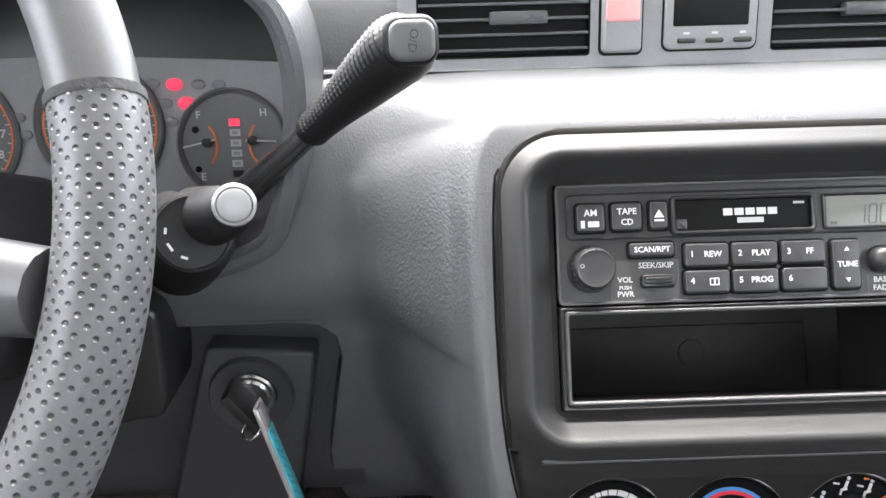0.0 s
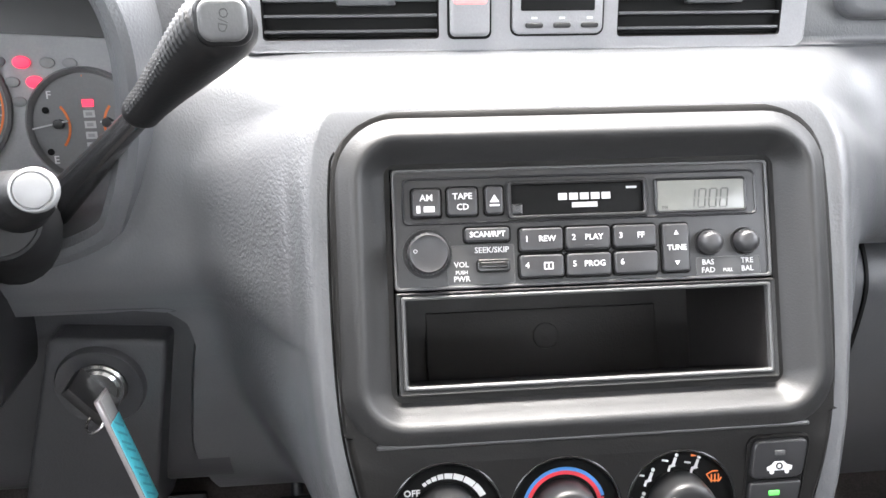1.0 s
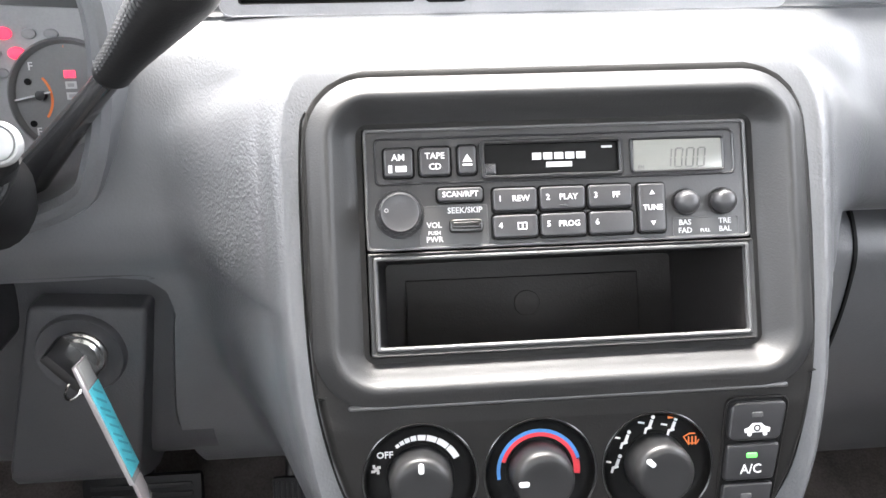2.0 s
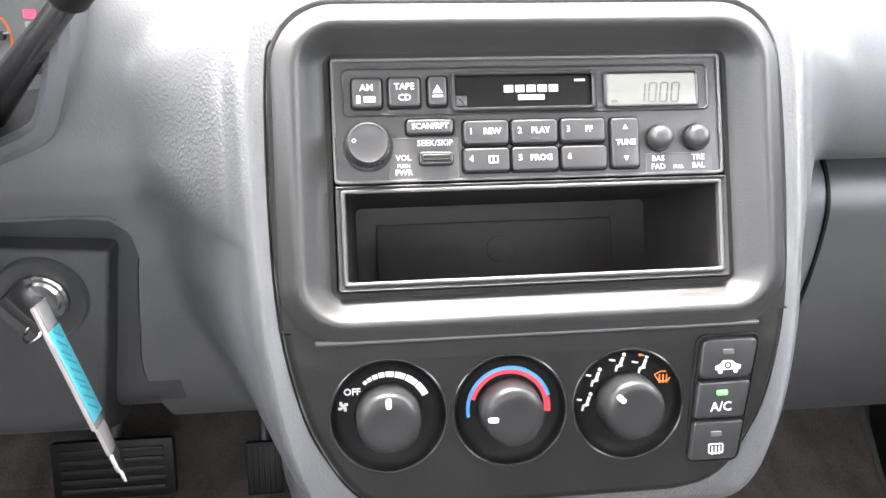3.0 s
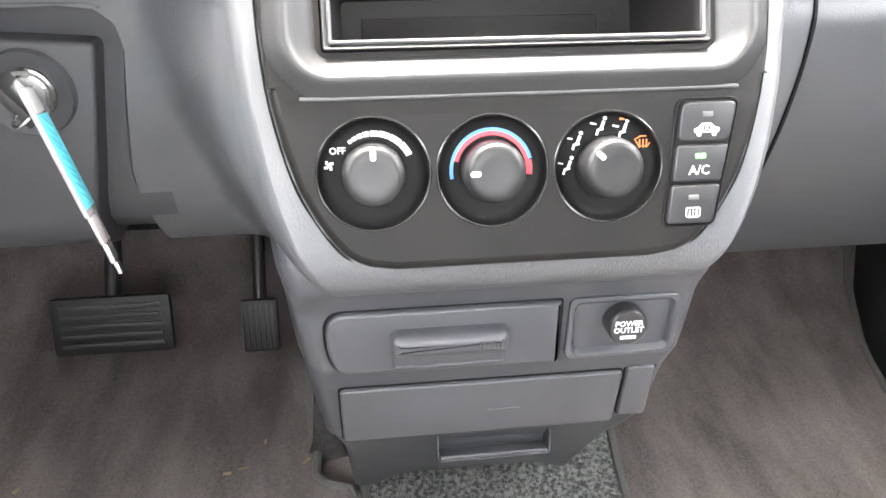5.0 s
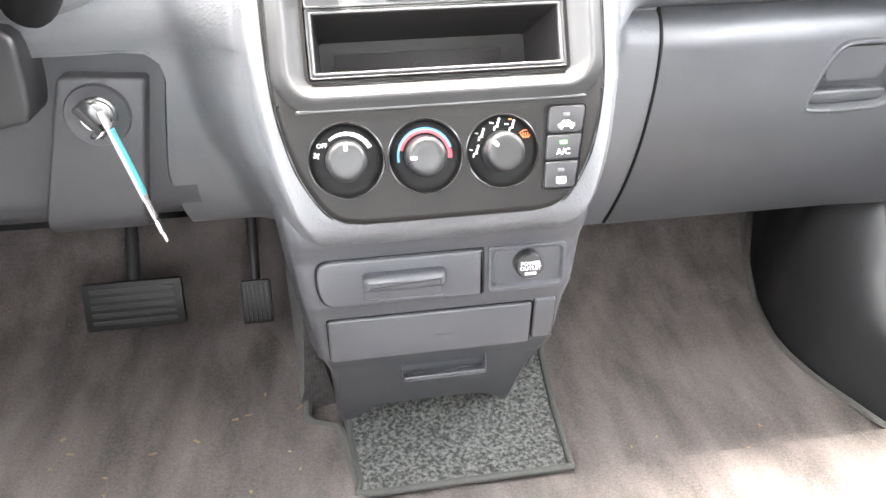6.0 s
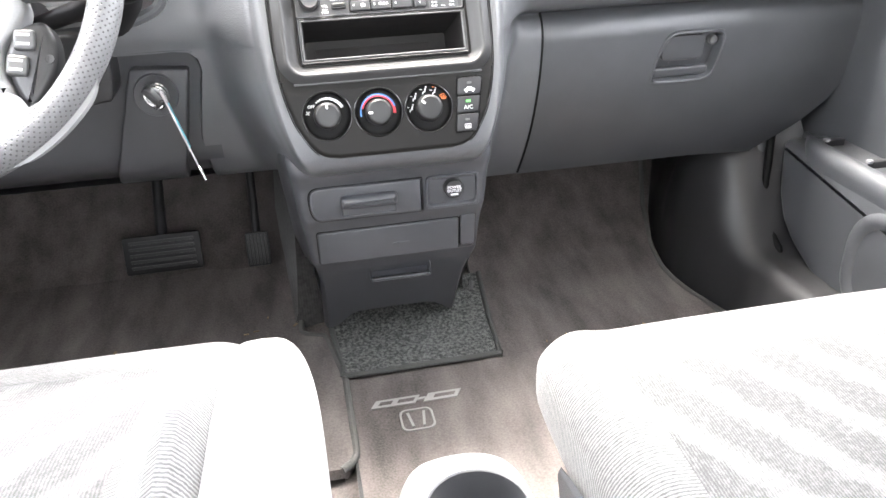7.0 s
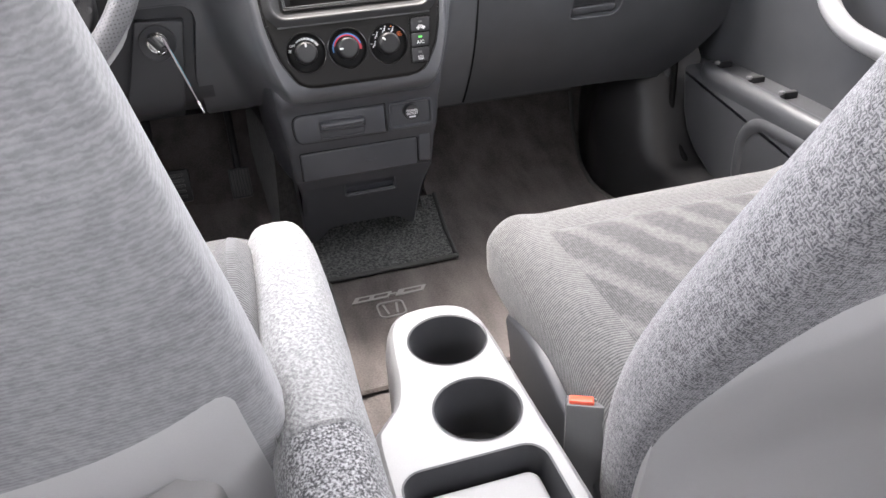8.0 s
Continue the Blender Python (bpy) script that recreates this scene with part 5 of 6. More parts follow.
def glove_skin():
    rows = []
    for t in [k / 80 for k in range(81)]:
        x0 = 0.2185 - 0.012 * t
        x1 = lerp_table(GLOVE_END, 0.480 - 0.236 * t)
        row = [glove_point(x0 + (x1 - x0) * i / 150, t) for i in range(151)]
        row.append((row[-1][0], row[-1][1] + 0.03, row[-1][2]))
        row = [(row[0][0] + 0.002, row[0][1] + 0.04, row[0][2]), (row[0][0], row[0][1] + 0.004, row[0][2])] + row
        rows.append(row)
    rows = [[(x, y + 0.04, z + 0.001) for x, y, z in rows[0]], [(x, y + 0.004, z + 0.002) for x, y, z in rows[0]]] + rows
    rows += [[(x, y + 0.004, z - 0.005) for x, y, z in rows[-1]], [(x, y + 0.09, z - 0.006) for x, y, z in rows[-1]]]
    bm = sheet(rows)
    gone = [f for f in bm.faces if f.calc_center_median().y < 0.16 and within(f.calc_center_median().x, (f.calc_center_median().z - 0.40) / 0.993, inset(hp, 0.003))]
    bmesh.ops.delete(bm, geom=gone, context="FACES")
    return bm


part("door", glove_skin(), M_SIDE, glove)
part("door_gap", sheet([[(0.2172 - 0.012 * t + k * 0.0022, glove_y(t) + d, 0.4805 - 0.238 * t) for k, d in ((-0.1, 0.004), (0, -0.0004), (1, -0.0004), (1.1, 0.004))] for t in [i / 40 for i in range(41)]]), M_DARK, glove)
handle = part("handle_recess", moved(stacked([[(u, v, n) for u, v in (inset(hp, d) if d else hp)] for d, n in ((0.0, -0.001), (0.001, 0.0028), (0.003, 0.0036), (0.005, 0.0025), (0.007, -0.004), (0.008, -0.013))]), GM), M_SIDE, glove)
part("handle", moved(pad(rrect(0.386, 0.446, 0.006, 0.040, 0.008), -0.013, -0.0015, 0.0015), GM), M_SIDE, handle)
part("handle_lip", moved(pad(rrect(0.379, 0.459, -0.018, -0.005, 0.004), -0.013, -0.004, 0.003), GM), M_SIDE, handle)
part("lock", moved(lathe([(0.0062, -0.012), (0.0062, -0.003), (0.0046, -0.002), (0.0042, -0.0032), (0.0015, -0.0032)], 24), GM @ pose(0.459, 0.030, 0)), M_SHIELD, handle, "small silver lock")

# door panel on the passenger side
pdoor = thing("passenger_door", "grey plastic door panel with a map pocket", "car door")
SIDE = Matrix(((0, 0, -1, 0), (1, 0, 0, 0), (0, 1, 0, 0), (0, 0, 0, 1)))  # local u = y, v = z, n towards the cabin
part("panel", sheet([[(0.690 + 0.02 * ease((z - 0.35) / 0.4), y, z) for y in (0.45, 0.30, 0.1, -0.2, -0.6, -1.0)] for z in (0.02, 0.15, 0.25, 0.4, 0.55, 0.74)]), M_SIDE, pdoor)
poc = [(-0.9, 0.262), (-0.9, 0.07), (-0.1, 0.07), (0.031, 0.083), (0.092, 0.112), (0.125, 0.14), (0.145, 0.178), (0.154, 0.23), (0.158, 0.262)]
poc = rounded(poc, 0.012)
part("pocket_wall", moved(pad(poc, -0.70, -0.6208, 0.014, 5), SIDE), M_SIDE, pdoor)
ledge = []
for y in [0.170 - 0.01 * i for i in range(12)] + [0.02, -0.05, -0.15, -0.3, -0.6]:
    dx = 0.045 * ease((y - 0.075) / 0.10) ** 1.4
    ledge.append([(x + dx * (0.70 - x) / 0.08, y, z - 0.008 * ease((0.05 - y) / 0.4) - 0.012 * ease((y - 0.10) / 0.07)) for x, z in ((0.6235, 0.225), (0.6205, 0.245), (0.6195, 0.258), (0.6205, 0.266), (0.6245, 0.2725), (0.631, 0.2755), (0.640, 0.2750), (0.648, 0.2715), (0.655, 0.2690), (0.700, 0.2690))])
part("pocket_rail", sheet(ledge), M_SIDE, pdoor)
for y in (0.095, 0.006, -0.074):
    clip = part("trim_clip", moved(block(-0.012, 0.014, -0.005, 0.005, 0.0, 0.012, 0.002), pose(0.662, y, 0.266)), M_BLACK, pdoor, "black trim clip")
    part("clip_tip", moved(block(-0.017, -0.009, -0.004, 0.004, 0.009, 0.014, 0.002), pose(0.662, y, 0.266)), M_CUP, clip, "pale clip tip")
hole = rrect(-0.50, -0.047, 0.098, 0.212, 0.040, 8)
opening = part("pocket_opening", moved(stacked([[(u, v, n) for u, v in inset(hole, d)] for d, n in ((-0.030, -0.6235), (-0.026, -0.6190), (-0.018, -0.6165), (-0.008, -0.6180), (0.0, -0.6260), (0.003, -0.640))], False, False), SIDE), M_SIDE, pdoor)
# no hollow behind the opening: a black sheet gives the pocket's inner shade
part("pocket_shade", moved(pad(inset(hole, 0.001), -0.66, -0.6330, 0.0005), SIDE), M_DARK, opening, "black sheet standing in for the shade in the map pocket")
part("armrest", block(0.635, 0.70, -0.75, -0.24, 0.33, 0.395, 0.02, 4), M_SIDE, pdoor)
part("pull_handle", tube(smooth_line([(0.672, -0.085, 0.50), (0.648, -0.118, 0.455), (0.628, -0.165, 0.422), (0.618, -0.24, 0.402), (0.616, -0.40, 0.395), (0.616, -0.7, 0.395)], 6), 0.014, 14), M_CUP, pdoor, "pale grey pull handle")


kick = thing("kick_panel", "black glossy plastic kick panel and door sill", "kick panel")


def kick_floor(y):
    """Where the panel meets the carpet."""
    return lerp_table([(-0.9, 0.560), (0.067, 0.534), (0.133, 0.515), (0.17, 0.505), (0.206, 0.499), (0.25, 0.499), (0.293, 0.504), (0.39, 0.527), (0.476, 0.556), (0.62, 0.616), (0.74, 0.66)], y)


rows = []
for y in [-0.9, -0.5, -0.2, -0.05] + [0.01 * i for i in range(0, 75, 1)]:
    k = ease((y - 0.07) / 0.17)
    f = kick_floor(y)
    sill = [(f, -0.01), (f + 0.006, 0.03), (f + 0.018, 0.075), (f + 0.026, 0.090), (f + 0.040, 0.097), (f + 0.06, 0.096), (0.632, 0.094), (0.70, 0.088)]
    bulge = 0.022 * math.exp(-((y - 0.27) / 0.05) ** 2)
    high = [(f, -0.01), (f + 0.008, 0.04), (f + 0.020 - bulge * 0.6, 0.10), (f + 0.032 - bulge, 0.15), (f + 0.050 - bulge, 0.20), (f + 0.075 - bulge * 0.6, 0.25), (max(f + 0.10, 0.625), 0.29), (max(f + 0.12, 0.65), 0.36)]
    rows.append([(a[0] + (b_[0] - a[0]) * k, y, a[1] + (b_[1] - a[1]) * k) for a, b_ in zip(sill, high)])
part("panel", sheet([[tuple(p) for p in smooth_line(r_, 4)] for r_ in [[(x, y, z) for x, y, z in row] for row in rows]]), M_KICK, kick)
part("pillar_trim", tube(smooth_line([(0.628, 0.226, 0.268), (0.620, 0.210, 0.25), (0.614, 0.196, 0.22), (0.608, 0.184, 0.165), (0.604, 0.156, 0.118), (0.602, 0.105, 0.088), (0.606, 0.03, 0.066), (0.612, -0.6, 0.056)], 6), 0.015, 14), M_SIDE, kick, "grey moulded trim strip along the door opening")
part("seal", tube(smooth_line([(0.626, 0.190, 0.262), (0.617, 0.176, 0.245), (0.612, 0.166, 0.22), (0.608, 0.156, 0.172), (0.606, 0.130, 0.132), (0.606, 0.095, 0.105), (0.608, 0.03, 0.080), (0.614, -0.6, 0.07)], 6), 0.006, 10), M_DARK, kick, "black rubber door seal")

# ---- driver's side ----
wheel = thing("steering_wheel", "grey leather steering wheel with perforated grips", "steering wheel", pose(-0.430, -0.0705, 0.595, 62.2, 0, 0))
R, r = 0.1836, 0.0136


def rim_piece(a0, a1, segs, grow=0.0):
    bm = bmesh.new()
    uv = bm.loops.layers.uv.new("UVMap")
    rows = []
    for i in range(segs + 1):
        a = radians(a0 + (a1 - a0) * i / segs)
        row = []
        for k in range(24):
            b = 2 * math.pi * k / 24
            rr = R + (r + grow) * math.cos(b)
            row.append(bm.verts.new((rr * math.cos(a), rr * math.sin(a), (r + grow) * 1.05 * math.sin(b))))
        rows.append(row)
    for i in range(segs):
        for k in range(24):
            f = bm.faces.new((rows[i][k], rows[i][(k + 1) % 24], rows[i + 1][(k + 1) % 24], rows[i + 1][k]))
            for lp, (s, t) in zip(f.loops, ((i, k), (i, k + 1), (i + 1, k + 1), (i + 1, k))):
                lp[uv].uv = (R * radians(a0 + (a1 - a0) * s / segs), r * 2 * math.pi * t / 24)
    return bm


def perforated(name, base, pitch):
    m = surface(name, base, 0.40, grain=0.2, grain_size=0.0006)
    nt = m.node_tree
    uv = nt.nodes.new("ShaderNodeUVMap")
    vor = nt.nodes.new("ShaderNodeTexVoronoi")
    vor.inputs["Scale"].default_value, vor.inputs["Randomness"].default_value = 1 / pitch, 0.12
    rot = nt.nodes.new("ShaderNodeMapping")
    rot.inputs["Rotation"].default_value = (0, 0, radians(45))
    nt.links.new(uv.outputs[0], rot.inputs["Vector"])
    nt.links.new(rot.outputs[0], vor.inputs["Vector"])
    mr = nt.nodes.new("ShaderNodeMapRange")
    mr.inputs[1].default_value, mr.inputs[2].default_value = 0.13, 0.26
    nt.links.new(vor.outputs["Distance"], mr.inputs[0])
    bump = nt.nodes.new("ShaderNodeBump")
    bump.inputs["Strength"].default_value, bump.inputs["Distance"].default_value = 1.0, 0.0008
    nt.links.new(mr.outputs[0], bump.inputs["Height"])
    b = nt.nodes["Principled BSDF"]
    nt.links.new(bump.outputs[0], b.inputs["Normal"])
    old = b.inputs["Base Color"].links[0].from_socket
    mix = nt.nodes.new("ShaderNodeMix")
    mix.data_type = "RGBA"
    mix.inputs[6].default_value = (0.035, 0.035, 0.036, 1)
    nt.links.new(mr.outputs[0], mix.inputs[0])
    nt.links.new(old, mix.inputs[7])
    nt.links.new(mix.outputs[2], b.inputs["Base Color"])
    return m


M_PERF = perforated("perforated_leather", (0.12, 0.12, 0.124), 0.0040)
part("grip_piping", rim_piece(10.6, 11.6, 2, 0.0013), M_MATEDGE, wheel)
part("rim", rim_piece(11, 158, 64), M_LEATHER, wheel)
part("rim", rim_piece(202, 292, 40), M_LEATHER, wheel)
g = part("rim_grip", rim_piece(-68, 11, 46, 0.0008), M_PERF, wheel, "perforated leather grip")
g = part("rim_grip", rim_piece(158, 202, 24, 0.0008), M_PERF, wheel, "perforated leather grip")
part("hub", moved(pad([(p.x, p.y) for p in smooth_line([(0.085, 0.03, 0), (0.075, 0.06, 0), (0.0, 0.072, 0), (-0.075, 0.06, 0), (-0.085, 0.03, 0), (-0.075, -0.05, 0), (-0.05, -0.085, 0), (0.05, -0.085, 0), (0.075, -0.05, 0)], 5, True)], -0.05, 0.008, 0.018, 5), pose(0, 0, 0)), M_CUP, wheel, "pale grey airbag hub")
for ang in (-8, 192, 232):
    a = radians(ang)
    pts = [(0.06 * math.cos(a), 0.06 * math.sin(a), -0.018), (0.12 * math.cos(a), 0.12 * math.sin(a), -0.010), (0.168 * math.cos(a), 0.168 * math.sin(a), -0.002)]
    part("spoke", tube(pts, [0.024, 0.017, 0.014], 14), M_LEATHER, wheel)


def outline(pts, k=5):
    return [(p.x, p.y) for p in smooth_line([(*p, 0) for p in pts], k, True)]


part("spoke", pad(outline([(0.158, -0.103), (0.135, -0.122), (0.118, -0.130), (0.106, -0.134), (0.097, -0.122), (0.0846, -0.121), (0.067, -0.134), (0.058, -0.150), (0.070, -0.165), (0.095, -0.168), (0.125, -0.150), (0.152, -0.122)][::-1]), -0.025, 0.004, 0.007, 5), M_CUP, wheel, "pale smooth lower spoke")
part("hub_side", pad(outline([(0.02, -0.04), (0.02, -0.135), (0.06, -0.131), (0.081, -0.117), (0.0955, -0.113), (0.0915, -0.098), (0.0905, -0.085), (0.093, -0.072), (0.105, -0.055), (0.11, -0.03), (0.08, 0.02)]), -0.03, -0.004, 0.008, 5), M_CUP, wheel, "pale grey hub edge")
podp = part("switch_pod", pad(outline([(0.1227, -0.0526), (0.106, -0.058), (0.095, -0.073), (0.0926, -0.088), (0.0981, -0.1115), (0.1076, -0.1277), (0.1213, -0.1138), (0.1315, -0.095), (0.1340, -0.075), (0.131, -0.060)]), -0.025, -0.002, 0.007, 5), M_BLACK, wheel, "black cruise control pod")
for u, v, tilt in ((0.1105, -0.0690, -6), (0.1025, -0.0900, -10)):
    b = part("rocker_button", moved(pad(rrect(-0.0084, 0.0084, -0.0088, 0.0088, 0.003), -0.004, 0.003, 0.003, 4), pose(u, v, 0, 0, 0, tilt)), M_RIM, podp, "glossy rocker button")
    for dv in (-0.0038, 0.0038):
        part("button_mark", moved(block(-0.0052, 0.0052, dv - 0.0010, dv + 0.0010, 0.0029, 0.0033), pose(u, v, 0, 0, 0, tilt)), M_WHITE, b, smooth=False)
part("pod_screw", moved(lathe([(0.004, 0.0), (0.0038, 0.0012), (0.002, 0.0008)], 16), pose(0.1280, -0.0860, -0.003)), M_BEZEL, podp)

column = thing("steering_column", "dark plastic steering column shroud", "steering column")
part("shroud", tube(smooth_line([(-0.425, 0.02, 0.540), (-0.425, 0.08, 0.512), (-0.425, 0.2, 0.46)], 4), [0.045, 0.05, 0.055, 0.06, 0.062, 0.064, 0.066, 0.068, 0.07], 24), M_KNEE, column)
side_pts = [(-0.300, 0.500), (-0.294, 0.470), (-0.298, 0.436), (-0.311, 0.430), (-0.343, 0.432), (-0.36, 0.50)]
part("column_side", moved(pad([(p.x, p.y) for p in smooth_line([(*p, 0) for p in side_pts[::-1]], 4, True)], -0.06, 0.012, 0.004), FACE @ pose(0, 0, -0.070)), M_BLACK, column)

# wiper stalk: its round end faces the seat
stalk = thing("wiper_stalk", "black wiper stalk with a pale round end cap", "control stalk")
SP = look((-0.2465, 0.002, 0.5615), (-0.2465 - 0.16, 0.002 + 0.30, 0.5615 - 0.12))
part("stalk_body", tube([(-0.37, 0.090, 0.510), (-0.31, 0.065, 0.530), (-0.268, 0.040, 0.5545), SP @ Vector((0, 0, -0.012))], [0.009, 0.0105, 0.0135, 0.015], 20), M_BLACK, stalk)
part("stalk_root", tube([SP @ Vector((0, 0, -0.008)), (-0.264, 0.050, 0.540), (-0.285, 0.090, 0.515)], [0.015, 0.020, 0.021], 24), M_GRIP, stalk)
pod_b = part("stalk_pod", moved(lathe([(0.0150, -0.034), (0.0172, -0.012), (0.0172, -0.001), (0.0164, 0.0012), (0.0150, 0.0018), (0.0146, 0.0012), (0.004, 0.0012)], 40), SP), M_GRIP, stalk, "black round end of the stalk switch")
for a, w_ in ((-150, 0.0020), (-112, 0.0026), (-75, 0.0018)):
    part("stalk_mark", moved(block(-w_ * 0.7, w_ * 0.7, -0.0005, 0.0005, 0.0011, 0.0017), SP @ pose(0.0108 * math.sin(radians(a)), 0.0108 * math.cos(radians(a)), 0, 0, 0, -a)), M_WHITE, pod_b, smooth=False)
CAP = look((-0.2242, -0.011, 0.5772), (-0.2242 - 0.08, -0.011 + 0.30, 0.5772 - 0.09))
cap = part("end_cap", moved(lathe([(0.0080, -0.010), (0.0088, -0.005), (0.0086, -0.001), (0.0080, 0.0008), (0.0072, 0.0012), (0.0068, 0.0004)], 32), CAP), M_CAP, stalk, "silver ringed push button")
part("stalk_neck", tube([SP @ Vector((0.0, 0.001, -0.018)), SP @ Vector((0.007, 0.005, -0.0155)), CAP @ Vector((-0.003, -0.002, -0.009)), CAP @ Vector((0, 0, -0.008))], [0.0155, 0.0150, 0.0104, 0.0082], 24), M_GRIP, stalk)
part("cap_face", moved(lathe([(0.0068, 0.0003), (0.0064, 0.0014), (0.0052, 0.0018), (0.001, 0.0018)], 28), CAP), M_CAP, cap, "pale shiny button face")

# column gear lever
lever = thing("gear_lever", "black column gear lever with a studded rubber grip", "gear lever")
A, B = Vector((-0.197, 0.060, 0.5945)), Vector((-0.148, 0.026, 0.6385))
ax = (B - A).normalized()
B = B - ax * 0.014
part("shaft", tube([A - ax * 0.16, A - ax * 0.09, A - ax * 0.03, A + ax * 0.02], [0.0125, 0.0090, 0.0062, 0.0054], 18), M_SHAFT, lever)
GRIP = (B - A).to_track_quat("Z", "Y").to_matrix().to_4x4()
GRIP.translation = A


def studded_grip(length, segs=96, rows=84):
    """Rubber grip that widens upwards, covered in rows of small studs, with a rounded end."""
    loops = [[(0.0085 * math.cos(2 * math.pi * k / segs), 0.0085 * math.sin(2 * math.pi * k / segs), -0.012) for k in range(segs)]]
    for j in range(rows):
        t = j / (rows - 1)
        h = -0.010 + (length + 0.021) * t
        r = 0.0098 + 0.0082 * ease(t * 1.05)
        if t > 0.80:
            r *= max(0.12, 1 - ((t - 0.80) / 0.2) ** 2.6) ** 0.5
        loop = []
        for k in range(segs):
            a = 2 * math.pi * k / segs
            stud = 0.0010 * (0.04 < t < 0.93) * (j % 3 == 1) * (1.0 if k % 3 == 1 else 0.4) * ease((math.sin(a) + 0.35) / 0.4)
            loop.append(((r + stud) * math.cos(a), (r + stud) * math.sin(a), h))
        loops.append(loop)
    return stacked(loops, True, True)


grip = part("grip", moved(studded_grip((B - A).length), GRIP @ Matrix.Diagonal((1.0, 0.82, 1, 1))), M_GRIP, lever, "studded black rubber grip")
BC = Vector((-0.1530, 0.0130, 0.6345))
BTN = look(BC, BC - Vector((0.045, -0.32, 0.035)))
part("button_collar", moved(pad(rrect(-0.0112, 0.0112, -0.0100, 0.0100, 0.007, 7), -0.020, -0.003, 0.003), BTN), M_GRIP, lever)
bt = part("overdrive_button", moved(pad(rrect(-0.0092, 0.0092, -0.0080, 0.0080, 0.0052, 6), -0.010, 0.0, 0.0022), BTN), M_SHIELD, lever, "grey rounded button")
t_ = lettering("O/D", 0, 0, 0.0, 0.0050, M_BLACK, bt, turn=-100)
t_.matrix_basis = BTN

# ignition lock and the key
ign = thing("ignition_lock", "grey ignition switch plate with a round metal lock", "ignition lock")
ipts = rounded([(-0.2480, 0.300), (-0.2310, 0.384), (-0.2175, 0.4535), (-0.2820, 0.4580), (-0.3050, 0.385), (-0.3310, 0.300)], 0.005, 3)
IGN = FACE @ pose(0, 0, -0.087)
bm = moved(pad(ipts, -0.03, 0.0, 0.003), IGN)
bmesh.ops.bisect_plane(bm, geom=bm.verts[:] + bm.edges[:] + bm.faces[:], plane_co=(0, 0, 0.348), plane_no=(0, 0, 1))
for k in range(1, 4):
    bmesh.ops.bisect_plane(bm, geom=bm.verts[:] + bm.edges[:] + bm.faces[:], plane_co=(0, 0, 0.348 - 0.011 * k), plane_no=(0, 0, 1))
for v in bm.verts:  # rolls under with the knee panel
    v.co.y += 26 * max(0, 0.348 - v.co.z) ** 2
part("plate", bm, M_KNEE, ign)
CE = IGN @ pose(-0.2575, 0.4275, 0)
part("lock_ring", moved(lathe([(0.0250, -0.002), (0.0247, 0.0035), (0.0238, 0.0050), (0.0225, 0.0048), (0.0185, 0.0030), (0.0149, 0.0024), (0.0145, -0.002)], 44, False), CE), M_KNEE, ign)
part("lock_barrel", moved(lathe([(0.0147, -0.001), (0.0145, 0.0038), (0.0134, 0.0050), (0.0114, 0.0046), (0.0100, 0.006), (0.002, 0.006)], 40), CE), M_CHROME, ign, "worn metal lock barrel")
key = thing("key", "black-headed car key with a cyan strip tag hanging from the lock", "key")
part("key_head", moved(block(-0.0032, 0.0032, -0.0165, 0.0135, 0.004, 0.026, 0.002), CE @ pose(-0.0015, 0.002, 0, 0, 0, 36)), M_BLACK, key)
part("key_ring", moved(tube([(0.007 * math.cos(a), 0, 0.007 * math.sin(a)) for a in [2 * math.pi * i / 20 for i in range(21)]], 0.0009, 8), CE @ pose(0.006, -0.004, 0.030, 20, 0, 30)), M_CHROME, key, "steel key ring")
K0, K1 = Vector((-0.2475, 0.062, 0.4390)), Vector((-0.2155, 0.043, 0.338))


KD = (K1 - K0).normalized()
V2 = Vector((-0.13, 0.84, -0.27))
V2 = (V2 - KD * V2.dot(KD)).normalized()
KN = (KD.cross(V2) * math.cos(radians(4)) - V2 * math.sin(radians(4))).normalized()
STRAP = Matrix((KD.cross(KN), KN, KD)).transposed().to_4x4()


def strap(t0, t1, w, th, mat, name, label="", off=0.0):
    m = Matrix.Translation(K0.lerp(K1, t0) + KN * off) @ STRAP
    return part(name, moved(block(-w / 2, w / 2, -th / 2, th / 2, 0, (K1 - K0).length * (t1 - t0), th * 0.4), m), mat, key, label)


strap(0.0, 0.68, 0.0200, 0.0028, M_TAGBODY, "tag_body", "clear grey plastic tag")
strap(0.14, 0.64, 0.0180, 0.0004, M_TAG, "tag_strip", "cyan printed strip", off=0.0016)
strap(0.01, 0.13, 0.0140, 0.0004, M_CAP, "tag_clip", off=0.0016)
for i in range(9):
    m_ = Matrix.Translation(K0.lerp(K1, 0.18 + 0.05 * i) + KN * 0.0018) @ STRAP @ pose(0.001 * (i % 3) - 0.001, 0, 0, 0, 35, 0)
    part("tag_print", moved(block(-0.006, 0.006, -0.0001, 0.0001, -0.0007, 0.0007), m_), M_TAGPRINT, key, smooth=False)
strap(0.68, 0.84, 0.0150, 0.0022, M_TAGBODY, "tag_clasp")
strap(0.84, 0.95, 0.0110, 0.0030, M_CHROME, "tag_tip")
strap(0.95, 1.02, 0.0060, 0.0024, M_CHROME, "tag_tip")

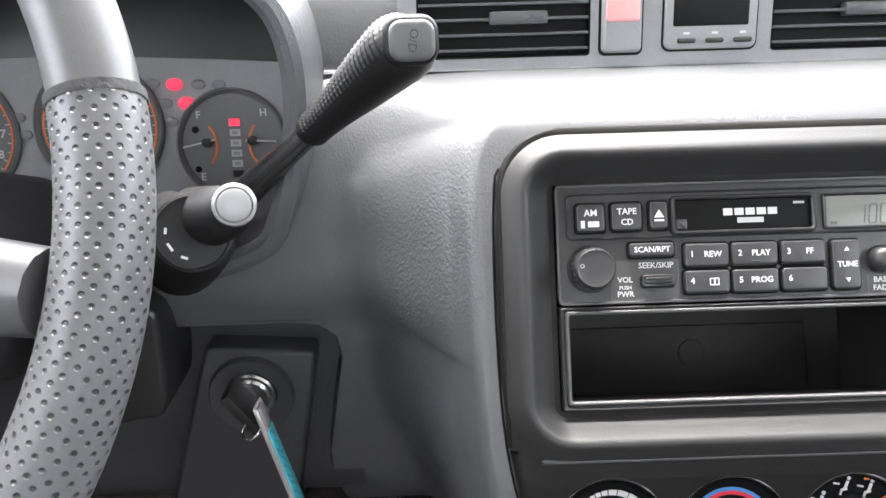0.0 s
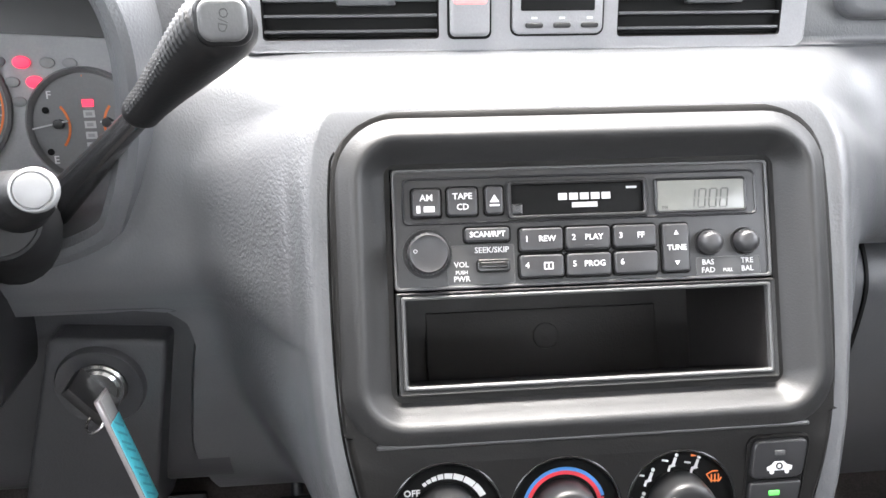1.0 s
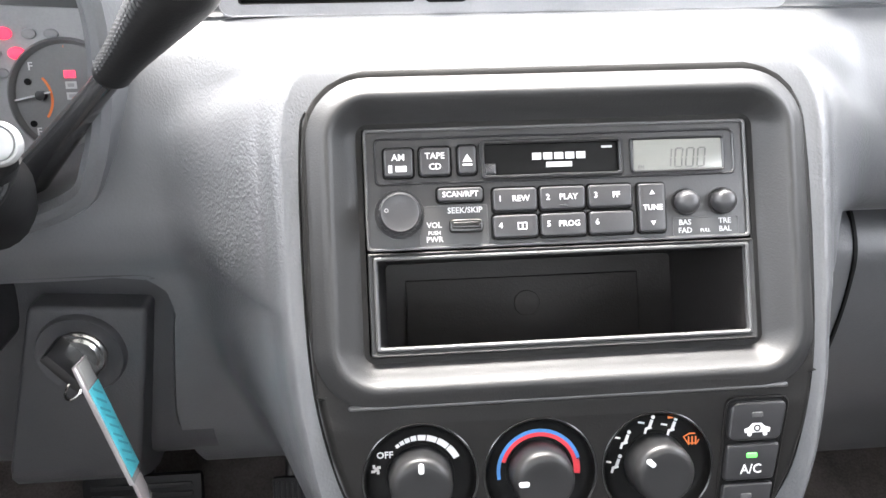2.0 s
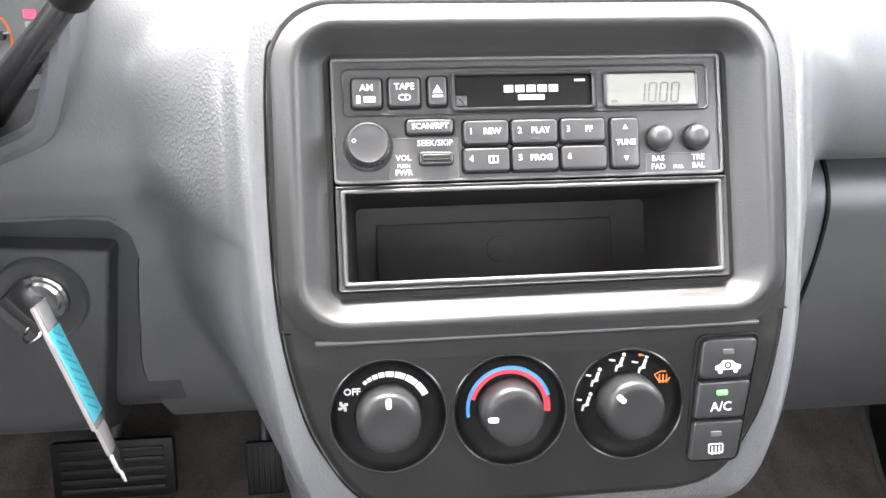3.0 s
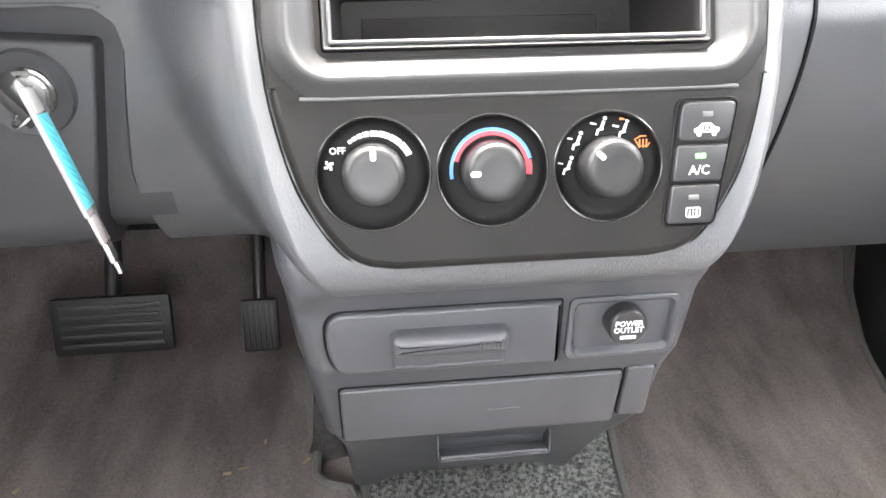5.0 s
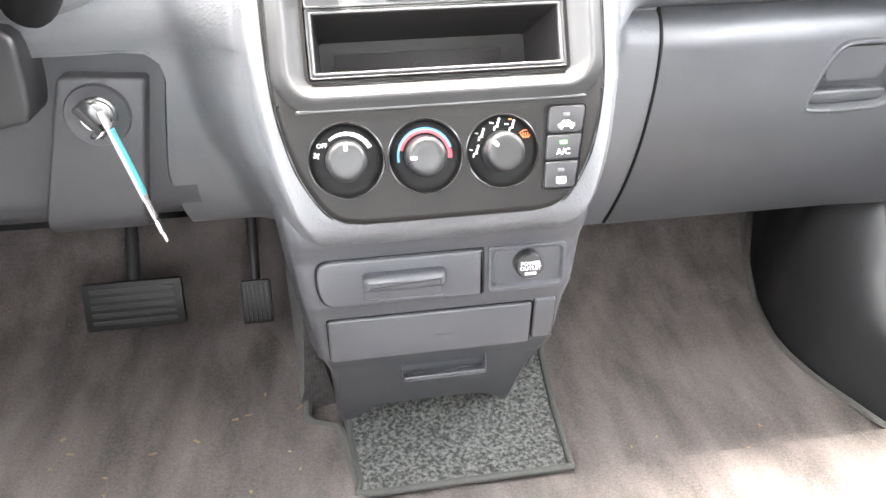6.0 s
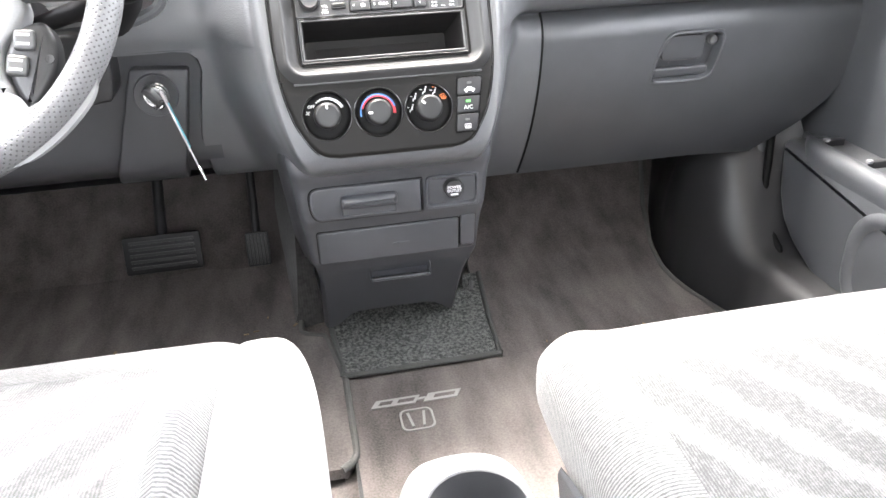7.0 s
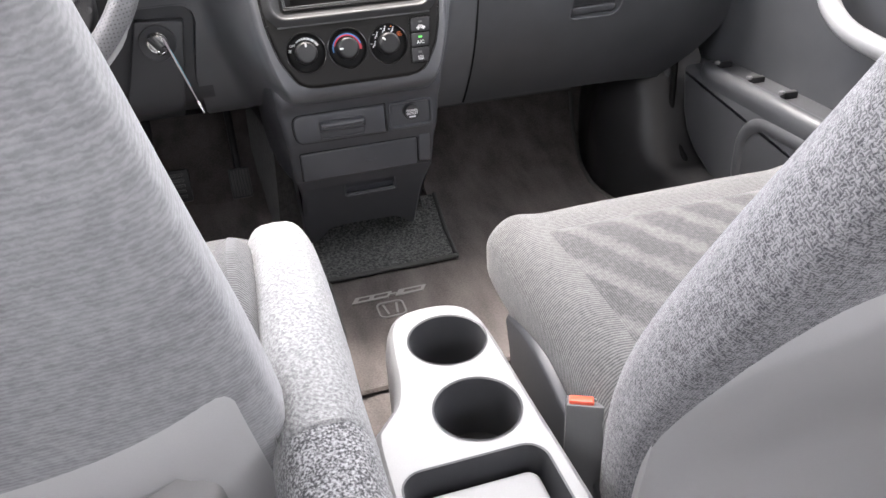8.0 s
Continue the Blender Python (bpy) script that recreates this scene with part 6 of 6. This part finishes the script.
# instruments
CL = Matrix(((1, 0, 0, 0), (0, 0.17, -0.985, 0.205), (0, 0.985, 0.17, 0.56), (0, 0, 0, 1)))
cluster = thing("instrument_cluster", "dark instrument cluster with orange-ringed gauges and red lamps", "instrument cluster", CL)
part("hood_lining", pad(rrect(-0.64, -0.205, -0.075, 0.14, 0.02), -0.02, -0.008, 0.001), M_BLACK, cluster, "black lining above the dials")
top_edge = [(-0.21 - 0.42 * i / 24, 0.040 + 0.010 * math.sin(math.pi * i / 24)) for i in range(25)]
part("face", pad([(-0.63, -0.075), (-0.21, -0.075)] + top_edge, -0.01, 0.0, 0.001), M_CLUSTER, cluster)
part("lower_trim", pad(rrect(-0.63, -0.218, -0.10, -0.046, 0.004), -0.004, 0.012, 0.003), M_CLUSTERTRIM, cluster)


def gauge(u, v, r, words, ring_mat=M_ORANGE, a0=-130, a1=130):
    gd = part("gauge", moved(lathe([(r + 0.003, 0.0), (r + 0.003, 0.003), (r + 0.0015, 0.0045), (r, 0.003), (r - 0.001, 0.0006), (0.002, 0.0006)], 48), pose(u, v, 0)), M_GAUGE, cluster)
    part("scale", arc_band(u, v, r - 0.0035, r - 0.0022, a0, a1, 0.0007, segs=40), ring_mat, gd, "orange scale", smooth=False)
    for text, a, rr in words:
        lettering(text, u + rr * math.sin(radians(a)), v + rr * math.cos(radians(a)), 0.0006, 0.0078, M_WHITE, gd, wide=1.12, bold=0.00015)
    ticks = bmesh.new()
    for i in range(27 if a1 - a0 > 1 else 0):
        q = radians(a0 + (a1 - a0) * i / 26)
        join(ticks, moved(block(-0.0003, 0.0003, -0.0016 - 0.001 * (i % 2), 0.0, 0, 0.0003), pose(u + (r - 0.0037) * math.sin(q), v + (r - 0.0037) * math.cos(q), 0.0006, 0, 0, -math.degrees(q))))
    if len(ticks.verts):
        part("tick_marks", ticks, M_WHITE, gd, smooth=False)
    return gd


gauge(-0.3670, 0.004, 0.040, [("80", 40, 0.03), ("100", 75, 0.027), ("120", 108, 0.029), ("20", -108, 0.029), ("40", -75, 0.03)])
gauge(-0.4625, 0.001, 0.040, [("6", 62, 0.031), ("7", 90, 0.031), ("8", 116, 0.031), ("5", 36, 0.031)])
g3 = gauge(-0.2800, -0.010, 0.0342, [], a0=0, a1=0.5)
for s, words in ((-1, (("F", 0.0195), ("E", -0.0215))), (1, (("H", 0.0200), ("C", -0.0215)))):
    part("scale", arc_band(-0.280 + s * 0.0300, -0.010, 0.0185, 0.0200, 50 if s < 0 else -50, 130 if s < 0 else -130, 0.0008, segs=14), M_ORANGE, g3, "orange scale", smooth=False)
    for w_, dv in words:
        lettering(w_, -0.280 + s * 0.0215, -0.010 + dv, 0.0008, 0.0070, M_WHITE, g3, bold=0.0001)
part("needle", moved(block(-0.0225, 0.0, -0.0005, 0.0005, 0.003, 0.0045), pose(-0.2905, -0.0065, 0, 0, 0, 12)), M_WHITE, g3, "white needle")
part("needle", moved(block(0.0, 0.020, -0.0005, 0.0005, 0.003, 0.0045), pose(-0.2705, -0.0075, 0, 0, 0, -4)), M_WHITE, g3, "white needle")
for u, v, r_, n_, mm in ((-0.3044, 0.0002, 0.0021, 0.0008, M_DARK), (-0.3044, -0.0262, 0.0021, 0.0008, M_DARK), (-0.2965, -0.0085, 0.0030, 0.0046, M_BLACK), (-0.2665, -0.0080, 0.0030, 0.0046, M_BLACK)):
    part("needle_hub" if mm is M_BLACK else "gauge_dot", moved(lathe([(r_, 0.0), (r_, n_), (r_ * 0.3, n_ + 0.0003)], 18), pose(u, v, 0.0006)), mm, g3)
for i in range(6):
    bar(-0.2815, -0.2745, 0.0020 - 0.0068 * i, 0.0066 - 0.0068 * i, 0.0008, M_LAMP_RED if i == 0 else M_GREY_PRINT if i < 5 else M_BLACK, g3, "gear_lamp")
    if 0 < i < 5:
        bar(-0.2800, -0.2760, 0.0032 - 0.0068 * i, 0.0054 - 0.0068 * i, 0.0012, M_CLUSTER, g3, "gear_mark")
for u, v, w_, on in ((-0.3150, 0.0300, 0.0048, 1), (-0.3085, 0.0178, 0.0048, 1), (-0.3290, 0.031, 0.004, 0), (-0.2995, 0.0295, 0.004, 0), (-0.2860, 0.0290, 0.004, 0), (-0.322, 0.018, 0.004, 0), (-0.3195, 0.0058, 0.004, 0), (-0.4195, 0.0115, 0.004, 0), (-0.4165, 0.0, 0.004, 0)):
    o = part("warning_lamp", moved(lathe([(w_, 0.0), (w_, 0.0012), (w_ * 0.8, 0.0016), (0.0005, 0.0016)], 20), pose(u, v, 0) @ Matrix.Diagonal((1.1, 0.8, 1, 1))), M_LAMP_RED if on else M_LENS, cluster)

# pedals
brake = thing("brake_pedal", "black rubber brake pedal with ridges", "pedal", pose(-0.339, 0.318, 0.112, 72, 0, 0))
part("pad", block(-0.060, 0.060, -0.031, 0.031, -0.012, 0.0, 0.006), M_GRIP, brake)
for i in range(5):
    part("ridge", block(-0.050, 0.050, -0.022 + 0.010 * i, -0.017 + 0.010 * i, -0.002, 0.0022, 0.0012), M_BEZEL, brake)
part("arm", tube([(0, 0.02, -0.012), (0.0, 0.15, -0.06), (0.0, 0.32, -0.08)], 0.009, 10), M_BLACK, brake)
gas = thing("accelerator_pedal", "black ribbed accelerator pedal", "pedal", pose(-0.192, 0.322, 0.098, 70, 0, 0))
part("pad", block(-0.019, 0.019, -0.029, 0.028, -0.010, 0.0, 0.004), M_GRIP, gas)
for i in range(6):
    part("ridge", block(-0.0155 + 0.0056 * i, -0.0125 + 0.0056 * i, -0.025, 0.024, -0.001, 0.0018, 0.0008), M_BEZEL, gas)
part("arm", tube([(0, 0.02, -0.010), (0.0, 0.12, -0.04), (0.0, 0.3, -0.06)], 0.007, 10), M_BLACK, gas)

# ---- seats ----
def cushion_loop(y, W, zmid, h, bol, n=72):
    out = []
    for k in range(n):
        a = 2 * math.pi * k / n
        c, s = math.cos(a), math.sin(a)
        x = W * math.copysign(abs(c) ** 0.42, c)
        zz = math.copysign(abs(s) ** 0.5, s)
        z = zmid + h * zz
        if zz > 0:
            z += bol * math.exp(-((abs(x) - (W - 0.031)) / 0.030) ** 2)
        out.append((x, y, z))
    return out


def cushion(length, W, top, bol, thick=0.13):
    """Seat base from its front (y = 0) backwards, with side bolsters."""
    stations = [(0.0, 0.55, 0.0), (-0.008, 0.78, 0.1), (-0.022, 0.92, 0.25), (-0.05, 1.0, 0.5), (-0.10, 1.02, 0.8), (-0.18, 1.04, 1.0), (-0.28, 1.04, 1.0), (-length + 0.03, 1.0, 1.0), (-length, 0.95, 0.7)]
    loops = []
    for y, s, bk in stations:
        t = top(y)
        loops.append(cushion_loop(y, W * (0.94 + 0.06 * s), t - thick / 2 - 0.02 * (1 - s), thick / 2 * s, bol(y)))
    fine_loops = []
    for k in range(len(loops[0])):
        fine_loops.append([tuple(p) for p in smooth_line([l[k] for l in loops], 4)])
    loops = [[fine_loops[k][j] for k in range(len(fine_loops))] for j in range(len(fine_loops[0]))]
    return stacked(loops, True, True)


def insert_sheet(length, wide, top, lift=0.004):
    rows = []
    for i in range(30):
        y = -0.075 - (length - 0.12) * i / 29
        edge_w = wide + 0.016 * i / 29
        row = []
        for k in range(25):
            x = -edge_w + 2 * edge_w * k / 24
            e = min(1, (1 - abs(x) / edge_w) * 6, (i + 0.5) / 2.5)
            front = 0.02 * (1 - ease((-y) / 0.05))
            row.append((x, y, top(y) - front + lift * ease(e) - 0.001 + 0.005 * math.cos(x / edge_w * 1.5) * ease(e)))
        rows.append(row)
    return sheet(rows)


def hang(z):
    """Below its hinge the backrest hangs straight down."""
    return -0.47 * 0.03 * math.log(1 + math.exp(-z / 0.03))


def back_loops(H, W, T, taper, slim, rear):
    """Backrest along local z: front bolsters, rounded shoulders."""
    table = smooth_line([(-0.30, 0.80, 0.90), (-0.26, 0.92, 0.95), (-0.15, 1.0, 0.98), (0.0, 1.0, 1.0), (0.1, 0.95, 1.0), (0.2, 0.85, 0.98), (0.3, 0.75, 0.94), (0.4, 0.67, 0.90), (0.46, 0.61, 0.86), (0.54, 0.5, 0.76), (0.585, 0.38, 0.65), (H, 0.15, 0.5)], 5)
    loops = []
    for z, s, sx in table:
        z *= 1.12 if z > 0 else 1.0
        sx -= taper * max(0.0, z)
        if z > 0:
            s = 1 - (1 - s) * slim
        loop = []
        for k in range(72):
            a = 2 * math.pi * k / 72
            c, q = math.cos(a), math.sin(a)
            x = W * sx * math.copysign(abs(c) ** 0.45, c)
            y = T * s * math.copysign(abs(q) ** 0.6, q)
            if q < 0:
                y *= rear
            if q > 0:
                y += 0.022 * s * math.exp(-((abs(x) - (W * sx - 0.045)) / 0.035) ** 2)
            if z > 0:
                y -= T * (1 - s)
            loop.append((x, y + hang(z), z))
        loops.append(loop)
    bm = stacked(loops, True, True)
    uv = bm.loops.layers.uv.new("UVMap")
    where = {}
    for j, loop in enumerate(loops):
        run, last, total = 0.0, loop[0], 0.0
        for k in range(72):
            total += math.dist(loop[k - 1], loop[k])
        for k in range(72):
            run += math.dist(last, loop[k])
            last = loop[k]
            where[j * 72 + k] = (run - total / 2, loop[0][2])
    bm.verts.index_update()
    for f in bm.faces:
        pts = [where[l.vert.index] for l in f.loops]
        wrap = max(p[0] for p in pts) - min(p[0] for p in pts) > 0.3
        span = 2 * max(p[0] for p in pts)
        for l, p in zip(f.loops, pts):
            l[uv].uv = (p[0] + (span if wrap and p[0] < 0 else 0.0), p[1])
    return bm


def back_panel(W, T, top, n=60, power=9, rise=-0.03, low=-0.28, taper=0.0):
    """Vinyl shell over the lower rear of the backrest with an arched top."""
    rows = []
    for j in range(41):
        row = []
        for i in range(n + 1):
            s = -1 + 2 * i / n
            zt = low + 0.02 + (top + rise * abs(s) ** 2.5 - low - 0.02) * (1 - abs(s) ** power) ** 0.5
            z = low + (zt - low) * j / 40
            x = W * s
            e = min((1 - abs(s)) * 5, (40 - j) / 5)
            y = -T * max(0.0, 1 - (abs(x) / (W / 0.985)) ** 4.44) ** 0.3 - 0.010 * ease(e) + 0.002
            row.append((x * (1 - taper * max(0.0, z)), y + hang(z), z))
        rows.append(row)
    return sheet(rows)


def seat(name, label, cx, yf, top, bol, by, bz, recline, bx, centre, W, wide, bw, length, arch, taper, power=9, rise=-0.03, slim=1.0, rear=0.7):
    s = thing(name, label, "car seat", pose(cx, yf, 0), "front seats")
    base = part("cushion", cushion(length, W, top, bol), M_CLOTH, s)
    part("insert", insert_sheet(0.345, wide, top), centre, base, "patterned centre cloth")
    part("frame", block(-0.20, 0.20, -0.32, -0.05, 0.01, 0.13, 0.01), M_BLACK, s)
    bm = back_loops(0.61, bw, 0.052, taper, slim, rear)
    m = pose(bx - cx, by - yf, bz, recline)
    b = part("backrest", moved(bm, m), M_BACKCLOTH_B if name == "driver_seat" else M_BACKCLOTH, s)
    part("back_shell", moved(back_panel(bw * 0.985, 0.052 * rear, arch, 60, power, rise, taper=taper), m), M_VINYL, b, "smooth grey vinyl back panel")
    if power > 20:
        part("back_pocket", moved(back_panel(bw * 0.85, 0.0545 * rear + 0.012, 0.138, 60, power, 0.05, taper=taper), m), M_POCKETVINYL, b, "darker map pocket on the seat back")
    return s


pseat = seat("passenger_seat", "pale grey patterned cloth passenger seat", 0.357, -0.195, lambda y: 0.238 + 0.06 * y, lambda y: 0.012, -0.583, 0.215, 26.5, 0.343, M_INSERT, 0.250, 0.204, 0.250, 0.380, 0.302, 0.10, 10, 0.0, 0.3)
dseat = seat("driver_seat", "pale grey patterned cloth driver seat", -0.372, -0.135, lambda y: 0.250 + 0.06 * ease(-y / 0.3), lambda y: 0.004 + 0.062 * ease((-y - 0.06) / 0.2), -0.565, 0.225, 21, -0.380, M_INSERT_B, 0.205, 0.165, 0.214, 0.430, 0.214, 0.24, 30, 0.072)


def side_shield():
    """Grey plastic cover along the seat's inner side, pointed at its front."""
    loops = []
    for y, z, _ in smooth_line([(-0.318, 0.1570, 0), (-0.345, 0.1640, 0), (-0.40, 0.1660, 0), (-0.45, 0.1570, 0), (-0.50, 0.1400, 0), (-0.56, 0.1120, 0), (-0.64, 0.0800, 0)], 4):
        w = 0.002 + 0.008 * ease((-0.318 - y) / 0.12)
        low = z - 0.002 - 0.14 * ease((-0.310 - y) / 0.05)
        loops.append([(0.094, y, low), (0.094, y, z - 0.006), (0.0950, y, z - 0.002), (0.0965, y, z), (0.094 + w, y, z + 0.003), (0.096 + w, y, z - 0.004), (0.096 + w, y, low)])
    return stacked([[(x - 0.357, y + 0.195, max(0.012, z)) for x, y, z in l] for l in loops], True, True)


# dark plastic here paints the shade on the cover's inner face
part("side_shield", side_shield(), M_SIDE, pseat, "grey plastic side cover, coloured dark for its shaded face")


def bolster_piece(name, stations, mat, label, side):
    """Side bolster that runs on behind the cushion."""
    loops = []
    for y, k, half, top in stations:
        mid = top - 0.125
        loops.append([(side * (0.217 + half * math.copysign(abs(math.cos(a)) ** 0.6, math.cos(a))), y, mid + 0.125 * k * math.copysign(abs(math.sin(a)) ** 0.7, math.sin(a))) for a in [2 * math.pi * i / 40 for i in range(40)]])
    return part(name, stacked(loops, True, True), mat, dseat, label)


for side in (1, -1):
    bolster_piece("side_bolster", ((-0.080, 0.60, 0.022, 0.274), (-0.084, 0.74, 0.030, 0.285), (-0.096, 0.88, 0.037, 0.297), (-0.125, 0.965, 0.041, 0.311), (-0.18, 1.0, 0.042, 0.329), (-0.27, 1.0, 0.041, 0.354), (-0.39, 1.0, 0.039, 0.371), (-0.45, 0.99, 0.037, 0.372), (-0.50, 0.985, 0.038, 0.371), (-0.513, 0.975, 0.0375, 0.370), (-0.516, 0.955, 0.036, 0.369)), M_BOLSTER, "pale flecked cloth side bolster", side)
    bolster_piece("rear_bolster", ((-0.513, 0.94, 0.036, 0.369), (-0.516, 0.968, 0.0376, 0.370), (-0.525, 0.975, 0.038, 0.369), (-0.56, 0.968, 0.038, 0.367), (-0.60, 0.955, 0.038, 0.365), (-0.66, 0.935, 0.038, 0.362)), M_SIDECLOTH, "darker flecked side cloth", side)

# buckle beside the passenger seat
buckle = thing("seat_belt_buckle", "dark seat belt buckle with an orange release button", "belt buckle", pose(0.108, -0.520, 0.190, -16, 0, -26))
part("body", block(-0.028, 0.036, -0.012, 0.012, -0.125, 0.0, 0.004), M_SHIELD, buckle)
part("release_button", block(-0.025, -0.001, -0.009, 0.004, -0.004, 0.0035, 0.0022), M_ORANGE_BUTTON, buckle, "orange release button")
part("tongue_slot", tube([(-0.003, 0.002, 0.0012), (0.004, 0.002, -0.0006), (0.012, 0.002, -0.0012), (0.022, 0.002, 0.0008), (0.033, 0.002, 0.0002)], 0.0016, 8), M_CAP, buckle, "pale metal slot edge")
part("strap", block(-0.018, 0.018, -0.004, 0.004, -0.15, -0.11, 0.001), M_BLACK, buckle)

# ---- cup holder console between the seats ----
cup = thing("cup_holder_console", "pale grey plastic console with two round cup holders", "cup holder")
ZT = 0.185
out = [(-0.002, -0.305), (0.028, -0.311), (0.046, -0.332), (0.0520, -0.38), (0.0530, -0.48), (0.0555, -0.60), (0.058, -0.80), (0.058, -1.0), (-0.105, -1.0), (-0.105, -0.80), (-0.104, -0.60), (-0.102, -0.50), (-0.092, -0.478), (-0.074, -0.455), (-0.0640, -0.42),
       (-0.058, -0.37), (-0.050, -0.332), (-0.034, -0.311)]
out = [(p.x, p.y) for p in smooth_line([(*p, 0) for p in out], 4, True)][::-1]
cups = [circle(0.004, -0.372, 0.0425, 48), circle(0.000, -0.485, 0.0425, 48)]
tray = rrect(-0.106 + 0.012, 0.040, -0.92, -0.545, 0.02, 6)
part("top", plate(inset(out, 0.003), cups + [tray], ZT), M_CUP, cup)
part("side", stacked([[(x, y, z) for x, y in (inset(out, d) if d else out)] for z, d in ((ZT, 0.003), (ZT - 0.0015, 0.0), (ZT - 0.005, -0.0025), (ZT - 0.012, -0.0055), (ZT - 0.03, -0.008), (0.0, -0.008))], False, False), M_CUP, cup)
# wells and tray recess take a darker colour for the shade inside them
for c in cups:
    part("cup_well", stacked([[(x, y, ZT + 0.001) for x, y in inset(c, -0.002)], [(x, y, ZT) for x, y in c], [(x, y, ZT - 0.006) for x, y in inset(c, 0.002)], [(x, y, 0.115) for x, y in inset(c, 0.005)]]), M_KNEE, cup, "round cup well, coloured dark for its shade")
part("tray_wall", stacked([[(x, y, ZT + 0.0005) for x, y in inset(tray, -0.002)], [(x, y, ZT) for x, y in tray], [(x, y, 0.135) for x, y in inset(tray, 0.006)]]), M_KNEE, cup, "tray recess, coloured dark for its shade")
part("tray_lid", moved(pad(rrect(-0.084, 0.030, -0.90, -0.560, 0.012, 6), 0.136, 0.170, 0.006), pose(0, 0, 0)), M_CUP, cup)

# bits of leaf and straw on the driver's carpet
rng = random.Random(5)
bits = bmesh.new()
for i in range(26):
    x, y, a, l = rng.uniform(-0.46, -0.14), rng.uniform(-0.06, 0.24), rng.uniform(0, 180), rng.uniform(0.003, 0.009)
    join(bits, moved(block(-l / 2, l / 2, -0.001 - 0.0012 * (i % 3 == 0), 0.001, 0, 0.001), pose(x, y, 0.0185, rng.uniform(-9, 9), 0, a)))
tagged(part("floor_debris", bits, M_STRAW, None), "small straw and leaf bits scattered on the carpet", "debris", kind="stuff")
bits = bmesh.new()
for i in range(9):
    x, y, a, l = rng.uniform(0.15, 0.46), rng.uniform(-0.15, 0.2), rng.uniform(0, 180), rng.uniform(0.002, 0.006)
    join(bits, moved(block(-l / 2, l / 2, -0.0009, 0.0009, 0, 0.001), pose(x, y, 0.0105 if y < 0.07 else 0.002, 0, 0, a)))
tagged(part("floor_debris", bits, M_STRAW, None), "tiny pale crumbs on the passenger carpet", "debris", kind="stuff")
